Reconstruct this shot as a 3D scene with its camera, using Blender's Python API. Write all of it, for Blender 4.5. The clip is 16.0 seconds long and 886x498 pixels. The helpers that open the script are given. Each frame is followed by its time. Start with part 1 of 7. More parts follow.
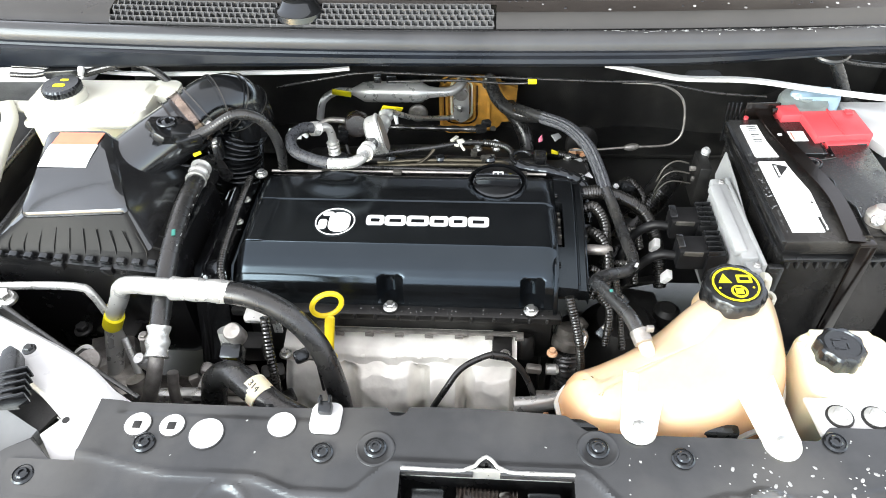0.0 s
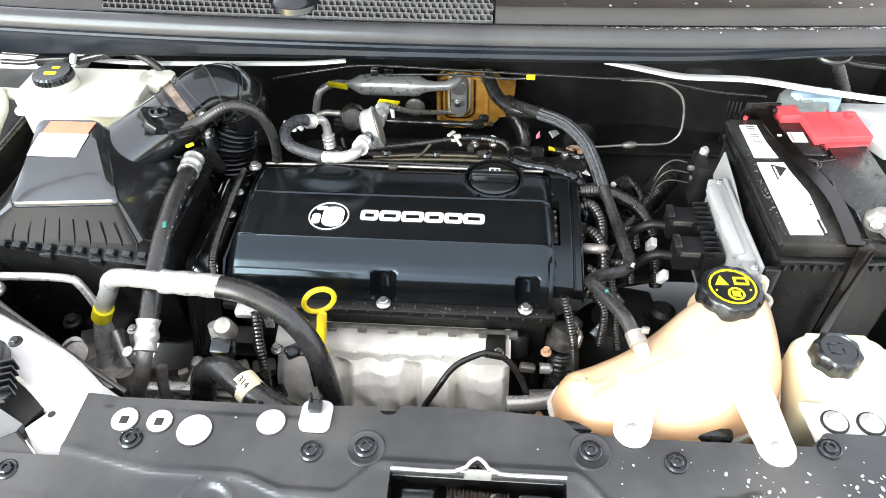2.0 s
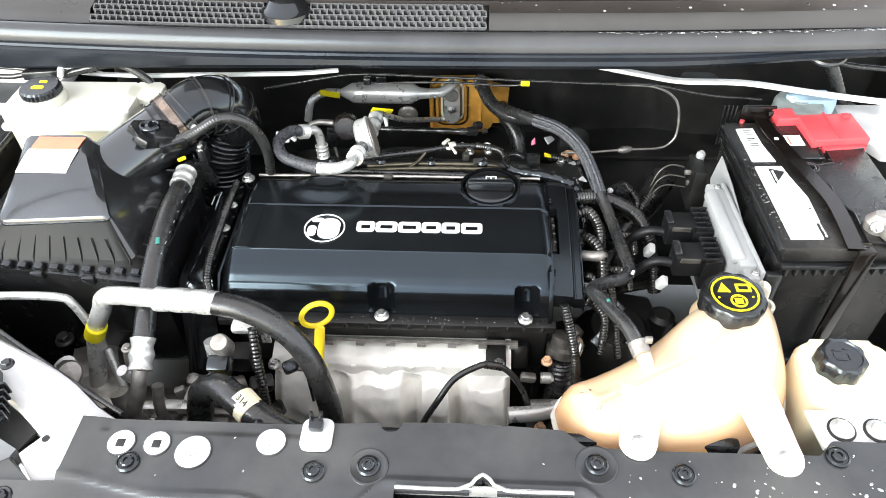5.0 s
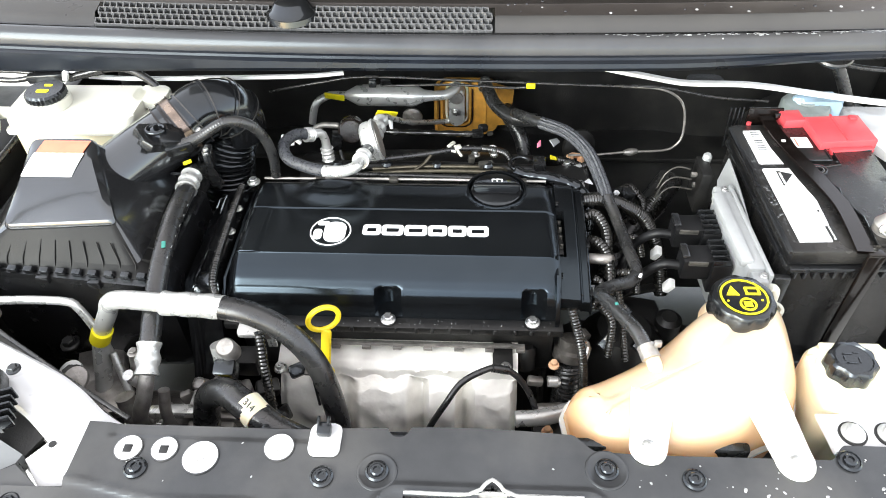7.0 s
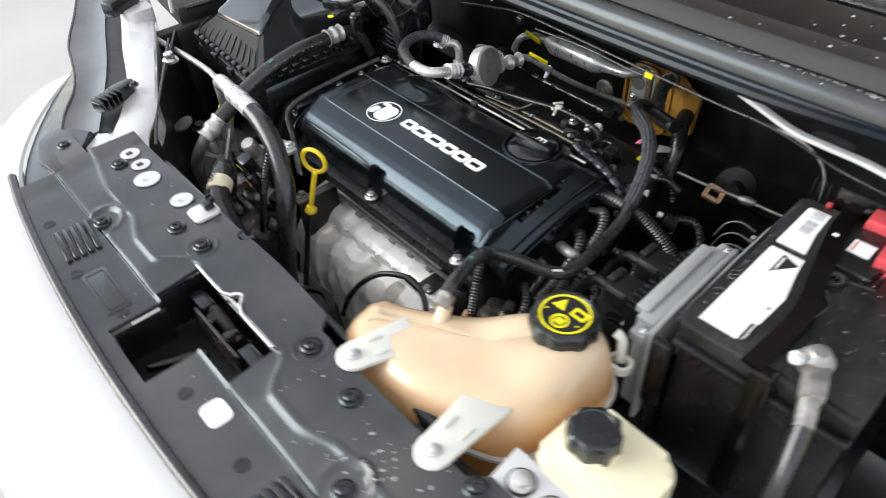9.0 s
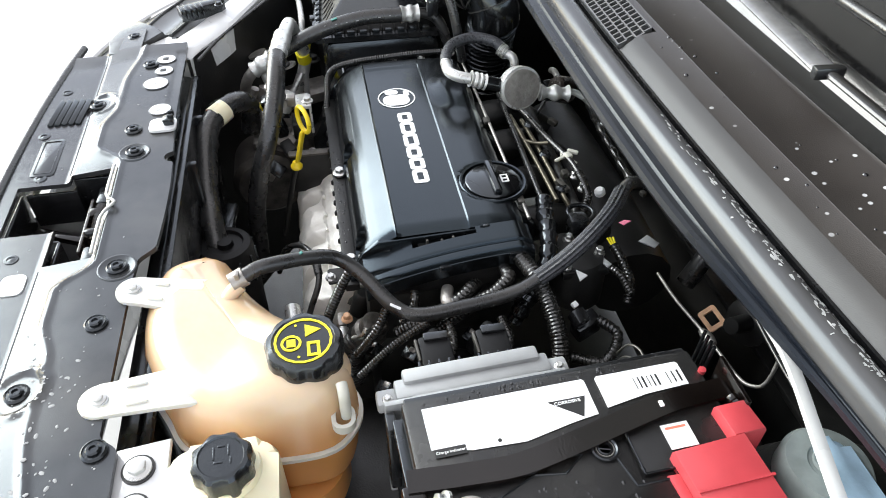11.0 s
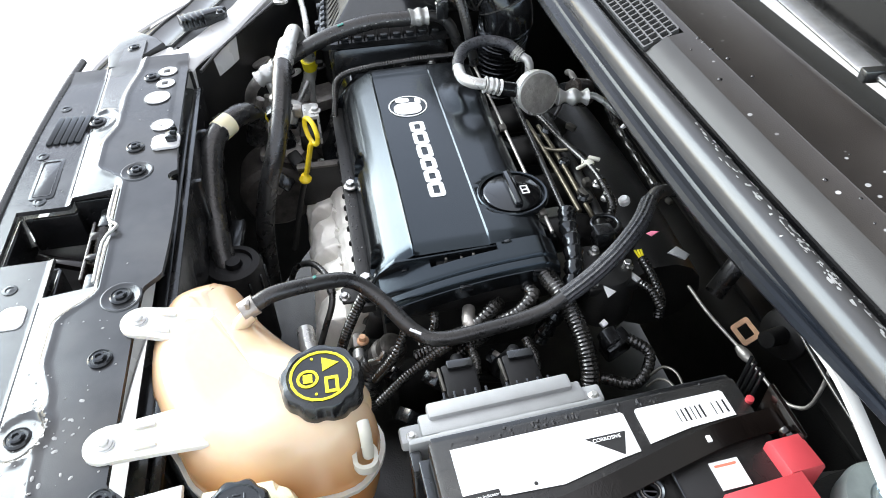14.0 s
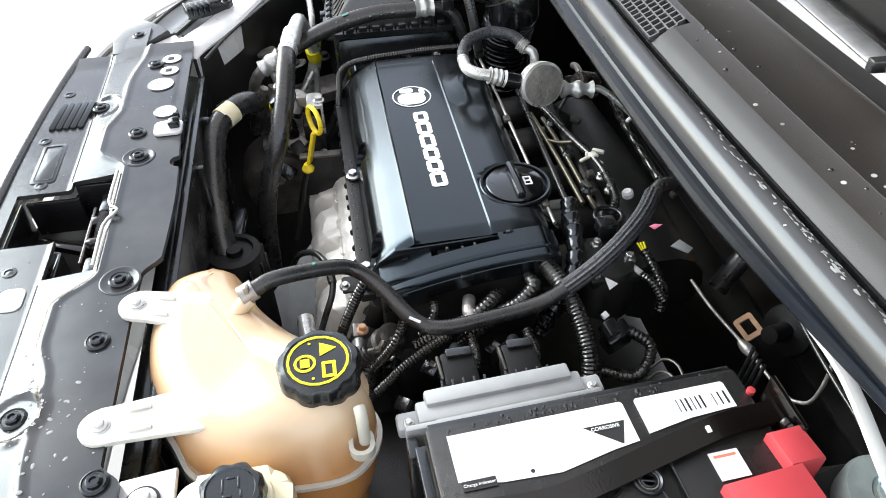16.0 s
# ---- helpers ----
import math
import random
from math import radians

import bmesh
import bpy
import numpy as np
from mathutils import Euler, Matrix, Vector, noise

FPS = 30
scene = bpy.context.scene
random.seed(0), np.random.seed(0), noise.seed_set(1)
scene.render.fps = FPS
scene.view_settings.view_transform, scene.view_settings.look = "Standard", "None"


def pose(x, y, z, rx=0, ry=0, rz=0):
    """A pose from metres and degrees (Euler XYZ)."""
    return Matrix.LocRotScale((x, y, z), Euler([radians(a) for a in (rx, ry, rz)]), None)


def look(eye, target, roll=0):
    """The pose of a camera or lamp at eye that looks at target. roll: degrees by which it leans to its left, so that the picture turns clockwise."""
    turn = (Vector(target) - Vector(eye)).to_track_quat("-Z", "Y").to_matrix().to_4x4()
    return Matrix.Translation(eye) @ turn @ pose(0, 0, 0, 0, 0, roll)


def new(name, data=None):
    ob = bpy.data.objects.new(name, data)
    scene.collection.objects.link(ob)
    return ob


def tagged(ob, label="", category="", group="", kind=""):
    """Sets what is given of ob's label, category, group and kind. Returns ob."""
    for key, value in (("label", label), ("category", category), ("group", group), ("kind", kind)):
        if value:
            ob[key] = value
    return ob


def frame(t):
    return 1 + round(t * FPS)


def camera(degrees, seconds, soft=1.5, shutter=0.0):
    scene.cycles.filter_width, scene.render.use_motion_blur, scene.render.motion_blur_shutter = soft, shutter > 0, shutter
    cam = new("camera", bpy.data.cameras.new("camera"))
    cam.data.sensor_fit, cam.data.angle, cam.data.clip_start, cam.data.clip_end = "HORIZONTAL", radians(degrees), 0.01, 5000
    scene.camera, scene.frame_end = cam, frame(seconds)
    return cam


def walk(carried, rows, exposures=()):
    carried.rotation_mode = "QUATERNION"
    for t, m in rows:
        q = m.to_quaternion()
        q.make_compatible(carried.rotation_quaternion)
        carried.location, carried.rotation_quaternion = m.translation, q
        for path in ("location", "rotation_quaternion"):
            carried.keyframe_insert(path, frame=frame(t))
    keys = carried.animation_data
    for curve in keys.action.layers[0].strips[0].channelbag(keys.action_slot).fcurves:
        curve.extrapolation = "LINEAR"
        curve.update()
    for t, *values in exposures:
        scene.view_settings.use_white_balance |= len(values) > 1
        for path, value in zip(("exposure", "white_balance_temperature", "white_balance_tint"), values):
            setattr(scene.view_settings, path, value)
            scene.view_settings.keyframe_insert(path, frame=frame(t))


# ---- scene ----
cam = camera(64.1, 16.0, soft=0.6, shutter=0.35)
PATH = [
    (0, (0.122, -0.744, 1.552), (-0.008, 0.69, 0.163), -2.3),
    (0.5, (0.131, -0.741, 1.55), (0.01, 0.687, 0.155), -2.3),
    (1, (0.126, -0.739, 1.552), (-0.021, 0.684, 0.154), -2.3),
    (1.5, (0.123, -0.735, 1.553), (-0.026, 0.692, 0.16), -2.0),
    (2, (0.123, -0.733, 1.548), (0.005, 0.688, 0.145), -1.1),
    (2.5, (0.12, -0.732, 1.548), (-0.012, 0.695, 0.152), -1.6),
    (3, (0.119, -0.728, 1.547), (-0.024, 0.69, 0.144), -2.1),
    (3.5, (0.114, -0.721, 1.545), (-0.007, 0.694, 0.137), -1.8),
    (4, (0.113, -0.715, 1.547), (0.011, 0.705, 0.142), -1.4),
    (6.5, (0.109, -0.723, 1.549), (0.021, 0.706, 0.152), -1.5),
    (7, (0.105, -0.714, 1.548), (0.01, 0.715, 0.152), -1.6),
    (7.5, (0.132, -0.679, 1.521), (-0.011, 0.692, 0.072), -0.7),
    (8, (0.331, -0.626, 1.479), (-0.24, 0.665, 0.062), 0.1),
    (8.5, (0.502, -0.611, 1.479), (-0.462, 0.49, 0.116), -4.8),
    (9, (0.697, -0.555, 1.482), (-0.444, 0.367, 0.123), -3.5),
    (9.2, (0.767, -0.473, 1.48), (-0.442, 0.4, 0.147), -1.6),
    (11.3, (0.844, -0.118, 1.447), (-0.612, 0.124, 0.097), -0.3),
    (11.5, (0.843, -0.119, 1.451), (-0.615, 0.123, 0.103), -0.8),
    (12, (0.838, -0.123, 1.447), (-0.617, 0.126, 0.097), -0.7),
    (12.5, (0.839, -0.129, 1.448), (-0.618, 0.101, 0.098), -1.8),
    (13, (0.834, -0.129, 1.448), (-0.628, 0.122, 0.107), -2.3),
    (13.5, (0.805, -0.12, 1.441), (-0.617, 0.191, 0.069), -1.2),
    (14, (0.793, -0.128, 1.438), (-0.653, 0.131, 0.081), -1.3),
    (14.5, (0.798, -0.133, 1.425), (-0.641, 0.127, 0.061), -0.3),
    (15, (0.803, -0.129, 1.426), (-0.643, 0.118, 0.066), -0.3),
    (15.5, (0.8, -0.126, 1.427), (-0.648, 0.126, 0.071), -0.7),
    (16, (0.798, -0.125, 1.426), (-0.65, 0.121, 0.068), -0.8),
]
walk(cam, [(t, look(eye, target, roll)) for t, eye, target, roll in PATH], exposures=[(0.0, 2.24, 7690, 10), (0.7, 2.30, 7690, 10), (7.3, 2.30, 7690, 10), (8.0, 2.25, 7690, 10), (8.5, 1.97, 7690, 10), (9.0, 1.33, 7530, 10), (11.3, 1.77, 7530, 10), (13.2, 1.77, 7530, 10), (14.0, 1.92, 7330, 10), (15.0, 1.79, 7530, 10), (16.0, 1.79, 7530, 10)])

# ---- light ----
world = bpy.data.worlds.new("world")
scene.world = world
world.use_nodes = True
wn = world.node_tree.nodes
sky = wn.new("ShaderNodeTexSky")
sky.sky_type = "NISHITA"
sky.sun_disc = False
sky.sun_elevation = radians(24)
sky.sun_rotation = radians(219)
sky.air_density, sky.dust_density, sky.ozone_density = 0.8, 0.5, 2.0
wn["Background"].inputs["Strength"].default_value = 0.15
veil = wn.new("ShaderNodeMix")   # thin bright cloud over the whole sky
veil.data_type = "RGBA"
veil.inputs[0].default_value = 0.27
veil.inputs[7].default_value = (8.3, 8.0, 7.7, 1)
world.node_tree.links.new(sky.outputs["Color"], veil.inputs[6])
world.node_tree.links.new(veil.outputs[2], wn["Background"].inputs["Color"])

sun_data = bpy.data.lights.new("sun", "SUN")
sun_data.energy, sun_data.angle, sun_data.color = 1.6, radians(44), (0.75, 0.89, 1.0)
sun = new("sun", sun_data)
sun.matrix_world = look((-1.55, -1.95, 2.01), (0.0, 0.0, 0.9))


# ---- materials ----
def mat(name, color, rough=0.5, metal=0.0, vary=0.25, scale=40.0, bump=0.1, fine=400.0, spots=None, coat=0.0,
        spec=0.5, sub=0.0, sub_color=None, rough_vary=0.15, dust=0.0, tint=None):
    """Principled surface with two scales of noise in colour, gloss and relief."""
    m = bpy.data.materials.new(name)
    m.use_nodes = True
    nt = m.node_tree
    n, l = nt.nodes, nt.links
    b = n["Principled BSDF"]
    tc = n.new("ShaderNodeTexCoord")
    big = n.new("ShaderNodeTexNoise")
    big.inputs["Scale"].default_value, big.inputs["Detail"].default_value = scale, 5
    small = n.new("ShaderNodeTexNoise")
    small.inputs["Scale"].default_value, small.inputs["Detail"].default_value = fine, 2
    for t in (big, small):
        l.new(tc.outputs["Object"], t.inputs["Vector"])
    ramp = n.new("ShaderNodeValToRGB")
    lo = [max(0, c * (1 - vary)) for c in color]
    hi = [min(1, c * (1 + vary)) for c in color]
    ramp.color_ramp.elements[0].position, ramp.color_ramp.elements[1].position = 0.3, 0.7
    ramp.color_ramp.elements[0].color, ramp.color_ramp.elements[1].color = (*lo, 1), (*hi, 1)
    l.new(big.outputs["Fac"], ramp.inputs["Fac"])
    last = ramp.outputs["Color"]
    if dust:
        d = n.new("ShaderNodeTexNoise")
        d.inputs["Scale"].default_value, d.inputs["Detail"].default_value = scale * 0.35, 8
        l.new(tc.outputs["Object"], d.inputs["Vector"])
        dr = n.new("ShaderNodeMapRange")
        dr.inputs[1].default_value, dr.inputs[2].default_value, dr.inputs[4].default_value = 0.48, 0.75, dust
        l.new(d.outputs["Fac"], dr.inputs[0])
        mix = n.new("ShaderNodeMix")
        mix.data_type = "RGBA"
        mix.inputs[7].default_value = (0.3, 0.28, 0.25, 1)
        l.new(dr.outputs[0], mix.inputs[0])
        l.new(last, mix.inputs[6])
        last = mix.outputs[2]
    if spots:
        v = n.new("ShaderNodeTexVoronoi")
        v.inputs["Scale"].default_value = spots[0]
        l.new(tc.outputs["Object"], v.inputs["Vector"])
        sr = n.new("ShaderNodeMapRange")
        sr.inputs[1].default_value, sr.inputs[2].default_value, sr.inputs[3].default_value, sr.inputs[4].default_value = spots[1], spots[1] * 1.3, 1, 0
        l.new(v.outputs["Distance"], sr.inputs[0])
        mask = n.new("ShaderNodeMath")
        mask.operation = "MULTIPLY"
        gate = n.new("ShaderNodeMapRange")
        gate.inputs[1].default_value, gate.inputs[2].default_value = 0.52, 0.6
        l.new(big.outputs["Fac"], gate.inputs[0])
        l.new(sr.outputs[0], mask.inputs[0])
        l.new(gate.outputs[0], mask.inputs[1])
        mix = n.new("ShaderNodeMix")
        mix.data_type = "RGBA"
        mix.inputs[7].default_value = (*spots[2], 1)
        l.new(mask.outputs[0], mix.inputs[0])
        l.new(last, mix.inputs[6])
        last = mix.outputs[2]
    l.new(last, b.inputs["Base Color"])
    rr = n.new("ShaderNodeMapRange")
    rr.inputs[3].default_value, rr.inputs[4].default_value = max(0.03, rough - rough_vary), min(1, rough + rough_vary)
    l.new(big.outputs["Fac"], rr.inputs[0])
    l.new(rr.outputs[0], b.inputs["Roughness"])
    b.inputs["Metallic"].default_value = metal
    b.inputs["Specular IOR Level"].default_value = spec
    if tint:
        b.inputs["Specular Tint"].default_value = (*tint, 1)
    if coat:
        b.inputs["Coat Weight"].default_value, b.inputs["Coat Roughness"].default_value = coat, 0.05
    if sub:
        b.inputs["Subsurface Weight"].default_value = sub
        b.inputs["Subsurface Radius"].default_value = sub_color or (0.02, 0.01, 0.006)
        b.inputs["Subsurface Scale"].default_value = 0.6
    bp = n.new("ShaderNodeBump")
    bp.inputs["Strength"].default_value, bp.inputs["Distance"].default_value = bump, 0.002
    l.new(small.outputs["Fac"], bp.inputs["Height"])
    l.new(bp.outputs["Normal"], b.inputs["Normal"])
    return m


SKY_TINT = (0.84, 0.93, 1.0)   # sky's blue put into the reflections of black mouldings as specular tint
# the cover's own tint paints a stronger sky blue into its reflections
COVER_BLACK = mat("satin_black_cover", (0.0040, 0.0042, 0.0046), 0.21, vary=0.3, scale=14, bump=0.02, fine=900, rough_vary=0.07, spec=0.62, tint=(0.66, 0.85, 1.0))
GLOSS_BLACK = mat("gloss_black_plastic", (0.006, 0.006, 0.0065), 0.12, scale=25, bump=0.02, rough_vary=0.07, spec=0.8, tint=SKY_TINT)
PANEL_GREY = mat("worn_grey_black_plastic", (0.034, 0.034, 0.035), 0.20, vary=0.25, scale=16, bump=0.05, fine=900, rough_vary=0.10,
                 dust=0.2, spec=0.62, tint=SKY_TINT)
PLASTIC = mat("black_moulded_plastic", (0.008, 0.008, 0.0085), 0.24, scale=35, bump=0.06, dust=0.06, spec=0.7, tint=SKY_TINT)
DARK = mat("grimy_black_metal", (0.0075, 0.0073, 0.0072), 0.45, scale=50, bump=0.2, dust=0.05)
RUBBER = mat("black_rubber", (0.016, 0.016, 0.0162), 0.28, scale=60, bump=0.08, fine=700, dust=0.07, spec=0.7)
SEAL = mat("weathered_seal_rubber", (0.037, 0.037, 0.039), 0.23, scale=9, bump=0.02, fine=500, dust=0.08, rough_vary=0.08, spec=0.44, tint=SKY_TINT)
DECK = mat("faded_scuttle_plastic", (0.024, 0.020, 0.018), 0.32, scale=6, bump=0.15, fine=900, dust=0.12, spots=(60, 0.12, (0.45, 0.45, 0.45)), spec=0.5)
RESIDUE = mat("pale_flaking_residue", (0.32, 0.32, 0.315), 0.7, vary=0.2, scale=90, bump=0.4)
BRAID = mat("braided_sleeve", (0.035, 0.037, 0.042), 0.3, scale=300, vary=0.5, bump=0.5, fine=900)
LOOM = mat("corrugated_loom", (0.010, 0.0095, 0.0085), 0.24, scale=80, bump=0.1, spec=0.9, dust=0.1)
WHITE = mat("white_body_paint", (0.60, 0.60, 0.597), 0.25, vary=0.03, scale=10, bump=0.01, coat=0.6, dust=0.06)
ALU = mat("dull_aluminium", (0.56, 0.56, 0.54), 0.30, 0.55, vary=0.08, scale=60, bump=0.05)
CAST = mat("cast_aluminium", (0.34, 0.32, 0.30), 0.45, 0.75, vary=0.3, scale=70, bump=0.35, fine=260)
SHIELD = mat("heat_shield_steel", (0.92, 0.88, 0.82), 0.36, 0.15, vary=0.12, scale=26, bump=0.55, fine=75)
ECUGREY = mat("sandblasted_aluminium", (0.40, 0.41, 0.41), 0.55, 0.35, vary=0.06, scale=60, bump=0.12, fine=900)
STEEL = mat("zinc_bolt", (0.62, 0.62, 0.6), 0.3, 0.95, vary=0.15, scale=200, bump=0.05)
YELLOW = mat("yellow_plastic", (0.85, 0.62, 0.03), 0.4, vary=0.08, scale=30, bump=0.03)
YELLOW_PAPER = mat("yellow_tape", (0.85, 0.72, 0.02), 0.5, vary=0.08, scale=30, bump=0.03)
ORANGE = mat("orange_foam_gasket", (0.52, 0.25, 0.04), 0.65, vary=0.25, scale=60, bump=0.2)
RED = mat("red_plastic", (0.50, 0.055, 0.065), 0.35, vary=0.08, scale=30, bump=0.04)
PAPER = mat("white_label", (0.82, 0.82, 0.82), 0.45, vary=0.02, scale=30, bump=0.01)
RED_PAPER = mat("orange_red_label", (0.75, 0.2, 0.12), 0.5, vary=0.08, scale=60, bump=0.01)
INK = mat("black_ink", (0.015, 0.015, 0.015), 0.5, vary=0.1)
SILVER_INK = mat("silver_print", (0.85, 0.85, 0.84), 0.35, vary=0.04, bump=0.01)
CREAM = mat("yellowed_white_plastic", (0.8, 0.73, 0.52), 0.35, vary=0.06, scale=20, bump=0.03, sub=0.25, dust=0.05)
MILK = mat("milky_white_plastic", (0.56, 0.55, 0.48), 0.35, vary=0.04, scale=20, bump=0.03, sub=0.3, sub_color=(0.02, 0.02, 0.018))
FROST = mat("frosted_plastic", (0.64, 0.63, 0.58), 0.4, vary=0.05, scale=30, bump=0.04, sub=0.4, sub_color=(0.02, 0.016, 0.01))
CONCRETE = mat("pale_concrete", (0.45, 0.44, 0.42), 0.8, vary=0.12, scale=1.2, bump=0.3, fine=90)
GLASSY = mat("dark_windscreen", (0.02, 0.022, 0.024), 0.06, vary=0.1, scale=4, bump=0.0, coat=0.5, rough_vary=0.02)
BRONZE = mat("brown_rubber_mount", (0.018, 0.013, 0.011), 0.25, scale=60, bump=0.2, spec=0.8)
BLUE = mat("pale_blue_plastic", (0.35, 0.5, 0.62), 0.4, scale=30, bump=0.05)
GREYCAP = mat("grey_green_cap", (0.22, 0.25, 0.24), 0.5, scale=40, bump=0.05)
COPPER = mat("copper_plastic", (0.82, 0.47, 0.28), 0.5, scale=60, bump=0.1)
PINK = mat("pink_tag", (0.8, 0.2, 0.3), 0.5)
GRIME = mat("oily_cast_metal", (0.09, 0.082, 0.075), 0.45, 0.5, vary=0.5, scale=60, bump=0.4, fine=260)
MATTE = mat("matt_black_plastic", (0.006, 0.006, 0.0065), 0.45, vary=0.3, scale=30, bump=0.1, fine=900, spec=0.25)
GUTTER = mat("grey_gutter_plastic", (0.115, 0.12, 0.122), 0.18, vary=0.2, scale=12, bump=0.04, spec=0.8, rough_vary=0.08, dust=0.1)
# matt foot plastic; also carries the painted-in shade of the lid's front slope
SKIRT = mat("scuffed_shaded_black", (0.006, 0.006, 0.006), 0.42, vary=0.4, scale=22, bump=0.15, fine=700, spec=0.16, dust=0.012, rough_vary=0.12)
RUST = mat("browned_steel_band", (0.22, 0.17, 0.14), 0.25, 0.75, vary=0.45, scale=45, bump=0.1)
PIPE = mat("dull_grey_tube", (0.10, 0.095, 0.085), 0.35, 0.6, scale=80, bump=0.1)
OLIVE = mat("olive_zinc_tube", (0.13, 0.115, 0.085), 0.38, 0.7, scale=70, bump=0.12)
# faded scuttle slope; also the painted glint on the duct hoops
FADED_GLINT = mat("faded_and_glint_grey", (0.038, 0.037, 0.036), 0.30, vary=0.2, scale=7, bump=0.08, fine=800, rough_vary=0.1, spec=0.42, dust=0.1)
LIP = mat("dark_lip_plastic", (0.007, 0.009, 0.013), 0.3, vary=0.3, scale=14, bump=0.04, spec=0.3, dust=0.04, tint=SKY_TINT)
MESH = mat("grey_mesh_plastic", (0.13, 0.13, 0.132), 0.22, vary=0.3, scale=30, bump=0.05, spec=0.9, dust=0.12)
DROP = mat("water_drop", (0.012, 0.012, 0.013), 0.04, vary=0.1, bump=0.0, rough_vary=0.01, spec=1.0)
TROUGH = mat("glossy_black_trough", (0.006, 0.006, 0.0065), 0.12, vary=0.3, scale=12, bump=0.03, spec=0.7, dust=0.04)
TEAL = mat("green_paint_mark", (0.02, 0.17, 0.14), 0.5)


def coolant_material():
    """Translucent tank plastic: cream above, tinted by the orange coolant below its level."""
    m = mat("translucent_tank_plastic", (0.66, 0.50, 0.34), 0.25, coat=0.35, vary=0.08, scale=12, bump=0.02, sub=0.35, sub_color=(0.03, 0.018, 0.008), rough_vary=0.05)
    nt = m.node_tree
    n, l = nt.nodes, nt.links
    b = n["Principled BSDF"]
    src = b.inputs["Base Color"].links[0].from_socket
    geo = n.new("ShaderNodeNewGeometry")
    sep = n.new("ShaderNodeSeparateXYZ")
    l.new(geo.outputs["Position"], sep.inputs[0])
    rng = n.new("ShaderNodeMapRange")
    rng.inputs[1].default_value, rng.inputs[2].default_value = 0.860, 0.922
    l.new(sep.outputs["Z"], rng.inputs[0])
    mix = n.new("ShaderNodeMix")
    mix.data_type = "RGBA"
    mix.inputs[6].default_value = (0.70, 0.32, 0.11, 1)
    l.new(rng.outputs[0], mix.inputs[0])
    l.new(src, mix.inputs[7])
    l.new(mix.outputs[2], b.inputs["Base Color"])
    return m


TANK = coolant_material()
BAR = mat("dark_coated_steel", (0.005, 0.0035, 0.003), 0.14, spec=0.5, vary=0.3, scale=40, bump=0.04, rough_vary=0.06)
BATT = mat("textured_battery_plastic", (0.009, 0.0086, 0.0086), 0.24, spec=0.45, vary=0.25, scale=30, bump=0.25, fine=1200, dust=0.08)
LIDGLOSS = mat("polished_black_lid", (0.016, 0.0162, 0.0172), 0.15, vary=0.3, scale=18, bump=0.015, fine=700, rough_vary=0.06, spec=1.0, coat=0.5, dust=0.03, tint=SKY_TINT)
WETRUBBER = mat("wet_black_rubber", (0.008, 0.0082, 0.0088), 0.15, vary=0.3, scale=30, bump=0.03, fine=600, rough_vary=0.08, spec=0.7, tint=SKY_TINT)


# ---- modelling helpers ----
def thing(name, base, label, category, group="", kind=""):
    ob = new(name)
    ob.empty_display_size = 0.02
    ob.location = base
    return tagged(ob, label, category, group, kind)


def origin_of(ob):
    o = Vector((0, 0, 0))
    while ob:
        o += ob.location
        ob = ob.parent
    return o


def part(name, bm, material, parent=None, label="", smooth=35):
    """One mesh object from a bmesh in world coordinates, under its thing or part."""
    if parent is not None:
        bmesh.ops.translate(bm, vec=-origin_of(parent), verts=bm.verts)
    bmesh.ops.recalc_face_normals(bm, faces=bm.faces)
    me = bpy.data.meshes.new(name)
    bm.to_mesh(me)
    bm.free()
    me.materials.append(material)
    if smooth:
        me.shade_smooth()
        me.set_sharp_from_angle(angle=radians(smooth))
    ob = new(name, me)
    ob.parent = parent
    if label:
        ob["label"] = label
    return ob


def settle(ob, dx, dy, dz):
    """Set a finished thing down in its final place."""
    ob.location = Vector(ob.location) + Vector((dx, dy, dz))


def solid(name, bm, material, label, category, group="", kind="", smooth=35):
    """A thing that is one mesh, with its origin at the middle of its base."""
    lo = [min(v.co[i] for v in bm.verts) for i in range(3)]
    hi = [max(v.co[i] for v in bm.verts) for i in range(3)]
    base = Vector(((lo[0] + hi[0]) / 2, (lo[1] + hi[1]) / 2, lo[2]))
    bmesh.ops.translate(bm, vec=-base, verts=bm.verts)
    ob = part(name, bm, material, None, smooth=smooth)
    ob.location = base
    return tagged(ob, label, category, group, kind)


def box(center, size, bevel=0.002, rot=(0, 0, 0), seg=2, taper=1.0):
    bm = bmesh.new()
    bmesh.ops.create_cube(bm, size=1)
    for v in bm.verts:
        k = taper if v.co.z > 0 else 1
        v.co = Vector((v.co.x * size[0] * k, v.co.y * size[1] * k, v.co.z * size[2]))
    if bevel:
        bmesh.ops.bevel(bm, geom=bm.edges[:], offset=bevel, segments=seg, affect="EDGES", profile=0.5)
    bmesh.ops.transform(bm, matrix=pose(*center, *rot), verts=bm.verts)
    return bm


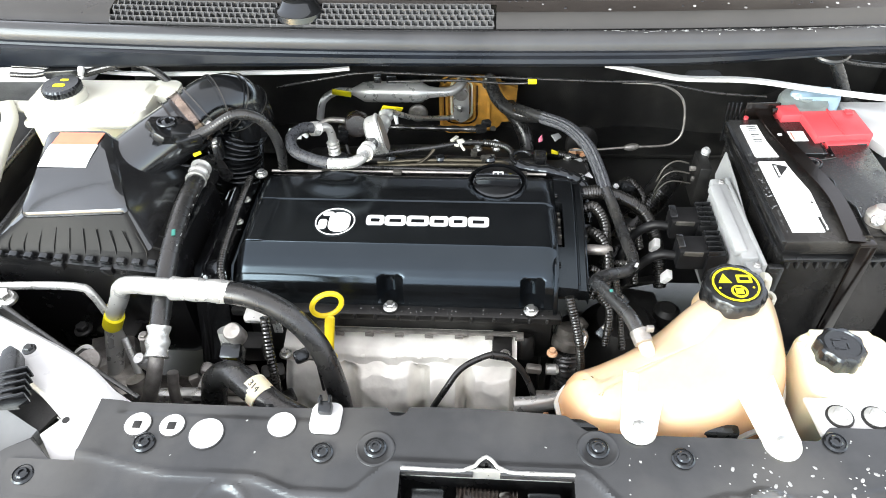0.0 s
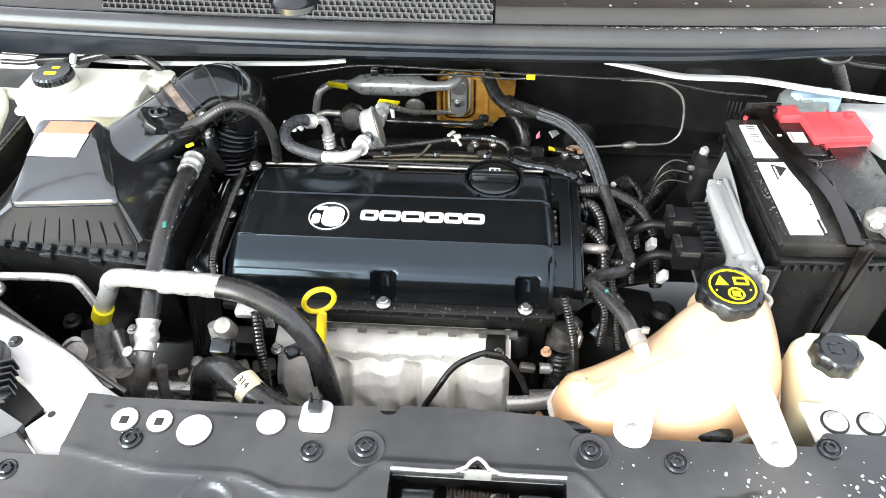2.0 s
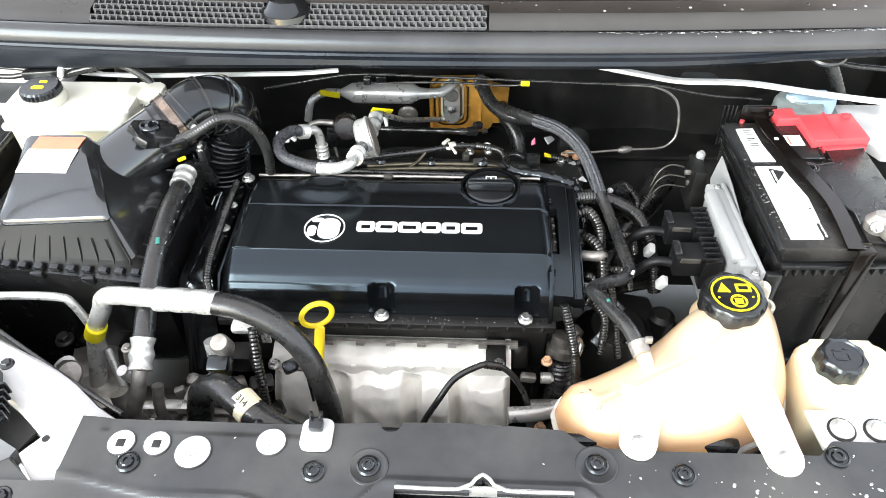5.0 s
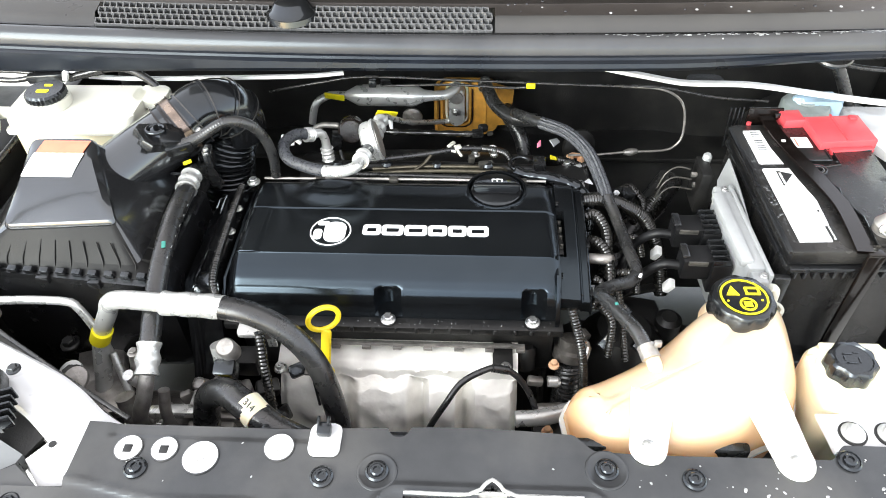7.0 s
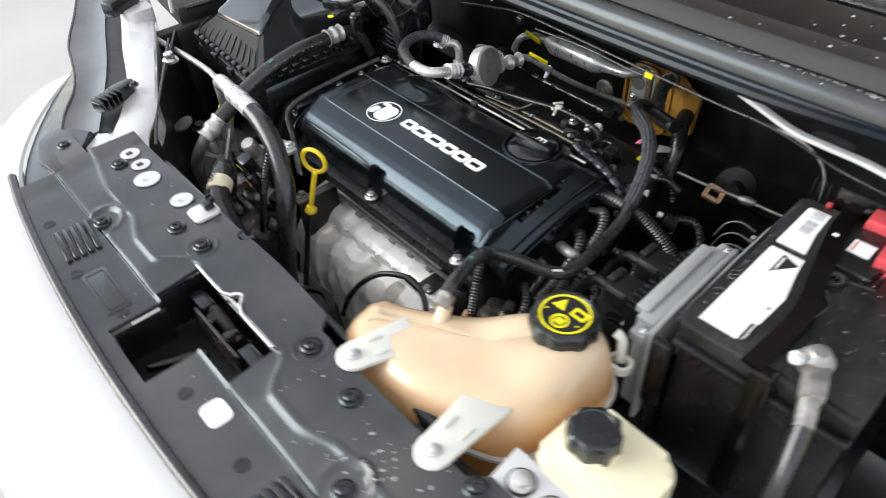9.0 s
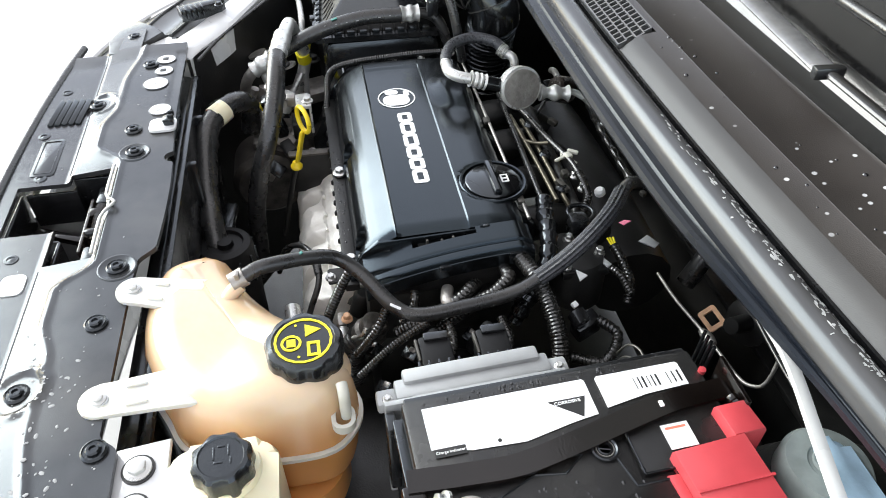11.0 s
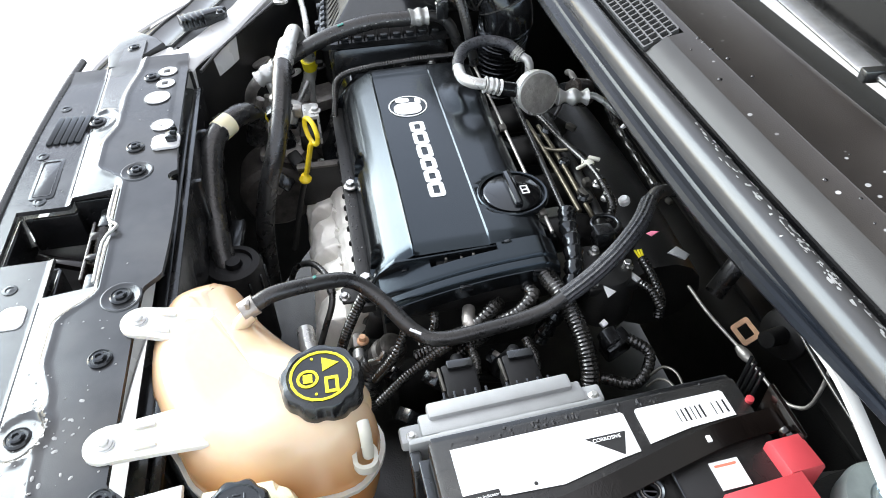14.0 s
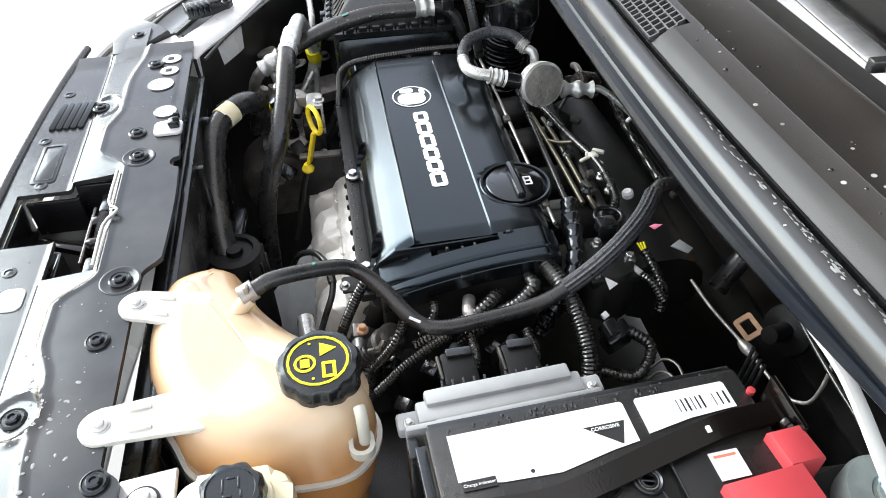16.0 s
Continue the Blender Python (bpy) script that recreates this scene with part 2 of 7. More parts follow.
def lathe(profile, center=(0, 0, 0), rot=(0, 0, 0), n=32, wave=None):
    """Rings of (radius, height) round the z axis; wave(angle, i) scales the radius."""
    bm = bmesh.new()
    rings = []
    for i, (r, z) in enumerate(profile):
        if r < 1e-6:
            rings.append([bm.verts.new((0, 0, z))])
        else:
            ring = []
            for k in range(n):
                a = 2 * math.pi * k / n
                q = r * (wave(a, i) if wave else 1)
                ring.append(bm.verts.new((q * math.cos(a), q * math.sin(a), z)))
            rings.append(ring)
    for a, b in zip(rings, rings[1:]):
        for k in range(n):
            j = (k + 1) % n
            if len(a) == 1 and len(b) == 1:
                continue
            if len(a) == 1:
                bm.faces.new((a[0], b[j], b[k]))
            elif len(b) == 1:
                bm.faces.new((a[k], a[j], b[0]))
            else:
                bm.faces.new((a[k], a[j], b[j], b[k]))
    for ring, flip in ((rings[0], True), (rings[-1], False)):
        if len(ring) > 2:
            bm.faces.new(ring[::-1] if flip else ring)
    bmesh.ops.transform(bm, matrix=pose(*center, *rot), verts=bm.verts)
    return bm


def spline(points, step=0.006):
    """Catmull-Rom curve through the points, resampled."""
    p = [Vector(q) for q in points]
    if len(p) == 2:
        n = max(2, int((p[1] - p[0]).length / step))
        return [p[0].lerp(p[1], i / n) for i in range(n + 1)]
    p = [2 * p[0] - p[1]] + p + [2 * p[-1] - p[-2]]
    out = []
    for i in range(1, len(p) - 2):
        a, b, c, d = p[i - 1:i + 3]
        n = max(2, int((c - b).length / step))
        for k in range(n):
            t = k / n
            out.append(0.5 * (2 * b + (c - a) * t + (2 * a - 5 * b + 4 * c - d) * t * t + (3 * b - a - 3 * c + d) * t ** 3))
    out.append(p[-2])
    return out


def tube(points, radius, n=14, step=0.006, ribs=None, flat=1.0, caps=True, flutes=None):
    """A hose or pipe along a smooth curve; radius a number or f(0..1); ribs: (spacing, depth); flutes: (count, depth) run lengthwise."""
    if ribs:
        step = min(step, ribs[0] / (8 if ribs[1] > 0.003 else 4))
    c = spline(points, step)
    bm = bmesh.new()
    length, up, rings = 0.0, None, []
    total = sum((b - a).length for a, b in zip(c, c[1:])) or 1
    for i, q in enumerate(c):
        d = (c[min(i + 1, len(c) - 1)] - c[max(i - 1, 0)]).normalized()
        if up is None:
            up = d.orthogonal().normalized() if abs(d.z) > 0.95 else Vector((0, 0, 1))
        up = (up - d * up.dot(d)).normalized()
        side = d.cross(up)
        if i:
            length += (q - c[i - 1]).length
        r = radius(length / total) if callable(radius) else radius
        if ribs:
            r += ribs[1] * (0.5 + 0.5 * math.cos(2 * math.pi * length / ribs[0]))
        rings.append([bm.verts.new(q + (side * math.cos(a) + up * math.sin(a) * flat) * (r + (flutes[1] * math.cos(a * flutes[0]) if flutes else 0))) for a in (2 * math.pi * k / n for k in range(n))])
    for a, b in zip(rings, rings[1:]):
        for k in range(n):
            j = (k + 1) % n
            bm.faces.new((a[k], a[j], b[j], b[k]))
    if caps:
        bm.faces.new(rings[0][::-1])
        bm.faces.new(rings[-1])
    return bm


def grid(us, vs, f, thick=0.0, skip=None):
    """A sheet f(u, v) over two lists; thick: offset vector closes it to a slab; skip(u, v) leaves holes with walls."""
    bm = bmesh.new()
    top = [[bm.verts.new(f(u, v)) for v in vs] for u in us]
    down = Vector(thick) if thick else None
    low = [[bm.verts.new(t.co + down) for t in row] for row in top] if down else None
    keep = {}
    for i in range(len(us) - 1):
        for j in range(len(vs) - 1):
            keep[i, j] = not (skip and skip((us[i] + us[i + 1]) / 2, (vs[j] + vs[j + 1]) / 2))
    for (i, j), k in keep.items():
        if not k:
            continue
        bm.faces.new((top[i][j], top[i + 1][j], top[i + 1][j + 1], top[i][j + 1]))
        if down:
            for (di, dj), e in (((-1, 0), ((i, j), (i, j + 1))), ((1, 0), ((i + 1, j), (i + 1, j + 1))),
                                ((0, -1), ((i, j), (i + 1, j))), ((0, 1), ((i, j + 1), (i + 1, j + 1)))):
                if not keep.get((i + di, j + dj)):
                    (a, b), (c, d) = e
                    bm.faces.new((top[a][b], top[c][d], low[c][d], low[a][b]))
    bmesh.ops.delete(bm, geom=[v for v in bm.verts if not v.link_faces], context="VERTS")
    return bm


def prism(outline, z0, z1, bevel=0.002, m=None):
    """A flat outline raised to a slab."""
    bm = bmesh.new()
    a = [bm.verts.new((x, y, z0)) for x, y in outline]
    b = [bm.verts.new((x, y, z1)) for x, y in outline]
    bm.faces.new(a[::-1])
    bm.faces.new(b)
    for i in range(len(a)):
        j = (i + 1) % len(a)
        bm.faces.new((a[i], a[j], b[j], b[i]))
    if bevel:
        top = [e for e in bm.edges if all(v in b for v in e.verts)]
        bmesh.ops.bevel(bm, geom=top, offset=bevel, segments=2, affect="EDGES", profile=0.5)
    if m is not None:
        bmesh.ops.transform(bm, matrix=m, verts=bm.verts)
    return bm


def rounded(w, h, r, n=5, cx=0.0, cy=0.0):
    pts = []
    for sx, sy, a0 in ((1, 1, 0), (-1, 1, 90), (-1, -1, 180), (1, -1, 270)):
        for k in range(n + 1):
            a = radians(a0 + 90 * k / n)
            pts.append((cx + sx * (w / 2 - r) + r * math.cos(a), cy + sy * (h / 2 - r) + r * math.sin(a)))
    return pts


def ring_frame(w, h, r, t, z0, z1, m=None):
    """A rounded frame, hollow in the middle."""
    o, i = rounded(w, h, r), rounded(w - 2 * t, h - 2 * t, max(r - t, 0.0004))
    bm = bmesh.new()
    levels = [[bm.verts.new((x, y, z)) for x, y in pts] for pts, z in ((o, z0), (o, z1), (i, z1), (i, z0))]
    n = len(o)
    for a, b in zip(levels, levels[1:] + levels[:1]):
        for k in range(n):
            j = (k + 1) % n
            bm.faces.new((a[k], a[j], b[j], b[k]))
    if m is not None:
        bmesh.ops.transform(bm, matrix=m, verts=bm.verts)
    return bm


def join(*bms):
    out = bmesh.new()
    for b in bms:
        me = bpy.data.meshes.new("tmp")
        b.to_mesh(me)
        b.free()
        out.from_mesh(me)
        bpy.data.meshes.remove(me)
    return out


def words(text, size, m, depth=0.0004):
    """Built-in font as a mesh, laid by the matrix m."""
    cu = bpy.data.curves.new("text", "FONT")
    cu.body, cu.size, cu.extrude, cu.align_x, cu.align_y = text, size, depth, "CENTER", "CENTER"
    ob = bpy.data.objects.new("text", cu)
    me = bpy.data.meshes.new_from_object(ob)
    bm = bmesh.new()
    bm.from_mesh(me)
    bpy.data.objects.remove(ob)
    bpy.data.curves.remove(cu)
    bpy.data.meshes.remove(me)
    bmesh.ops.transform(bm, matrix=m, verts=bm.verts)
    return bm


def bolt(center, r=0.008, h=0.006, rot=(0, 0, 0)):
    """A flanged hex bolt head."""
    flange = lathe([(r * 1.25, 0), (r * 1.25, h * 0.25), (r * 1.0, h * 0.4)], center, rot, 20)
    head = lathe([(r * 0.85, h * 0.35), (r * 0.85, h * 0.9), (r * 0.7, h), (0, h)], center, rot, 6)
    return join(flange, head)


def smooth(a, b, x):
    t = min(1, max(0, (x - a) / (b - a)))
    return t * t * (3 - 2 * t)


def span(a, b, step):
    n = max(1, round(abs(b - a) / step))
    return [a + (b - a) * i / n for i in range(n + 1)]


# ---- setting ----
MID = 0.124   # the car's middle line
solid("ground", grid(span(-60, 60, 4), span(-60, 60, 4), lambda x, y: (x, y, 0.0), thick=(0, 0, -0.1)), CONCRETE,
                   "pale bright concrete yard floor", "floor", kind="structure")

# firewall behind the engine, and the dark inner sides of the bay
fw = thing("firewall", (MID, 0.5, 0.3), "black-painted steel bulkhead behind the engine", "bulkhead", kind="structure")
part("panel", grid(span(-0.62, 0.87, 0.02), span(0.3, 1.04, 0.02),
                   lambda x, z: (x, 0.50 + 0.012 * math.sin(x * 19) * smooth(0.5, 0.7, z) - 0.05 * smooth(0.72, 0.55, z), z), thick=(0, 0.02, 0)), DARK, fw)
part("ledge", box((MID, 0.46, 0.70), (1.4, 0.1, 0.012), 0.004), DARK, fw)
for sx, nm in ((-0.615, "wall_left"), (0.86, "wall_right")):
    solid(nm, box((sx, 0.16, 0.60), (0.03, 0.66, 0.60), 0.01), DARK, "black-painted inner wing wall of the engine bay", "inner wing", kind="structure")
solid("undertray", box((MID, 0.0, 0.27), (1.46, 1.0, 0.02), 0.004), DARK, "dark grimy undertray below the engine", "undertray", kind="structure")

tower = thing("strut_tower", (-0.66, 0.1, 0.6), "near-black strut tower and inner wing top", "strut tower")
part("rim", tube([(-0.605, -0.09, 0.931), (-0.595, 0.0, 0.932), (-0.595, 0.28, 0.932)], 0.005), RUBBER, tower)
part("nut", bolt((-0.66, 0.06, 0.930), 0.009, 0.012), STEEL, tower)
part("top", prism([(-0.78, -0.08), (-0.62, -0.10), (-0.60, 0.0), (-0.60, 0.30), (-0.78, 0.30)], 0.89, 0.930, 0.012), DARK, tower)

# ---- scuttle and windscreen base ----
def bow(x):
    return 0.055 * (x - 0.1) ** 2

def strip(profile, x0, x1, step=0.02, sag=0.0, back=0.0):
    us, vs = span(x0, x1, step), list(range(len(profile)))
    return grid(us, vs, lambda x, v: (x, profile[v][0] + bow(x) + back * smooth(0.35, 0.66, x) * max(0, 1 - v / (len(profile) - 1)), profile[v][1] - (sag * (max(0, MID - x) / 0.7) ** 2 if v < 3 else 0)))

def fine(profile, n=4):
    c = spline([(0, y, z) for y, z in profile], 0.004)
    return [(q.y, q.z) for q in c]

cowl = thing("scuttle_panel", (MID, 0.3, 1.0), "weathered black plastic scuttle panel with a rubber bonnet seal", "scuttle panel")
part("front_lip", strip([(0.176, 1.030), (0.166, 1.036), (0.163, 1.042), (0.165, 1.0475), (0.170, 1.0485), (0.172, 1.046), (0.177, 1.0465), (0.179, 1.0495), (0.182, 1.0495), (0.183, 1.0475), (0.189, 1.0485)],
                        -0.84, 0.92, sag=0.02, back=0.024), LIP, cowl)
part("seal", strip(fine([(0.187, 1.047), (0.190, 1.060), (0.197, 1.0675), (0.206, 1.0695), (0.213, 1.066), (0.217, 1.057)]), -0.84, 0.90), SEAL, cowl,
     "rubber bonnet seal with pale residue")
part("groove", strip([(0.214, 1.055), (0.2185, 1.056), (0.2195, 1.0645), (0.2225, 1.0645), (0.224, 1.062)], -0.84, 0.92), PLASTIC, cowl)
part("slope", strip([(0.224, 1.062), (0.232, 1.069), (0.242, 1.0765), (0.268, 1.0815)], -0.84, -0.468), FADED_GLINT, cowl)
part("slope", strip([(0.224, 1.062), (0.232, 1.069), (0.242, 1.0765), (0.247, 1.0785)], 0.125, 0.92), FADED_GLINT, cowl)
part("deck", strip([(0.247, 1.0785), (0.272, 1.083), (0.273, 1.0838), (0.275, 1.083), (0.335, 1.092), (0.338, 1.0945), (0.342, 1.091), (0.344, 1.078)], 0.125, 0.92), DECK, cowl)
part("deck", strip([(0.266, 1.081), (0.272, 1.083), (0.273, 1.0838), (0.275, 1.083), (0.335, 1.092), (0.338, 1.0945), (0.342, 1.091), (0.344, 1.078)], -0.84, 0.125), DECK, cowl)
part("trough", strip([(0.344, 1.078), (0.352, 1.068), (0.375, 1.066), (0.398, 1.074), (0.412, 1.098), (0.430, 1.103), (0.46, 1.112), (0.50, 1.13)], -0.84, 0.92), TROUGH, cowl, "glossy black water trough below the glass")
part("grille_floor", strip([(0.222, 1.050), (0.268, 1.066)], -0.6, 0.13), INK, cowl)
SEAL_TOP = fine([(0.187, 1.047), (0.190, 1.060), (0.197, 1.0675), (0.206, 1.0695), (0.213, 1.066), (0.217, 1.057)])


def seal_height(y):
    for (y0, z0), (y1, z1) in zip(SEAL_TOP, SEAL_TOP[1:]):
        if y0 <= y <= y1:
            return z0 + (z1 - z0) * (y - y0) / max(1e-6, y1 - y0)
    return SEAL_TOP[-1][1]


def flakes(count):
    """Torn pale flakes that cling to the top of the rubber seal."""
    bm = bmesh.new()
    for k in range(count):
        x = 0.27 + 0.58 * random.random() ** 0.7
        y = min(0.2125, max(0.1955, random.gauss(0.207, 0.0032)))
        rx, ry = random.uniform(0.0008, 0.0065) * random.uniform(0.4, 1), random.uniform(0.0005, 0.0017)
        ring = []
        for j in range(9):
            a = 2 * math.pi * j / 9
            q = random.uniform(0.45, 1.15)
            yy = min(0.214, max(0.194, y + ry * q * math.sin(a)))
            px = x + rx * q * math.cos(a)
            ring.append(bm.verts.new((px, yy + bow(px), seal_height(yy) + 0.0004)))
        bm.faces.new(ring)
    return bm


part("residue", flakes(330), RESIDUE, cowl, "pale flaking residue", smooth=0)
for k in range(26):
    x, y = random.uniform(0.14, 0.6), random.uniform(0.252, 0.33)
    r = random.uniform(0.0008, 0.0026)
    z = 1.0795 + 0.0125 * (y - 0.25) / 0.085
    part("water_drop", lathe([(r, 0), (r * 0.8, r * 0.35), (r * 0.4, r * 0.55), (0, r * 0.6)], (x, y + bow(x), z), n=9), DROP, cowl)


def cell(w, h, t, d):
    """One slanted cell frame of the air-intake mesh."""
    return ring_frame(w, h, 0.0015, t, -d, d)


mesh_me = None
for r in range(4):
    for k in range(58):
        x = -0.46 + 0.0101 * k + (0.005 if r % 2 else 0)
        if x > 0.118 or (-0.212 < x < -0.132 and r > 0):
            continue
        y = 0.2285 + 0.0102 * r
        if mesh_me is None:
            c = part("grille_cell", cell(0.0106, 0.0122, 0.0016, 0.0040), MESH, cowl)
            mesh_me = c.data
            for v in mesh_me.vertices:
                v.co += origin_of(cowl)
        else:
            c = new("grille_cell", mesh_me)
            c.parent = cowl
        c.matrix_local = Matrix.Translation(Vector((x, y + bow(x), 1.067 + 0.0036 * r)) - origin_of(cowl)) @ pose(0, 0, 0, 22, 10, 10)
solid("wiper_spindle_boot", lathe([(0.040, 0), (0.038, 0.008), (0.030, 0.012), (0.024, 0.022), (0.018, 0.025), (0, 0.025)], (-0.172, 0.262, 1.07)), GLOSS_BLACK,
                   "black rubber boot round the wiper spindle on the scuttle", "wiper boot")
solid("windscreen", grid(span(-0.6, 0.85, 0.05), span(0, 1, 0.1), lambda x, v: (x, 0.50 + 0.6 * v + bow(x), 1.125 + 0.42 * v), thick=(0, 0.003, -0.005)), GLASSY,
               "dark tinted lower windscreen glass", "windscreen", kind="structure")
wip = thing("wiper", (0.3, 0.42, 1.1), "black wiper arm lying along the windscreen base", "wiper")
part("arm", tube([(-0.20, 0.385, 1.122), (0.05, 0.362, 1.127), (0.322, 0.338, 1.130)], lambda s: 0.017 - 0.004 * s, flat=0.35), MESH, wip)
part("joint", box((0.326, 0.338, 1.130), (0.010, 0.030, 0.012), 0.002, (0, 0, -4)), PLASTIC, wip)
part("rod", tube([(0.326, 0.338, 1.130), (0.42, 0.341, 1.129), (0.56, 0.352, 1.124), (0.64, 0.365, 1.118)], 0.0065, flat=0.6), TROUGH, wip)
part("blade", tube([(0.55, 0.45, 1.135), (0.3, 0.435, 1.138), (-0.15, 0.44, 1.13)], 0.006), RUBBER, wip)

# ---- white body: rails, bumper, wings ----
def ribbon(path, widths, z_drop=0.02, step=0.012):
    """A folded sheet-metal rail along a path with its two half widths and rolled edges."""
    c = spline(path, step)
    bm = bmesh.new()
    rows = []
    for i, q in enumerate(c):
        d = (c[min(i + 1, len(c) - 1)] - c[max(i - 1, 0)])
        d.z = 0
        d.normalize()
        s = Vector((d.y, -d.x, 0))
        f = i / (len(c) - 1)
        w0, w1 = widths(f)
        sec = [(-w0, -z_drop * 1.6), (-w0, -0.004), (-w0 * 0.86, 0), (-w0 * 0.45, 0.10 * w0), (w1 * 0.35, 0.10 * w0), (w1 * 0.86, 0), (w1, -0.004), (w1, -z_drop * 1.6)]
        rows.append([bm.verts.new(q + s * a + Vector((0, 0, b))) for a, b in sec])
    for a, b in zip(rows, rows[1:]):
        for k in range(len(a) - 1):
            bm.faces.new((a[k], a[k + 1], b[k + 1], b[k]))
    bm.faces.new(rows[0])
    bm.faces.new(rows[-1][::-1])
    return bm


rail = thing("upper_rail", (-0.45, -0.25, 0.9), "white painted steel rail over the inner wing", "body rail")
part("rail", ribbon([(-0.268, -0.362, 0.912), (-0.30, -0.346, 0.915), (-0.36, -0.302, 0.919), (-0.45, -0.254, 0.921), (-0.63, -0.176, 0.922), (-0.74, -0.135, 0.925)],
                    lambda f: (0.025 + 0.011 * smooth(0.35, 0.7, f), 0.032 - 0.008 * smooth(0.1, 0.4, f)), 0.030), WHITE, rail)
part("corner_plate", prism([(-0.282, -0.335), (-0.282, -0.402), (-0.318, -0.404), (-0.345, -0.375), (-0.315, -0.335)], 0.904, 0.9105, 0.002), WHITE, rail)
part("pin_hole", lathe([(0.004, 0), (0.004, 0.0006)], (-0.318, -0.362, 0.9185), n=12), INK, rail)
stop = part("rubber_bump", prism([(-0.040, -0.010), (-0.020, -0.014), (0.030, -0.009), (0.040, 0.0), (0.034, 0.009), (0.010, 0.013), (-0.035, 0.010)], -0.010, 0.012, 0.005, pose(-0.397, -0.318, 0.930, 0, 0, 111)), PLASTIC, rail, "ribbed black rubber bonnet stop")
for k in range(5):
    part("rib", box((0, 0, 0), (0.003, 0.028, 0.018), 0.0012), GLOSS_BLACK, stop)
    rb = stop.children[-1]
    for v in rb.data.vertices:
        v.co = pose(-0.397, -0.318, 0.930, 0, 0, 111) @ (v.co + origin_of(rail) + Vector((-0.040 + 0.009 * k, -0.010, 0.006))) - origin_of(rail)
part("bolt", bolt((-0.385, -0.288, 0.941), 0.006), PLASTIC, rail)
part("edge_trim", tube([(-0.258, -0.322, 0.905), (-0.330, -0.285, 0.912), (-0.43, -0.228, 0.914), (-0.55, -0.160, 0.916)], 0.0028), RUBBER, rail)
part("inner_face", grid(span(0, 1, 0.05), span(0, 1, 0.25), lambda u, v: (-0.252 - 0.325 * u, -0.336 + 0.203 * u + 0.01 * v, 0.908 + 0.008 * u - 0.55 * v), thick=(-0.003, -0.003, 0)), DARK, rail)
part("end_bracket", prism(rounded(0.05, 0.05, 0.012, cx=-0.66, cy=-0.165), 0.915, 0.945, 0.004), WHITE, rail)
part("hinge_block", box((-0.675, -0.185, 0.955), (0.03, 0.07, 0.03), 0.006, (0, 0, 25)), PLASTIC, rail)

settle(rail, -0.004, 0.005, -0.007)

wing = thing("wing", (-0.6, -0.3, 0.6), "white painted front wing edge beside the bay", "car wing")
GUT_IN = spline([(-0.352, -0.366, 0.905), (-0.45, -0.318, 0.908), (-0.55, -0.272, 0.911), (-0.72, -0.205, 0.916), (-0.86, -0.13, 0.925)], 0.01)
GUT_OUT = spline([(-0.385, -0.414, 0.901), (-0.447, -0.383, 0.905), (-0.505, -0.345, 0.909), (-0.575, -0.322, 0.911), (-0.664, -0.297, 0.913), (-0.76, -0.250, 0.918), (-0.90, -0.185, 0.927)], 0.01)


def along(line, u):
    f = u * (len(line) - 1)
    i = min(int(f), len(line) - 2)
    return line[i].lerp(line[i + 1], f - i)


def gutter(u, v, dz=0.0):
    """A point between the gutter's inner and outer edges."""
    a, b = along(GUT_IN, u), along(GUT_OUT, u)
    return a.lerp(b, v) + Vector((0, 0, dz - 0.006 * math.sin(v * 3.1)))


part("gutter", grid(span(0, 1, 0.03), span(0, 1, 0.1), gutter, thick=(0, 0, -0.02)), GUTTER, wing, "glossy grey plastic gutter")
part("gutter_edge", tube([gutter(u, 1.0, 0.001) for u in span(0, 1, 0.1)], 0.0022), RUBBER, wing)
part("skin", grid(span(0, 1, 0.04), span(0, 1, 0.1), lambda u, v: gutter(u, 1.0, -0.014) + Vector((-0.002 - 0.010 * v, -0.002 - 0.008 * v, -0.03 * v - 0.20 * v * v)), thick=(0.002, 0.002, -0.003)), WHITE, wing)
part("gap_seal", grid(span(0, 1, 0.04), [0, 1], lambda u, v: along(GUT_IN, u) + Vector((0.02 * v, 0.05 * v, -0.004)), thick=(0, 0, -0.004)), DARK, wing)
part("rear_skin", grid(span(0, 1, 0.1), span(0, 1, 0.25), lambda u, v: (-0.80 - 0.20 * v, -0.14 + 0.55 * u - 0.05 * v, 0.955 + 0.05 * u - 0.03 * v * v), thick=(0, 0, -0.004)), WHITE, wing)
part("rear_gap", grid(span(0, 1, 0.1), [0, 1], lambda u, v: (-0.735 - 0.066 * v, -0.13 + 0.55 * u, 0.935 + 0.05 * u), thick=(0, 0, -0.004)), PLASTIC, wing)
# dark sheet stands in for the shade between rail and gutter
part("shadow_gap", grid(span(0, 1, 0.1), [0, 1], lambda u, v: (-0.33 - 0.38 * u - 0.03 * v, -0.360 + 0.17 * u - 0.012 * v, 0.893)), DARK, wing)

lamp = thing("headlamp", (-0.45, -0.45, 0.75), "clear headlamp with a black housing beside the bumper", "headlamp")
part("housing", grid(span(0, 1, 0.08), span(0, 1, 0.1), lambda u, v: (-0.27 - 0.36 * u - 0.02 * v, -0.455 + 0.20 * u ** 1.5 - 0.05 * v, 0.893 + 0.004 * u - 0.02 * v), thick=(0, 0, -0.03)), PLASTIC, lamp)
part("lens", grid(span(0, 1, 0.06), span(0, 1, 0.08), lambda u, v: (-0.28 - 0.36 * u, -0.495 + 0.22 * u ** 1.6 - 0.012 * math.sin(v * 1.57), 0.868 + 0.01 * u - 0.15 * v), thick=(0.004, 0.004, 0)), MILK, lamp)

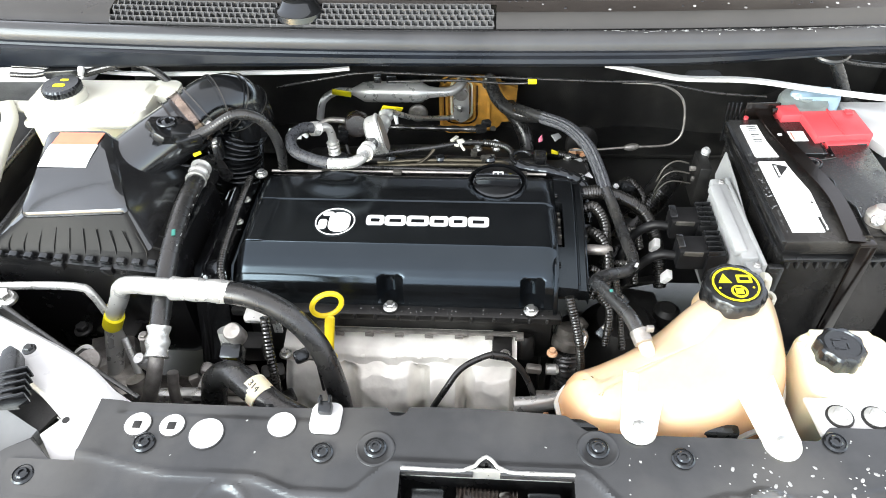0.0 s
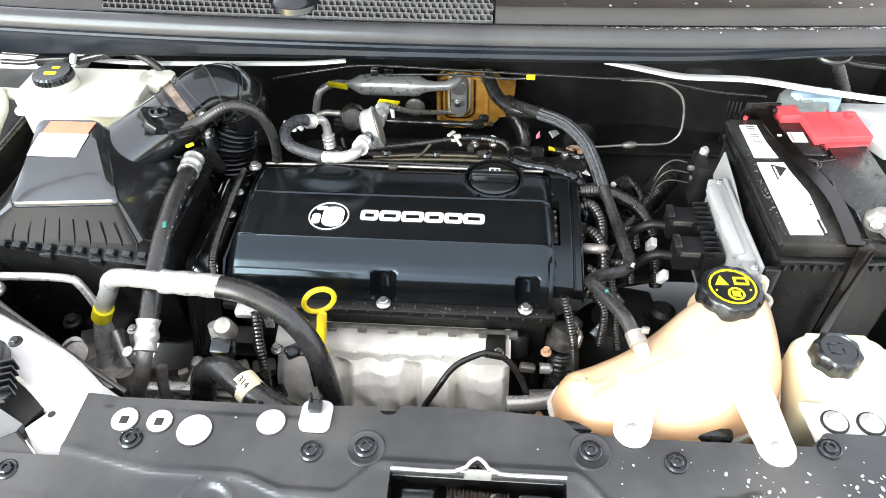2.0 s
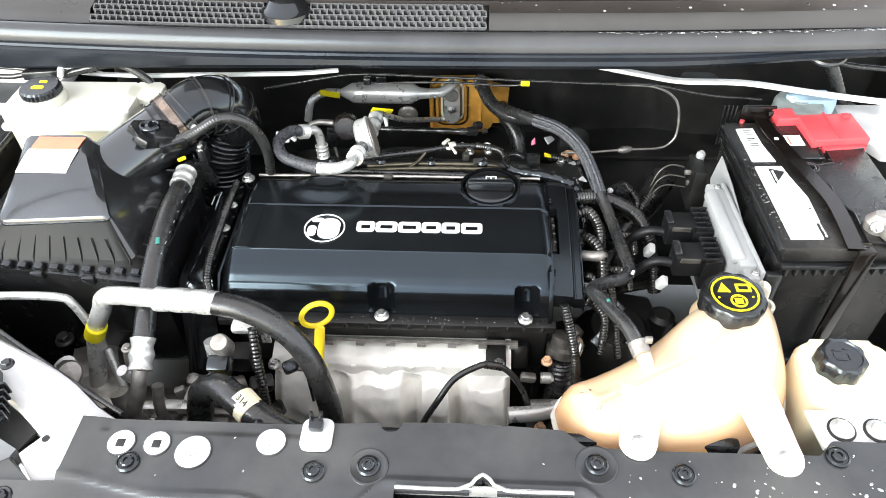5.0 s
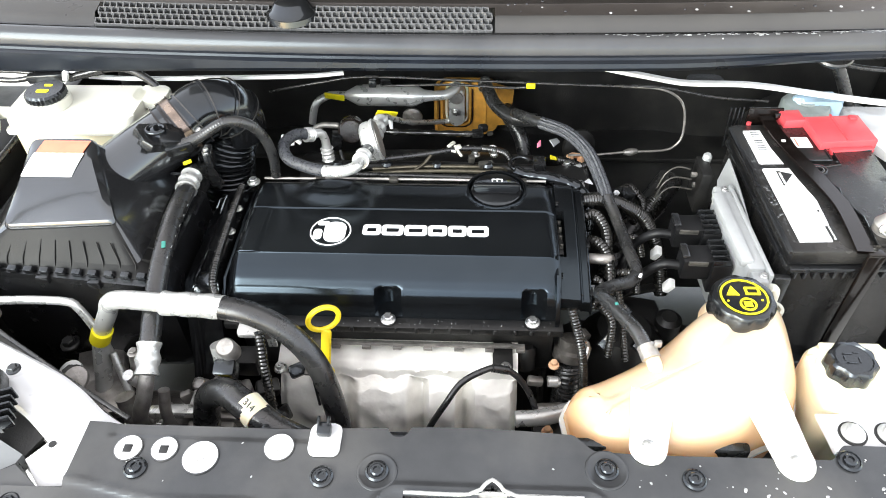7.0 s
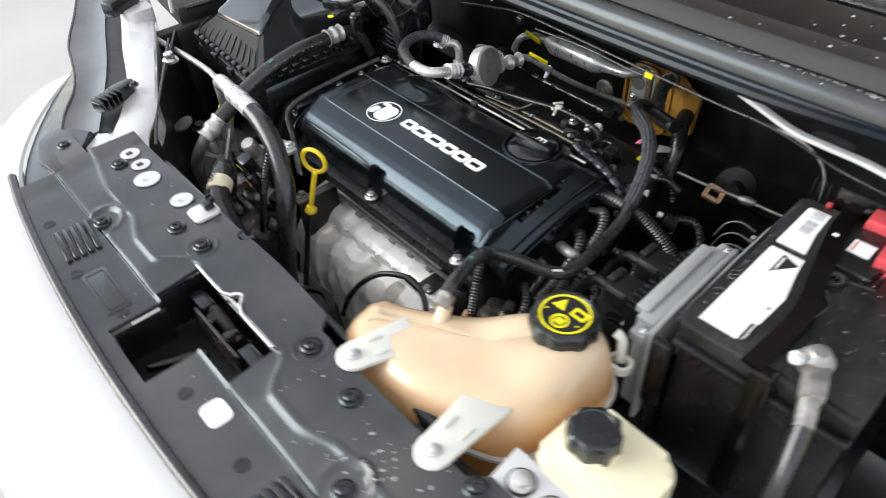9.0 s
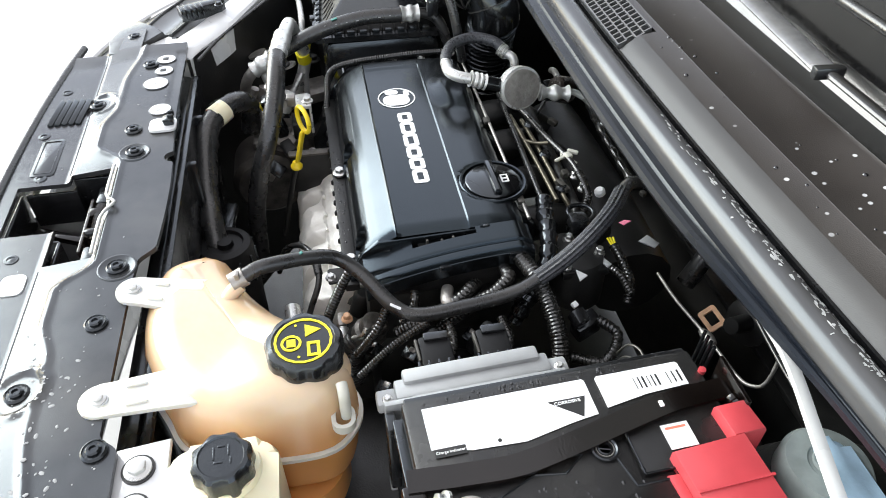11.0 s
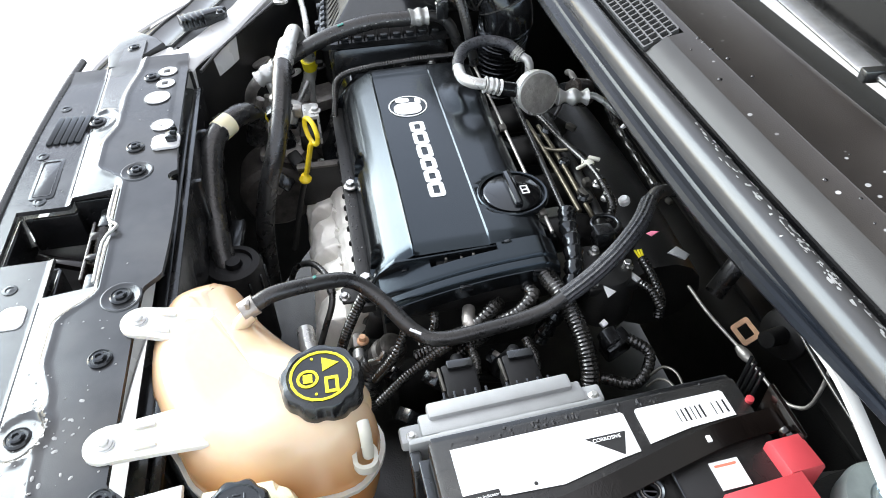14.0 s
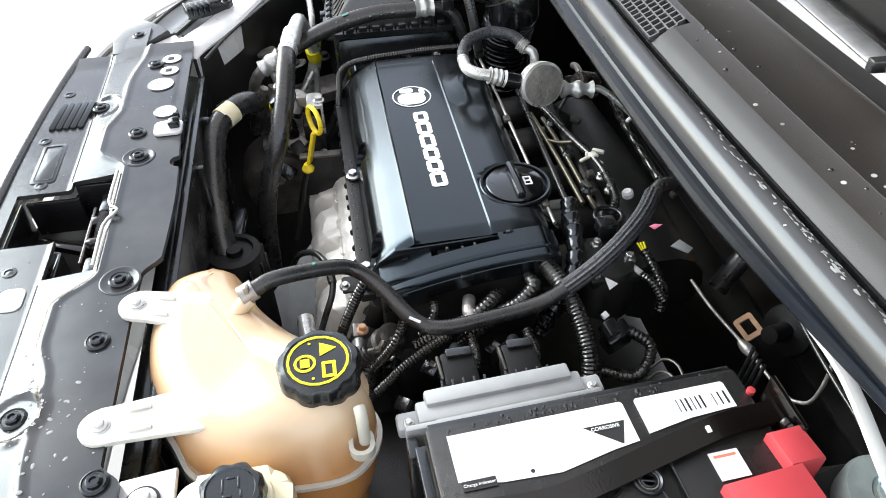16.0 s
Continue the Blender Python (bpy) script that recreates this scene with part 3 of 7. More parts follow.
bump = thing("bumper", (MID, -0.6, 0.3), "white painted front bumper with a dark upper grille", "bumper")
def bump_front(x):
    d = abs(x - MID)
    return -0.540 + 0.16 * d * d + 1.2 * max(0, d - 0.42) ** 2

part("skin", grid(span(-0.62, 0.87, 0.02), [0, .05, .1, .2, .3, .45, .6, .8, 1.0],
                  lambda x, v: (x, bump_front(x) + 0.004 - 0.150 * math.sin(min(1, v * 1.4) * 1.57), 0.884 - 0.004 * (1 - v) - 0.20 * v ** 1.9), thick=(0, 0.004, -0.003)), WHITE, bump)
part("grille_bar", grid(span(-0.3, 0.55, 0.02), span(0, 1, 0.25), lambda x, v: (x, bump_front(x) - 0.148, 0.684 - 0.03 * v), thick=(0, 0.01, 0)), STEEL, bump, "chrome grille bar")
part("grille", grid(span(-0.45, 0.7, 0.02), span(0, 1, 0.2), lambda x, v: (x, bump_front(x) - 0.12, 0.655 - 0.12 * v), thick=(0, 0.01, 0)), PLASTIC, bump)
part("lower_skin", grid(span(-0.62, 0.87, 0.03), span(0, 1, 0.1), lambda x, v: (x, bump_front(x) - 0.145 + 0.05 * v, 0.54 - 0.3 * v), thick=(0, 0.004, 0)), WHITE, bump)

# ---- radiator support cover ----
NOTCH = ((-0.131, -0.447), (0.388, -0.434))
RINGS = ((0.012, -0.376, 0.0185), (0.235, -0.366, 0.0195))
DISCS = ((-0.241, -0.360, 0.0138), (-0.204, -0.360, 0.0132), (-0.165, -0.368, 0.0178), (-0.089, -0.354, 0.0148))


def cover_edge(x):
    """Where the flat rear of the cover ends and its bank falls to the front shelf."""
    d = abs(x - MID)
    y = -0.394 - 0.036 * smooth(0.092, 0.137, d) + 0.014 * smooth(0.18, 0.235, d) + 0.017 * smooth(0.30, 0.42, d)
    for nx, ny in NOTCH:
        d = abs(x - nx)
        if d < 0.028:
            y = max(y, ny - 0.001 + math.sqrt(max(0, 0.028 ** 2 - d * d)) * 0.9)
    return y


SHELF = -0.4535


def cover_height(x, y):
    e = cover_edge(x)
    z = 0.913 - 0.0012 * math.sin(x * 9)
    z -= 0.002 * smooth(e + 0.001, e - 0.004, y) + 0.0065 * min(1, max(0, (e - y) / (e - SHELF))) + 0.0030 * smooth(SHELF + 0.001, SHELF - 0.003, y)
    z += 0.0016 * math.exp(-((y - e - 0.004) / 0.0030) ** 2)
    for nx, ny in NOTCH:
        r = math.hypot(x - nx, y - ny)
        z += 0.0022 * math.exp(-((r - 0.027) / 0.003) ** 2) * smooth(ny - 0.012, ny + 0.006, y) - 0.0025 * smooth(0.024, 0.021, r)
    z -= 0.0015 * smooth(-0.348, -0.344, y) * smooth(-0.05, -0.06, x) * smooth(-0.27, -0.26, x)
    if x < -0.25:
        z += 0.004 * smooth(-0.25, -0.3, x)
    return z


def cover_hole(x, y):
    latch = (0.038 < x < 0.210 and -0.452 < y < -0.397 + 0.011 * max(0, 1 - abs(x - MID) / 0.014)) or (0.050 < x < 0.146 and -0.514 < y < -0.44)
    notch = (x < -0.2895 and y > -0.404) or (x < -0.288 and y < -0.452)
    return latch or notch or y < bump_front(x) + 0.005


def cover_rear(x):
    """The cover's rear edge: drawn back for the coolant tank, with one small scoop."""
    y = -0.332 + 0.008 * smooth(0.2, 0.0, abs(x - 0.1)) - 0.0165 * smooth(0.203, 0.228, x) * smooth(0.472, 0.452, x)
    return y - math.sqrt(max(0.0, 0.011 ** 2 - (x - 0.03) ** 2))


def cover_sheet(x, v):
    y = v if v < -0.366 else -0.366 + (v + 0.366) * (cover_rear(x) + 0.366) / 0.040
    return (x, y, cover_height(x, y))


sup = thing("radiator_cover", (MID, -0.43, 0.88), "worn satin-black plastic cover over the radiator support", "radiator cover")
part("panel", grid(span(-0.36, 0.60, 0.003), span(-0.569, -0.326, 0.003), cover_sheet, thick=(0, 0, -0.006), skip=cover_hole), PANEL_GREY, sup)
for i, (cx, cy, r) in enumerate(DISCS):
    zd = 0.0007 + cover_height(cx, cy)
    part("hole_rim", lathe([(r + 0.0012, -0.001), (r + 0.0010, 0.0007), (r, 0.0010), (r - 0.001, 0.0002)], (cx, cy, zd), n=40), PANEL_GREY, sup)
    d = part("disc", lathe([(r, -0.001), (r, 0.0008), (0, 0.0012)], (cx, cy, zd), n=40), WHITE, sup, "white painted metal showing through a hole")
    if i < 2:
        part("square_hole", box((cx, cy - 0.001, zd + 0.001), (0.0085, 0.0085, 0.0012), 0.0003), INK, d)
    else:
        part("pin", lathe([(0.0034, 0), (0.0032, 0.0008), (0.0024, 0.0008), (0.0020, 0.0003), (0, 0.0003)], (cx + 0.001, cy - 0.003, zd + 0.001), n=12), ALU, d)


for cx, cy, r in RINGS:
    part("boss", lathe([(r + 0.0022, -0.001), (r + 0.0012, 0.0010), (r, 0.0014), (r - 0.0015, 0.0010), (r - 0.003, 0.0003), (0, 0.0002)], (cx, cy, cover_height(cx, cy)), n=48), PANEL_GREY, sup)


def plug(x, y, z, r=0.0094):
    """A push-in plug with a ribbed hex middle."""
    p = part("plug", lathe([(r * 1.22, 0), (r * 1.22, 0.002), (r * 1.02, 0.0035), (r * 0.95, 0.0025), (0, 0.0025)], (x, y, z), n=24), PLASTIC, sup)
    part("plug_head", lathe([(r * 0.72, 0), (r * 0.70, 0.0030), (r * 0.55, 0.0042), (r * 0.34, 0.0042), (r * 0.28, 0.0025), (0, 0.0025)], (x, y, z + 0.0015), n=10), GLOSS_BLACK, p)


for x, y in ((-0.041, -0.384), (0.317, -0.374), (0.012, -0.376), (0.235, -0.366), (-0.226, -0.3815), (0.469, -0.350), NOTCH[0], NOTCH[1]):
    plug(x, y, cover_height(x, y) + 0.0003)
for cx, skew in ((-0.121, -5), (0.369, 5)):
    for i in range(5):
        part("vent_slot", box((cx, -0.466 - 0.0092 * i, cover_height(cx, -0.50) + 0.001), (0.066, 0.0072, 0.006), 0.0018, (-24, 0, skew)), WETRUBBER, sup)
for x, y in ((-0.182, -0.500), (-0.064, -0.508), (0.035, -0.492), (0.188, -0.490), (0.30, -0.488)):
    part("fastener", lathe([(0.008, 0), (0.0078, 0.001), (0.005, 0.0012), (0.0045, 0.0002), (0.002, 0.0004), (0, 0.001)], (x, y, cover_height(x, y)), n=14), PLASTIC, sup)
part("pad", prism(rounded(0.085, 0.030, 0.004, cx=-0.012, cy=-0.492), 0.8985, 0.9025, 0.001), PANEL_GREY, sup)
part("front_edge", tube([(x, bump_front(x) + 0.003, 0.901) for x in span(-0.33, 0.58, 0.07)], 0.006), RUBBER, sup)
part("frame_line", ring_frame(0.075, 0.022, 0.002, 0.0008, 0, 0.0006, pose(-0.012, -0.492, 0.9025)), PLASTIC, sup)
part("shelf_groove", tube([(x, SHELF - 0.0015, cover_height(x, SHELF - 0.004) + 0.0008) for x in span(-0.285, 0.035, 0.02)], 0.0012, n=6), GLOSS_BLACK, sup)
part("shelf_groove", tube([(x, SHELF - 0.0015, cover_height(x, SHELF - 0.004) + 0.0008) for x in span(0.215, 0.56, 0.02)], 0.0012, n=6), GLOSS_BLACK, sup)
part("sticker", prism(rounded(0.032, 0.026, 0.008, cx=0.232, cy=-0.478), 0.9005, 0.9020, 0), PAPER, sup, "white printed sticker")

lat = thing("bonnet_latch", (MID, -0.44, 0.8), "greasy steel bonnet latch in a dark well", "bonnet latch")
part("well", grid(span(0.03, 0.218, 0.01), span(0, 1, 0.1), lambda x, v: (x, -0.39 - 0.15 * v, 0.83), thick=(0, 0, -0.01)), DARK, lat)
part("well_wall", box((MID, -0.388, 0.87), (0.186, 0.006, 0.07), 0.002), PLASTIC, lat)
part("well_wall", box((0.034, -0.422, 0.866), (0.006, 0.064, 0.06), 0.002), PLASTIC, lat)
part("well_wall", box((0.214, -0.422, 0.866), (0.006, 0.064, 0.06), 0.002), PLASTIC, lat)
part("well_wall", box((0.181, -0.452, 0.862), (0.066, 0.005, 0.05), 0.002), PLASTIC, lat)
part("well_wall", box((0.044, -0.452, 0.862), (0.012, 0.005, 0.05), 0.002), PLASTIC, lat)
part("well_wall", box((0.148, -0.482, 0.862), (0.005, 0.060, 0.05), 0.002), PLASTIC, lat)
part("well_wall", box((0.048, -0.482, 0.862), (0.005, 0.060, 0.05), 0.002), PLASTIC, lat)
part("well_wall", box((0.098, -0.516, 0.862), (0.10, 0.005, 0.05), 0.002), PLASTIC, lat)
part("lever", box((0.10, -0.47, 0.855), (0.012, 0.07, 0.010), 0.003, (0, 0, -25)), BAR, lat)
part("white_clip", box((0.135, -0.505, 0.872), (0.016, 0.008, 0.008), 0.002), PAPER, lat)
part("back_plate", box((MID, -0.425, 0.865), (0.10, 0.004, 0.05), 0.001), BRONZE, lat)
part("claw", box((0.10, -0.415, 0.872), (0.012, 0.016, 0.05), 0.003, (0, 18, 0)), BAR, lat)
part("claw", box((0.148, -0.415, 0.872), (0.012, 0.016, 0.05), 0.003, (0, -14, 0)), BAR, lat)
part("spring", tube([(0.095, -0.41, 0.89), (0.155, -0.41, 0.885)], 0.006, ribs=(0.004, 0.0025)), BRONZE, lat)
part("bracket", box((0.066, -0.412, 0.880), (0.034, 0.018, 0.02), 0.003), PLASTIC, lat)
part("bracket", box((0.182, -0.412, 0.880), (0.034, 0.018, 0.02), 0.003), PLASTIC, lat)
part("lip_plate", box((MID, -0.3935, 0.904), (0.17, 0.004, 0.016), 0.001), ALU, lat)
part("striker_lip", tube([(0.04, -0.397, 0.915), (0.102, -0.397, 0.9155), (0.117, -0.388, 0.918), (MID, -0.3835, 0.919), (0.131, -0.388, 0.918), (0.146, -0.397, 0.9155), (0.21, -0.397, 0.915)], 0.0020), ALU, lat)

part("corner_cover", prism([(-0.284, -0.405), (-0.318, -0.407), (-0.350, -0.376), (-0.372, -0.392), (-0.405, -0.424), (-0.380, -0.448), (-0.330, -0.462), (-0.284, -0.455)], 0.897, 0.9105, 0.003), PANEL_GREY, sup)
plug(-0.337, -0.420, 0.9108)

clip = thing("hose_clip", (-0.043, -0.34, 0.912), "white metal tab with a black plastic clip", "clip")
part("tab", prism(rounded(0.032, 0.036, 0.008, cx=-0.0435, cy=-0.345), 0.9145, 0.918, 0.001), WHITE, clip)
part("clip", box((-0.045, -0.337, 0.922), (0.014, 0.013, 0.012), 0.002, (12, 0, 0)), PLASTIC, clip)
part("clip_tooth", box((-0.050, -0.332, 0.930), (0.003, 0.008, 0.008), 0.001), PLASTIC, clip)
part("clip_tooth", box((-0.040, -0.332, 0.930), (0.003, 0.008, 0.008), 0.001), PLASTIC, clip)

# ---- engine ----
eng = thing("engine", (0.0, 0.0, 0.3), "four-cylinder engine with a satin black cam cover", "engine")
BOLTS_X = (-0.010, 0.180)
SECTION = [(-0.1085, 0.812), (-0.108, 0.822), (-0.107, 0.829), (-0.1055, 0.838), (-0.1045, 0.852), (-0.1018, 0.8615), (-0.0965, 0.8700), (-0.088, 0.8780), (-0.077, 0.8852), (-0.067, 0.8908),
           (-0.0590, 0.8952), (-0.058, 0.8962), (-0.056, 0.8945), (-0.02, 0.8955), (0.0, 0.8955), (0.030, 0.8955), (0.032, 0.8970), (0.034, 0.8970), (0.06, 0.8965), (0.09, 0.893), (0.100, 0.887), (0.104, 0.874), (0.104, 0.83)]


def cover_point(x, v):
    i = min(int(v), len(SECTION) - 2)
    f = v - i
    y = SECTION[i][0] * (1 - f) + SECTION[i + 1][0] * f
    z = SECTION[i][1] * (1 - f) + SECTION[i + 1][1] * f
    left = smooth(-0.186, -0.188, x)
    if left and -0.0585 < y < 0.033 and z < 0.8965:
        z += 0.0017 * left
    for bx in BOLTS_X:
        d = abs(x - bx)
        if d < 0.016 and 0.83 < z < 0.88:
            y += 0.024 * math.sqrt(1 - (d / 0.016) ** 2) * smooth(0.874, 0.858, z)
    if z > 0.83:
        z = 0.83 + (z - 0.83) * (1 - 0.5 * max(0, (-0.205 - x) / 0.024) ** 2.5) * (1 - 0.10 * max(0, (x - 0.196) / 0.016) ** 2)
    bump_d = math.hypot((x + 0.105) / 1.4, y - 0.075)
    if z > 0.86 and y > 0.034:
        z += 0.010 * smooth(0.045, 0.015, bump_d)
    oil = math.hypot(x - 0.132, y - 0.079)
    if y > 0.02 and z > 0.86:
        z -= 0.007 * smooth(0.043, 0.038, oil)
    return (x, y, z)


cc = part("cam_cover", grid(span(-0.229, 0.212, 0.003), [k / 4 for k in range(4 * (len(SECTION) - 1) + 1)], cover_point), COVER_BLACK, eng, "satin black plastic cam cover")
part("end_cap", prism([(-0.118, 0.0), (0.104, 0.0), (0.104, 0.055), (0.09, 0.065), (-0.08, 0.060), (-0.10, 0.045), (-0.118, 0.01)], 0, 0.006, 0.002,
                      Matrix.Translation((0.209, 0, 0.825)) @ Matrix(((0, 0, 1, 0), (1, 0, 0, 0), (0, 1, 0, 0), (0, 0, 0, 1)))), COVER_BLACK, eng)
part("end_cap", prism([(-0.118, 0.0), (0.104, 0.0), (0.104, 0.045), (0.09, 0.05), (-0.08, 0.045), (-0.10, 0.03), (-0.118, 0.01)], 0, 0.004, 0.001,
                      Matrix.Translation((-0.231, 0, 0.825)) @ Matrix(((0, 0, 1, 0), (1, 0, 0, 0), (0, 1, 0, 0), (0, 0, 0, 1)))), COVER_BLACK, eng)
# printed badge and word mark as plain shapes
zt = 0.8957
badge = part("badge", ring_frame(0.0565, 0.0565, 0.0282, 0.0018, 0, 0.0008, pose(-0.094, -0.016, zt)), SILVER_INK, cc, "round silver badge print")
part("badge_fill", prism(rounded(0.030, 0.040, 0.013, cx=-0.088, cy=-0.017), zt, zt + 0.0007, 0), SILVER_INK, badge)
part("badge_fill", prism(rounded(0.012, 0.020, 0.005, cx=-0.111, cy=-0.022), zt, zt + 0.0007, 0), SILVER_INK, badge)
part("badge_fill", prism(rounded(0.016, 0.008, 0.003, cx=-0.106, cy=0.000), zt, zt + 0.0007, 0), SILVER_INK, badge)
lx = -0.0505
for w in (0.0250, 0.0295, 0.0310, 0.0260, 0.0250, 0.0290):
    part("print_bar", ring_frame(w, 0.0205, 0.005, 0.0062, 0, 0.0008, pose(lx + w / 2, -0.0115, zt)), SILVER_INK, cc)
    lx += w + 0.0012
for bx in BOLTS_X:
    b = part("bolt", bolt((bx, -0.114, 0.829), 0.008, 0.009), STEEL, eng, "bright zinc bolt")
part("bolt", bolt((-0.226, 0.090, 0.893), 0.0075, 0.008), STEEL, eng)
for x in (-0.13, -0.02, 0.10, 0.17):
    part("rim_clip", box((x, 0.1065, 0.889), (0.013, 0.009, 0.006), 0.001), PIPE, eng)
part("rear_rim", tube([(-0.215, 0.108, 0.887), (0.0, 0.109, 0.888), (0.205, 0.108, 0.888)], 0.0022), CAST, eng)
part("gasket_flange", box((-0.005, -0.116, 0.8205), (0.45, 0.018, 0.012), 0.002), DARK, eng)
for k in range(17):
    part("stud", lathe([(0.003, 0), (0.003, 0.005), (0.0015, 0.007), (0, 0.007)], (-0.21 + 0.026 * k + 0.004 * math.sin(k * 5), -0.125, 0.819), n=8), DARK, eng)

cap = part("oil_cap", lathe([(0.036, 0.0), (0.036, 0.010), (0.033, 0.012), (0.0, 0.012)], (0.132, 0.079, 0.886), n=40), GLOSS_BLACK, eng, "round black oil filler cap")
part("recess_rim", lathe([(0.0445, -0.004), (0.0440, 0.0015), (0.0425, 0.0024), (0.0400, 0.0018), (0.0385, -0.006)], (0.132, 0.079, 0.8945), n=48), COVER_BLACK, cap)
part("grip", box((0.132, 0.079, 0.901), (0.066, 0.010, 0.012), 0.003), GLOSS_BLACK, cap)
mk = part("pictogram", ring_frame(0.016, 0.010, 0.001, 0.002, 0, 0.0008, pose(0.133, 0.094, 0.8983)), SILVER_INK, cap, "white oil can pictogram")
part("pictogram_bar", box((0.133, 0.0945, 0.8986), (0.002, 0.008, 0.0008), 0), SILVER_INK, mk)

# coil and wiring cover at the gearbox end
def coil_top(x, y):
    """Crowned strip that climbs towards the rear, with a groove and a lower outer step."""
    z = 0.8635 + 0.033 * (1 - ((0.10 - y) / 0.2) ** 2) - 0.10 * (x - 0.216) - 0.010 * smooth(0.085, 0.105, y)
    z -= 0.0035 * math.exp(-((x - 0.2425) / 0.0013) ** 2) + 0.003 * smooth(0.242, 0.244, x) + 0.007 * smooth(0.2525, 0.256, x)
    return (x, y, z)


def coil_gap(x, y):
    return (x < 0.2245 and -0.040 < y < 0.036) or (x < 0.219 and (-0.075 < y < -0.066 or 0.044 < y < 0.056)) or x - 0.246 > 1.2 * (y + 0.1005 + 0.010)


end = part("coil_cover", grid(span(0.2145, 0.2565, 0.00105), span(-0.1005, 0.103, 0.003), coil_top, thick=(0, 0, -0.018), skip=coil_gap), COVER_BLACK, eng, "crowned black strip over the ignition wiring")
part("under_box", box((0.234, 0.002, 0.845), (0.036, 0.190, 0.030), 0.003), DARK, end)
for y in (-0.080, -0.006, 0.078):
    part("clip", ring_frame(0.015, 0.008, 0.001, 0.0018, 0, 0.004, pose(0.2545, y, coil_top(0.2545, y)[2] - 0.006) @ pose(0, 0, 0, 90, 0, 90)), PLASTIC, end)
for y in (-0.070, 0.050):
    part("hook", box((0.2165, y, coil_top(0.216, y)[2]), (0.004, 0.007, 0.003), 0.0008), PLASTIC, end)
for y, h in ((-0.022, 0.010), (-0.004, 0.007), (0.010, 0.012), (0.026, 0.006)):
    part("pin", box((0.2195, y, 0.880), (0.004, 0.003, h), 0.0008), PIPE, end)
part("connector", box((0.218, 0.002, 0.870), (0.010, 0.070, 0.014), 0.002), DARK, end)
part("inner_edge", box((0.213, 0.01, 0.845), (0.006, 0.17, 0.04), 0.002), DARK, eng)

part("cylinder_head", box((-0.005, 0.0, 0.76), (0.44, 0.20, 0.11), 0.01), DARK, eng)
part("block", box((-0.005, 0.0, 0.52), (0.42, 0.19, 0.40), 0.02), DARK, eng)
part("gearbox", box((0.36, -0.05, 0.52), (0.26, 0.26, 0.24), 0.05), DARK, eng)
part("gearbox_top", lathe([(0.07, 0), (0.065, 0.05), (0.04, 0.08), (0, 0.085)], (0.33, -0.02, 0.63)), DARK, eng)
belt = part("timing_cover", grid(span(-0.284, -0.236, 0.004), span(-0.15, 0.118, 0.008),
                                 lambda x, y: (x, y, 0.872 - 0.13 * smooth(-0.08, -0.16, y) - 0.010 * (1 - smooth(-0.284, -0.268, x)) - 0.02 * smooth(0.09, 0.12, y)), thick=(0, 0, -0.35)), GLOSS_BLACK, eng, "gloss black timing belt cover")
part("loom", tube([(-0.19, -0.122, 0.80), (-0.215, -0.118, 0.84), (-0.238, -0.10, 0.878), (-0.243, 0.0, 0.888), (-0.243, 0.085, 0.890)], 0.0048, ribs=(0.004, 0.0008)), LOOM, eng)
part("side_bolt", bolt((-0.240, 0.0, 0.876), 0.005), STEEL, eng)
part("side_bolt", bolt((-0.240, 0.045, 0.880), 0.005), STEEL, eng)

# exhaust manifold shield
LOBES = [(-0.120, 0.046), (-0.020, 0.052), (0.062, 0.028), (0.130, 0.038)]
SH = [(-0.096, 0.770), (-0.116, 0.767), (-0.132, 0.762), (-0.141, 0.755), (-0.1445, 0.746), (-0.151, 0.744), (-0.165, 0.740), (-0.177, 0.727), (-0.185, 0.707), (-0.189, 0.675), (-0.190, 0.62), (-0.18, 0.56)]


def shield(x, v):
    i = min(int(v), len(SH) - 2)
    f = v - i
    y = SH[i][0] * (1 - f) + SH[i + 1][0] * f
    z = SH[i][1] * (1 - f) + SH[i + 1][1] * f
    k = smooth(4, 6, v)
    g = min(abs(x - c) / w for c, w in LOBES)
    dip = smooth(0.6, 1.0, g)
    y += 0.022 * dip * k
    z -= 0.012 * dip * k
    z += 0.001 * math.sin(x * 160) * (1 - k) * smooth(0, 1, v)
    dent = 0.0026 * math.sin(47 * x + 31 * z) * math.sin(83 * x - 57 * z + 1.3) + 0.0014 * math.sin(140 * x + 110 * z)
    dent += 0.0008 * abs(math.sin(190 * x + 60 * z + 2 * math.sin(90 * z))) * math.sin(66 * x + 150 * z) + 0.0005 * math.sin(330 * x - 210 * z + 3 * math.sin(70 * x))
    y += dent * smooth(1, 5, v)
    z += 0.6 * dent * smooth(0, 3, v)
    return (x, y, z)


hs = part("heat_shield", grid(span(-0.166, 0.164, 0.0025), [k / 5 for k in range(5 * (len(SH) - 1) + 1)], shield, thick=(0, 0.02, -0.01)), SHIELD, eng, "dull silver pressed exhaust heat shield")
for x in (-0.052, -0.008, 0.028, 0.066, 0.102):
    part("tab", box((x, -0.1425, 0.756), (0.007, 0.004, 0.006), 0.001, (40, 0, 8)), SHIELD, hs)
part("strap", prism(rounded(0.027, 0.046, 0.003, cx=0.143, cy=-0.124), 0.768, 0.772, 0.001), DARK, hs, "dark steel strap over the shield")
part("bolt", bolt((0.147, -0.143, 0.771), 0.006, 0.007), STEEL, hs)
part("bolt", bolt((-0.157, -0.153, 0.768), 0.007, 0.010), STEEL, hs)
ledge = part("manifold_rail", box((0.035, -0.1165, 0.7825), (0.275, 0.006, 0.005), 0.001), CAST, eng, "pale steel manifold rail")
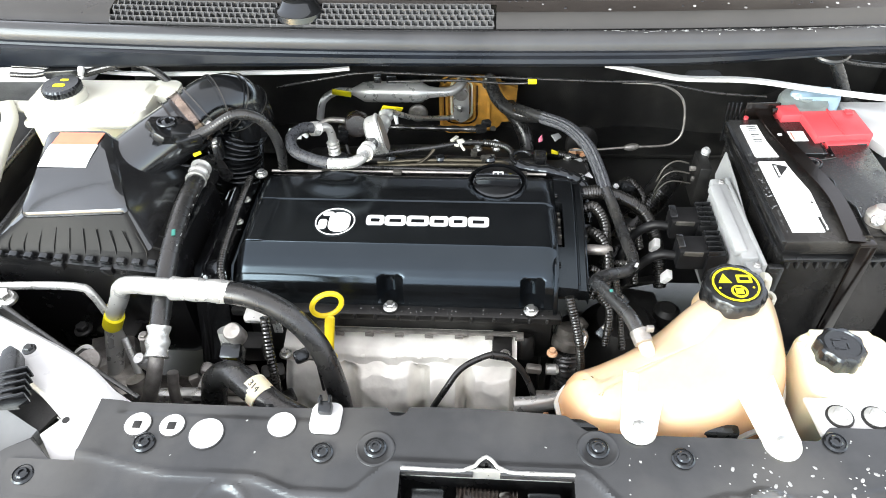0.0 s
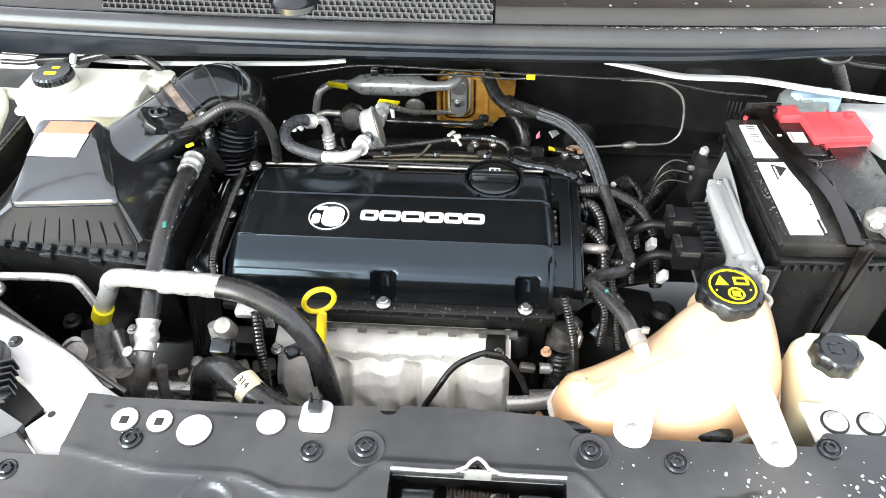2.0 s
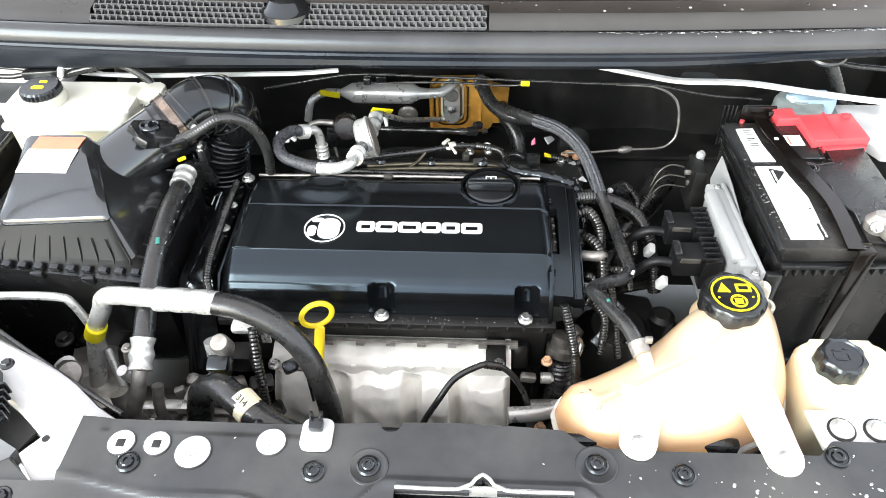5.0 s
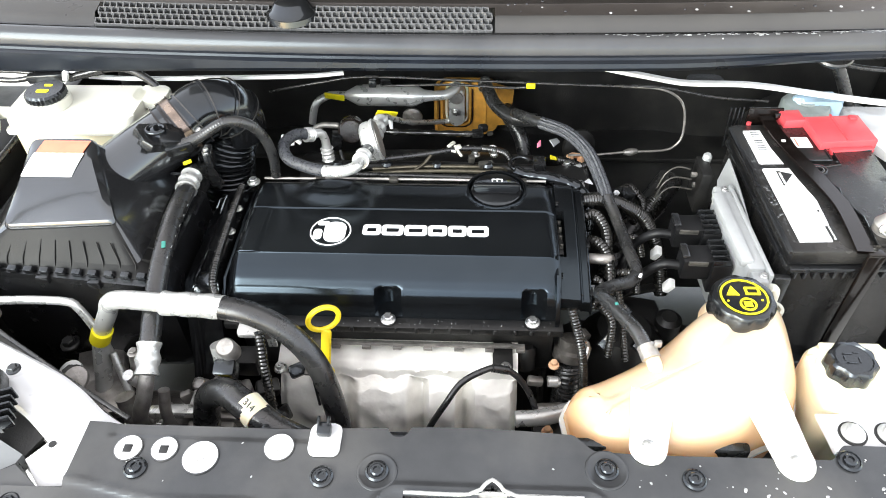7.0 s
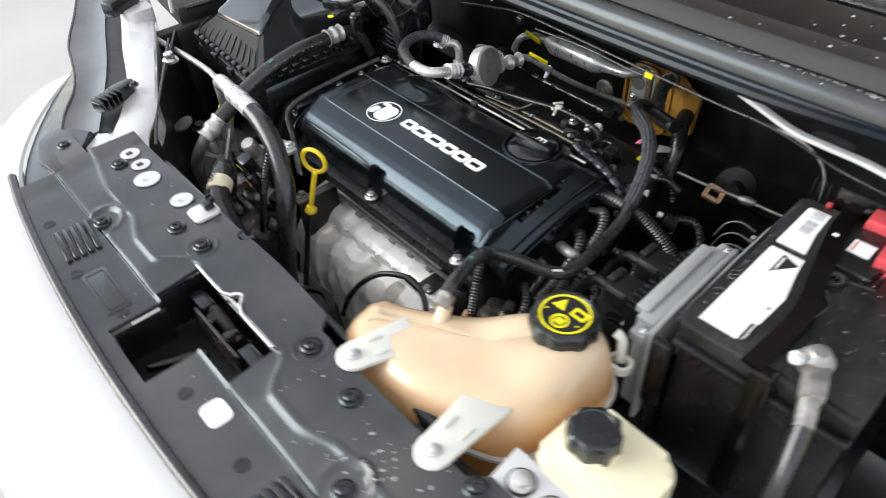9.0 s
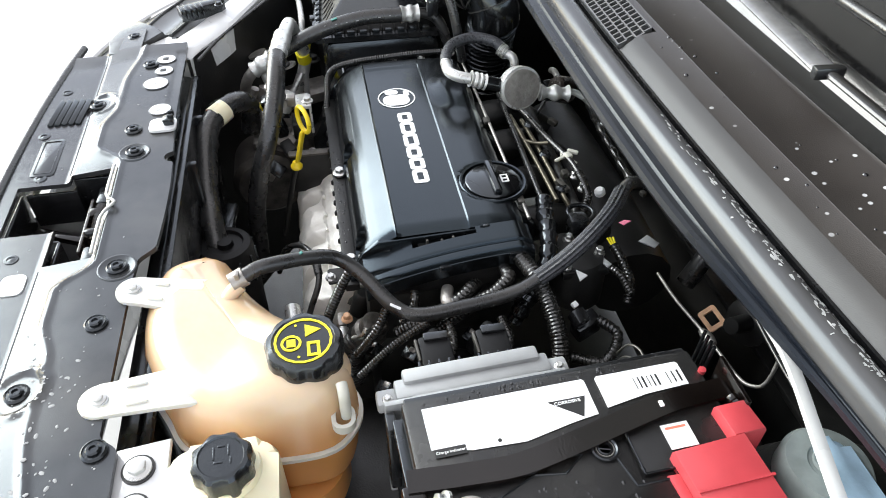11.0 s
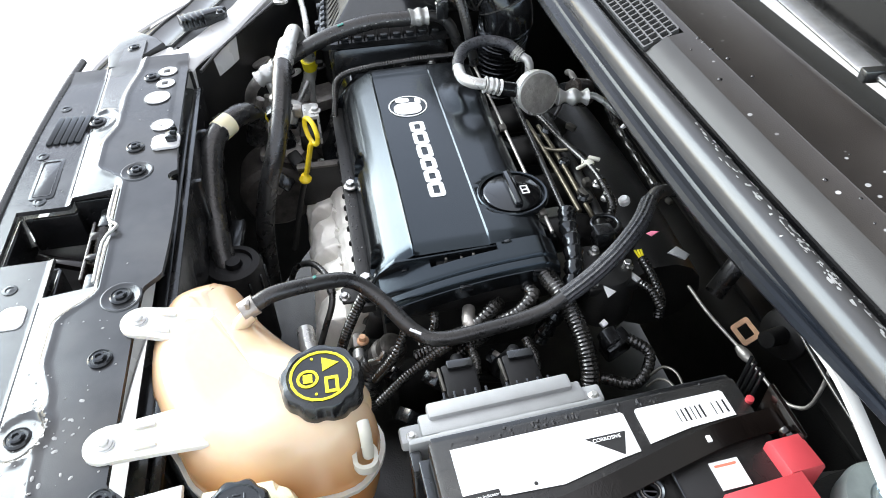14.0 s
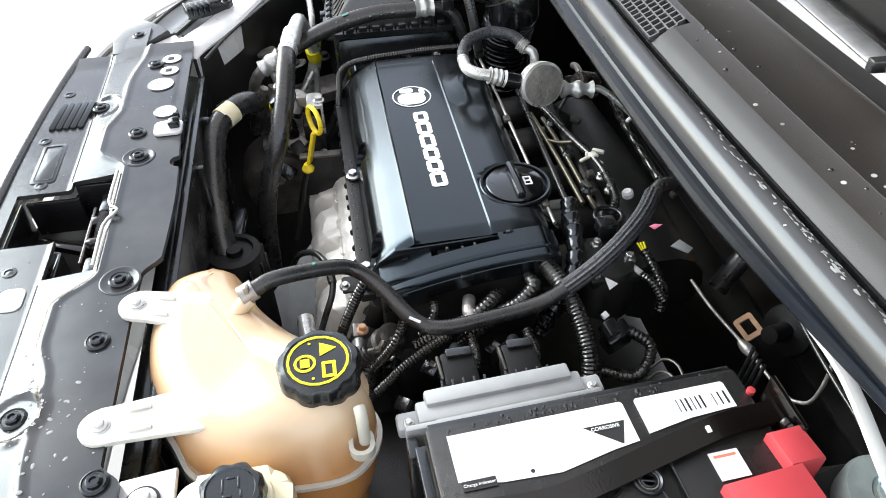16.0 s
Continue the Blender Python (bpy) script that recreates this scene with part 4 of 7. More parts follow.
for k in range(7):
    part("rail_tab", box((-0.085 + 0.042 * k, -0.1205, 0.779), (0.012, 0.006, 0.006), 0.001), CAST, ledge)
brk = part("bracket", prism([(-0.188, 0.735), (-0.118, 0.735), (-0.118, 0.800), (-0.128, 0.806), (-0.188, 0.806)], -0.1035, -0.1000, 0.001, Matrix(((0, 0, 1, 0), (1, 0, 0, 0), (0, 1, 0, 0), (0, 0, 0, 1)))), DARK, eng, "dark steel dipstick bracket")
part("fold", box((-0.105, -0.156, 0.806), (0.014, 0.066, 0.004), 0.001), GRIME, brk)
part("down_pipe", tube([(0.16, -0.2, 0.735), (0.20, -0.195, 0.735), (0.235, -0.18, 0.73)], 0.011), ALU, eng)
part("sensor_wire", tube([(0.036, -0.222, 0.69), (0.047, -0.213, 0.728), (0.068, -0.200, 0.765), (0.088, -0.180, 0.784), (0.115, -0.166, 0.792), (0.137, -0.158, 0.790), (0.160, -0.160, 0.776), (0.178, -0.172, 0.755), (0.190, -0.185, 0.725)], 0.0042), RUBBER, eng)
part("wire_grip", tube([(0.128, -0.161, 0.7925), (0.150, -0.158, 0.784)], 0.0056), RUBBER, eng)

dip = thing("dipstick", (-0.085, -0.17, 0.7), "bright yellow ring-handled oil dipstick in its tube", "dipstick")
part("handle", tube([(-0.082 + 0.0175 * math.cos(a), -0.158 + 0.008 * math.cos(a), 0.881 + 0.0195 * math.sin(a)) for a in (2 * math.pi * k / 16 for k in range(17))], 0.0035, n=10, caps=False), YELLOW, dip)
part("stem", box((-0.0835, -0.168, 0.834), (0.0145, 0.006, 0.062), 0.003, (-15, 0, -25)), YELLOW, dip)
part("stem", lathe([(0.0085, 0), (0.0095, 0.004), (0.0065, 0.009), (0.005, 0.012)], (-0.085, -0.178, 0.794), n=20), YELLOW, dip)
part("tube", tube([(-0.085, -0.178, 0.798), (-0.0865, -0.190, 0.76), (-0.087, -0.215, 0.66)], 0.0045), DARK, dip)

# fuel rail and inlet side
rail2 = thing("fuel_rail", (0.05, 0.19, 0.8), "black fuel rail with injector plugs behind the cam cover", "fuel rail")
part("rail", tube([(-0.16, 0.195, 0.845), (0.05, 0.195, 0.845), (0.20, 0.19, 0.845)], 0.009), DARK, rail2)
part("wire", tube([(-0.10, 0.165, 0.868), (-0.053, 0.176, 0.872), (0.017, 0.188, 0.875), (0.078, 0.202, 0.877), (0.112, 0.207, 0.874)], 0.0040), RUBBER, rail2)
part("wire_sleeve", tube([(0.108, 0.206, 0.875), (0.130, 0.208, 0.870), (0.149, 0.207, 0.864), (0.160, 0.200, 0.850)], 0.0052, ribs=(0.0035, 0.0010)), LOOM, rail2)
part("vapour_pipe", tube([(-0.075, 0.158, 0.858), (-0.01, 0.160, 0.862), (0.06, 0.163, 0.862), (0.142, 0.167, 0.858)], 0.0034), OLIVE, rail2, "olive zinc-plated pipe")
part("vapour_pipe", tube([(-0.062, 0.173, 0.856), (0.00, 0.175, 0.860), (0.07, 0.177, 0.860), (0.136, 0.180, 0.856), (0.150, 0.186, 0.846)], 0.0034), OLIVE, rail2, "olive zinc-plated pipe")
part("pipe_bridge", tube([(0.005, 0.161, 0.864), (0.018, 0.172, 0.867), (0.030, 0.187, 0.874)], 0.0026), OLIVE, rail2)
for cx, cy, cz, sx, sy, sz, rz in ((-0.055, 0.222, 0.852, 0.016, 0.009, 0.009, 40), (-0.024, 0.187, 0.868, 0.014, 0.006, 0.005, 55), (0.117, 0.182, 0.862, 0.024, 0.009, 0.009, 20), (0.094, 0.192, 0.864, 0.010, 0.010, 0.012, 10)):
    part("plug_tip", box((cx, cy, cz), (sx, sy, sz), 0.0018, (0, 8, rz)), PIPE, rail2, "grey plug tip")
part("p_clip", tube([(0.172 + 0.017 * math.cos(a), 0.190 + 0.017 * math.sin(a), 0.858) for a in (0.3 + 0.42 * k for k in range(12))], 0.0032), PLASTIC, rail2)
part("hose_cap", lathe([(0.0075, 0), (0.0075, 0.006), (0.005, 0.009), (0, 0.009)], (0.128, 0.234, 0.850), (20, 0, 0), 16), PAPER, rail2, "white cap")
part("wire", tube([(-0.14, 0.155, 0.86), (0.0, 0.15, 0.862), (0.15, 0.145, 0.862)], 0.004), RUBBER, rail2)
for x in (-0.12, -0.04, 0.04, 0.12):
    part("injector", lathe([(0.009, 0), (0.009, 0.02), (0.006, 0.024), (0, 0.024)], (x, 0.18, 0.842), n=14), PLASTIC, rail2)
cl = part("clip", box((0.072, 0.202, 0.879), (0.012, 0.010, 0.006), 0.002, (0, 0, 20)), MILK, rail2, "white plastic wire clip")
for cx, cy, sx, sy, rz in ((0.058, 0.216, 0.008, 0.020, -35), (0.076, 0.186, 0.005, 0.022, 25), (0.090, 0.207, 0.014, 0.005, 35), (0.062, 0.193, 0.014, 0.004, -20)):
    part("clip_arm", box((0.072 + 0.75 * (cx - 0.072), 0.202 + 0.75 * (cy - 0.202), 0.877), (0.8 * sx, 0.8 * sy, 0.004), 0.001, (0, 0, rz)), MILK, cl)
part("bolt", bolt((0.100, 0.205, 0.862), 0.006, 0.008), STEEL, rail2)
part("bolt", bolt((0.130, 0.205, 0.862), 0.005, 0.012), STEEL, rail2)
man = thing("inlet_manifold", (0.0, 0.25, 0.6), "black plastic inlet manifold behind the engine", "inlet manifold")
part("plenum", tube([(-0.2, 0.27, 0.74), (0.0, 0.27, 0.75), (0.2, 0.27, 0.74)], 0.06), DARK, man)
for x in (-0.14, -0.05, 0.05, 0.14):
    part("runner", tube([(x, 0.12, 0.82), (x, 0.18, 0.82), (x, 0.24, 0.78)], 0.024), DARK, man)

# ---- air intake ----
air = thing("air_filter_box", (-0.43, -0.02, 0.6), "black plastic air filter box with a ribbed lower edge", "air filter box")


def air_top(y):
    """Height of the lid's gently domed top along the car."""
    q = y + 0.072
    return 0.957 + 0.75 * q - 3.0 * q * q


def loop4(corners, r, n=6):
    """Closed outline through four corners, each rounded off over the length r."""
    out = []
    for i in range(4):
        p, c, q = Vector(corners[i - 1]), Vector(corners[i]), Vector(corners[(i + 1) % 4])
        a, b = c + (p - c).normalized() * r, c + (q - c).normalized() * r
        for k in range(n + 1):
            f = k / n
            out.append(a * (1 - f) ** 2 + c * 2 * f * (1 - f) + b * f * f)
        for k in range(1, 6):
            d = q + (c - q).normalized() * r
            out.append(b + (d - b) * k / 6)
    return out


def loft(rows, cap=False):
    bm = bmesh.new()
    vs = [[bm.verts.new(p) for p in row] for row in rows]
    for a, b in zip(vs, vs[1:]):
        for k in range(len(a)):
            j = (k + 1) % len(a)
            bm.faces.new((a[k], a[j], b[j], b[k]))
    if cap:
        bm.faces.new(vs[-1])
    return bm


def flat(pts, z):
    return [(x, y, z) for x, y in pts]


def domed(pts, dz=0.0):
    return [(x, y, air_top(y) + dz) for x, y in pts]


LID_TOP = [(-0.496, -0.076), (-0.352, -0.069), (-0.409, 0.042), (-0.491, 0.039)]
LID_SIDE = [(-0.4985, -0.0790), (-0.3490, -0.0720), (-0.4065, 0.0445), (-0.494, 0.042)]
LID_FOOT = [(-0.548, -0.096), (-0.320, -0.108), (-0.328, 0.078), (-0.548, 0.085)]
LID_RIM = [(-0.556, -0.101), (-0.302, -0.124), (-0.300, 0.085), (-0.556, 0.092)]
top_loop = loop4(domed(LID_TOP), 0.010)
mid_top = Vector((-0.437, -0.015, 0))
rows = [loop4(domed(LID_SIDE, -0.0060), 0.013), loop4(domed(LID_SIDE, -0.0032), 0.012), [p + (p - mid_top).normalized() * 0.0010 - Vector((0, 0, 0.0009)) for p in top_loop], top_loop]
for f in (0.85, 0.7, 0.55, 0.4, 0.25, 0.1):
    row = []
    for p in top_loop:
        x, y = mid_top.x + (p.x - mid_top.x) * f, mid_top.y + (p.y - mid_top.y) * f
        row.append(Vector((x, y, air_top(y) + 0.002 * (1 - f))))
    rows.append(row)
part("lid", loft(rows, True), LIDGLOSS, air, "glossy black faceted lid")
foot, side = loop4(flat(LID_FOOT, 0.916), 0.018), loop4(domed(LID_SIDE, -0.0060), 0.013)
part("skirt", loft([loop4(flat(LID_RIM, 0.906), 0.02), foot]), SKIRT, air, "matt foot of the lid")
# front slope's dark reflection is put into its darker, duller material
for name, i0, i1, m in (("front_slope", 3, 15, SKIRT), ("side_slope", 15, 27, LIDGLOSS), ("rear_slope", 27, 39, LIDGLOSS), ("side_slope", 39, 51, LIDGLOSS)):
    part(name, grid(list(range(i0, i1 + 1)), span(0, 1, 0.125), lambda i, v: foot[i % 48].lerp(side[i % 48], v)), m, air)
part("rim", loft([loop4(flat([(-0.565, -0.106), (-0.292, -0.135), (-0.288, 0.095), (-0.565, 0.10)], z), 0.02) for z in (0.896, 0.905)] + [loop4(flat(LID_RIM, 0.9058), 0.02)]), PLASTIC, air, "projecting rim of the lid")
part("body", box((-0.426, -0.012, 0.80), (0.262, 0.205, 0.19), 0.02), PLASTIC, air)
for k in range(11):     # slim upright ribs on the front slope with square teeth between them at the rim
    x = -0.540 + 0.0215 * k
    fy = -0.096 - 0.0525 * (x + 0.548)
    fin = tube([(x, fy - 0.005, 0.910), (x, fy + 0.001, 0.9185), (x * 0.86 - 0.060, fy + 0.017, 0.937)], 0.0010, n=6)
    part("rib", fin, SKIRT, air)
    part("tooth", box((x + 0.0105, fy - 0.0125, 0.9105), (0.0135, 0.009, 0.007), 0.001, (18, 0, -4), taper=0.8), PLASTIC, air)
for k in range(8):
    y = -0.098 + 0.0215 * k
    part("rib", box((-0.309, y, 0.911), (0.024, 0.0022, 0.010), 0.0006, (0, 14, 0)), SKIRT, air)
    part("tooth", box((-0.3005, y + 0.0105, 0.9085), (0.008, 0.0125, 0.006), 0.001), PLASTIC, air)
for x in (-0.445, -0.375):
    part("latch", box((x, -0.121 - 0.1 * (x + 0.445), 0.902), (0.016, 0.008, 0.012), 0.0015), PLASTIC, air)


def on_lid(x0, x1, y0, y1, shift):
    return grid(span(0, 1, 0.1), span(0, 1, 0.1), lambda u, v: (x0 + (x1 - x0) * u + shift * v, y0 + (y1 - y0) * v, air_top(y0 + (y1 - y0) * v) + 0.0028), thick=(0, 0, -0.001))


part("label", on_lid(-0.484, -0.417, -0.022, 0.012, 0.007), PAPER, air, "white paper label")
part("label", on_lid(-0.475, -0.412, 0.0125, 0.034, 0.004), RED_PAPER, air, "orange red label strip")

duct = thing("intake_duct", (-0.3, 0.1, 0.85), "black plastic intake duct with ribbed rubber bellows", "intake duct")
part("maf_tube", tube([(-0.402, 0.032, 0.942), (-0.362, 0.077, 0.957), (-0.318, 0.122, 0.972)], 0.0425, n=36), LIDGLOSS, duct)
part("collar", tube([(-0.340, 0.104, 0.9665), (-0.330, 0.1125, 0.9695)], 0.0425, n=36), GLOSS_BLACK, duct)
for p, q in (((-0.3385, 0.1055, 0.967), (-0.3365, 0.107, 0.9678)), ((-0.3320, 0.111, 0.9690), (-0.3300, 0.1125, 0.9697))):
    part("bead", tube([p, q], 0.0442, n=36, step=0.001), BAR, duct)
part("clamp_band", tube([(-0.3270, 0.1150, 0.9705), (-0.3170, 0.1235, 0.9745)], 0.0440, n=36, step=0.002), RUST, duct, "browned steel hose clamp")
for p, q in (((-0.3275, 0.1146, 0.9703), (-0.3260, 0.1158, 0.9710)), ((-0.3180, 0.1228, 0.9742), (-0.3165, 0.1240, 0.9748))):
    part("clamp_edge", tube([p, q], 0.0450, n=36, step=0.001), BAR, duct)
part("clamp_screw", box((-0.290, 0.094, 0.975), (0.010, 0.020, 0.016), 0.002, (30, 0, -40)), STEEL, duct)
BELLOW = [(-0.318, 0.124, 0.973), (-0.297, 0.142, 0.982), (-0.275, 0.160, 0.978), (-0.262, 0.172, 0.955), (-0.263, 0.176, 0.925)]
bw = part("bellows", tube(BELLOW, 0.0415, n=36), WETRUBBER, duct, "smooth black rubber elbow with raised hoops")
bc = spline(BELLOW, 0.002)
for f in (0.10, 0.30, 0.50, 0.68):
    i = int(f * (len(bc) - 1))
    part("bellow_ring", tube([bc[i], bc[i + 1], bc[i + 2]], 0.0436, n=36, step=0.001), WETRUBBER, bw)
    # paler grey edge paints the gloss highlight onto each hoop
    part("hoop_edge", tube([bc[i + 1], bc[i + 2]], 0.0440, n=36, step=0.001), FADED_GLINT, bw)
part("bellows", tube([(-0.270, 0.176, 0.935), (-0.292, 0.174, 0.88), (-0.306, 0.172, 0.79)], 0.037, n=28, ribs=(0.0098, 0.007)), WETRUBBER, duct, "narrow-ribbed black rubber bellows")
sn = part("sensor", prism([(-0.024, -0.008), (-0.016, -0.017), (0.002, -0.015), (0.018, -0.019), (0.026, -0.010), (0.022, 0.006), (0.026, 0.014), (0.014, 0.020), (-0.004, 0.015), (-0.020, 0.018), (-0.027, 0.010), (-0.022, 0.002)],
                          0, 0.010, 0.002, pose(-0.326, 0.056, 0.990, 18, 24, 40) @ Matrix.Scale(1.25, 4)), PLASTIC, duct, "black flow sensor flange")
part("sensor_boss", lathe([(0.013, 0), (0.013, 0.010), (0.010, 0.014), (0.006, 0.012), (0, 0.012)], (-0.326, 0.055, 0.998), (18, 24, 40), 22), GLOSS_BLACK, sn)
part("sensor_block", box((-0.309, 0.050, 0.996), (0.030, 0.024, 0.018), 0.004, (12, 20, 30)), PLASTIC, sn)
part("plug", box((-0.298, 0.047, 0.988), (0.036, 0.018, 0.015), 0.003, (10, -6, 20)), PLASTIC, duct)
part("plug_ring", tube([(-0.326 + 0.012 * math.cos(a), 0.054 + 0.010 * math.sin(a), 1.011) for a in (0.4 * k for k in range(16))], 0.003), GLOSS_BLACK, sn)
part("sensor_bolt", bolt((-0.345, 0.062, 1.003), 0.005, 0.006, (18, 24, 40)), STEEL, sn)
part("sensor_tab", box((-0.285, 0.030, 0.975), (0.011, 0.004, 0.004), 0.0008, (0, -14, 20)), YELLOW_PAPER, duct)
part("bolt", bolt((-0.272, 0.065, 0.965), 0.005, 0.008), STEEL, duct)
part("tie", box((-0.272, 0.070, 0.955), (0.012, 0.02, 0.03), 0.003), PLASTIC, duct)
hose = thing("breather_hose", (-0.25, 0.06, 0.9), "thin corrugated black breather hose", "hose")
part("hose", tube([(-0.298, 0.046, 0.990), (-0.271, 0.060, 0.996), (-0.237, 0.074, 1.010), (-0.210, 0.084, 1.000), (-0.195, 0.091, 0.972), (-0.191, 0.098, 0.935), (-0.196, 0.106, 0.895)], 0.0072, ribs=(0.004, 0.0003)), RUBBER, hose)

# ---- brake reservoir ----
br = thing("brake_reservoir", (-0.5, 0.13, 0.93), "milky white brake fluid reservoir with a black cap", "reservoir")
part("tank", prism(rounded(0.17, 0.075, 0.015, cx=-0.480, cy=0.135), 0.92, 0.975, 0.008), CREAM, br, "yellowed lower tank half")
part("seam_flange", prism(rounded(0.195, 0.098, 0.010, cx=-0.472, cy=0.140), 0.973, 0.978, 0.001), MILK, br)
part("upper_tank", prism(rounded(0.185, 0.088, 0.014, cx=-0.474, cy=0.140), 0.977, 0.998, 0.007), MILK, br)
part("corner_tab", prism(rounded(0.05, 0.04, 0.01, cx=-0.375, cy=0.165), 0.985, 0.998, 0.003), MILK, br)
part("neck", lathe([(0.03, 0), (0.03, 0.02)], (-0.510, 0.132, 0.992)), MILK, br)
c2 = part("cap", lathe([(0.0275, 0), (0.0275, 0.017), (0.025, 0.020), (0.0, 0.020)], (-0.510, 0.132, 1.003), n=112, wave=lambda a, i: 1 + 0.03 * math.cos(a * 28) * (i < 2)), PLASTIC, br, "ribbed black cap")
part("mark", prism(rounded(0.018, 0.008, 0.003, cx=-0.510, cy=0.127), 1.0230, 1.0236, 0), YELLOW_PAPER, c2)
part("mark", prism(rounded(0.012, 0.005, 0.002, cx=-0.508, cy=0.142), 1.0230, 1.0236, 0), YELLOW_PAPER, c2)
part("spout", tube([(-0.545, 0.12, 0.99), (-0.575, 0.118, 0.992), (-0.60, 0.13, 0.985)], 0.009), MILK, br)
solid("filler_pipe", tube([(-0.60, 0.02, 0.93), (-0.592, 0.07, 0.965), (-0.585, 0.095, 0.985), (-0.59, 0.11, 1.005)], 0.011), MILK, "white plastic filler pipe with an elbow", "pipe")

# ---- air-conditioning lines ----
ac = thing("suction_line", (-0.25, -0.18, 0.6), "aluminium refrigerant pipe with a thick black rubber hose", "refrigerant line")
part("pipe", tube([(-0.205, -0.186, 0.932), (-0.27, -0.176, 0.926), (-0.318, -0.169, 0.921), (-0.337, -0.166, 0.912), (-0.352, -0.160, 0.885), (-0.386, -0.150, 0.825), (-0.398, -0.17, 0.76), (-0.40, -0.21, 0.70)], 0.0115, n=20), ALU, ac)
part("sleeve", tube([(-0.262, -0.178, 0.927), (-0.25, -0.180, 0.928), (-0.235, -0.181, 0.929), (-0.186, -0.187, 0.932)], lambda s: 0.0145 + 0.0005 * math.cos(s * 16), n=20), ALU, ac)
part("hose", tube([(-0.19, -0.187, 0.932), (-0.155, -0.190, 0.925), (-0.116, -0.196, 0.900), (-0.085, -0.210, 0.860), (-0.066, -0.232, 0.805), (-0.06, -0.25, 0.73), (-0.06, -0.26, 0.60)], 0.0140, n=20), RUBBER, ac)
part("tape", tube([(-0.377, -0.153, 0.842), (-0.389, -0.151, 0.820)], 0.0132, n=20), YELLOW_PAPER, ac, "yellow tape tag")
part("tape_flag", box((-0.392, -0.142, 0.846), (0.020, 0.002, 0.018), 0.0003, (10, 40, -20)), YELLOW_PAPER, ac)
part("thin_pipe", tube([(-0.378, -0.156, 0.74), (-0.384, -0.152, 0.79), (-0.388, -0.150, 0.835), (-0.397, -0.148, 0.878), (-0.412, -0.147, 0.890), (-0.484, -0.150, 0.893), (-0.60, -0.16, 0.893)], 0.0055), ALU, ac)
part("branch", tube([(-0.376, -0.158, 0.80), (-0.350, -0.20, 0.74), (-0.34, -0.22, 0.70)], 0.005), ALU, ac)
h2 = thing("discharge_hose", (-0.29, -0.1, 0.8), "grey-black rubber hose with crimped silver ends", "hose")
part("hose", tube([(-0.294, 0.02, 0.936), (-0.293, -0.05, 0.935), (-0.290, -0.13, 0.915), (-0.285, -0.205, 0.880)], 0.0124, n=20), RUBBER, h2)
for a, b in (((-0.2945, 0.020, 0.936), (-0.296, 0.050, 0.936)), ((-0.2852, -0.202, 0.8815), (-0.2835, -0.235, 0.862))):
    part("crimp", tube([a, b], lambda s: 0.0138 + 0.0013 * math.cos(s * 12), n=20, step=0.002), ALU, h2, "crimped silver ferrule")
part("pipe", tube([(-0.296, 0.048, 0.936), (-0.296, 0.065, 0.934), (-0.29, 0.085, 0.92), (-0.285, 0.10, 0.88)], 0.009), RUBBER, h2)
part("pipe", tube([(-0.2835, -0.233, 0.863), (-0.288, -0.25, 0.84), (-0.302, -0.258, 0.80), (-0.30, -0.25, 0.74)], 0.0095), CAST, h2)
part("pipe", tube([(-0.270, -0.237, 0.835), (-0.272, -0.25, 0.80), (-0.27, -0.25, 0.74)], 0.007), CAST, h2)
part("valve", lathe([(0.008, 0), (0.008, 0.02), (0.006, 0.024), (0.007, 0.03), (0, 0.031)], (-0.312, -0.215, 0.815), (15, -10, 0), 18), ALU, h2)
part("paint_mark", box((-0.2875, -0.092, 0.9395), (0.005, 0.010, 0.0012), 0.0004, (10, 0, 15)), TEAL, h2)

lo = thing("loop_hose", (-0.13, 0.11, 0.88), "braided black hose loop with silver ends and a flat damper", "hose")
part("hose", tube([(-0.148, 0.165, 0.926), (-0.166, 0.150, 0.938), (-0.178, 0.118, 0.942), (-0.165, 0.085, 0.941), (-0.135, 0.068, 0.940), (-0.112, 0.062, 0.938)], 0.0082, n=20, ribs=(0.006, 0.0003)), BRAID, lo)
part("elbow", tube([(-0.112, 0.062, 0.938), (-0.085, 0.062, 0.938), (-0.068, 0.072, 0.938), (-0.063, 0.090, 0.935)], 0.0082, n=18), ALU, lo)
part("elbow", tube([(-0.150, 0.164, 0.926), (-0.138, 0.174, 0.924), (-0.132, 0.176, 0.910), (-0.130, 0.172, 0.875)], 0.0068, n=18), ALU, lo)
for a, b, r in (((-0.063, 0.090, 0.935), (-0.062, 0.112, 0.928), 0.0112), ((-0.131, 0.174, 0.895), (-0.130, 0.172, 0.875), 0.0092), ((-0.156, 0.158, 0.931), (-0.148, 0.166, 0.926), 0.0100)):
    part("ferrule", tube([a, b], lambda s, r=r: r + 0.0012 * math.cos(s * 19), n=20, step=0.002), ALU, lo)
part("neck", tube([(-0.062, 0.108, 0.929), (-0.060, 0.135, 0.922)], 0.0105), PLASTIC, lo)
part("damper", lathe([(0.0, -0.012), (0.023, -0.012), (0.029, -0.008), (0.0305, -0.003), (0.0305, 0.006), (0.032, 0.008), (0.032, 0.011), (0.030, 0.012), (0, 0.012)], (-0.058, 0.162, 0.918), (-15, 75, -5), 40), ALU, lo, "round silver pulsation damper")
part("face", lathe([(0.0285, 0), (0.0285, 0.0012), (0, 0.0016)], Vector((-0.058, 0.162, 0.918)) + Euler([radians(a) for a in (-15, 75, -5)]).to_matrix() @ Vector((0, 0, 0.0122)), (-15, 75, -5), 40), CAST, lo, "dull scratched damper face")
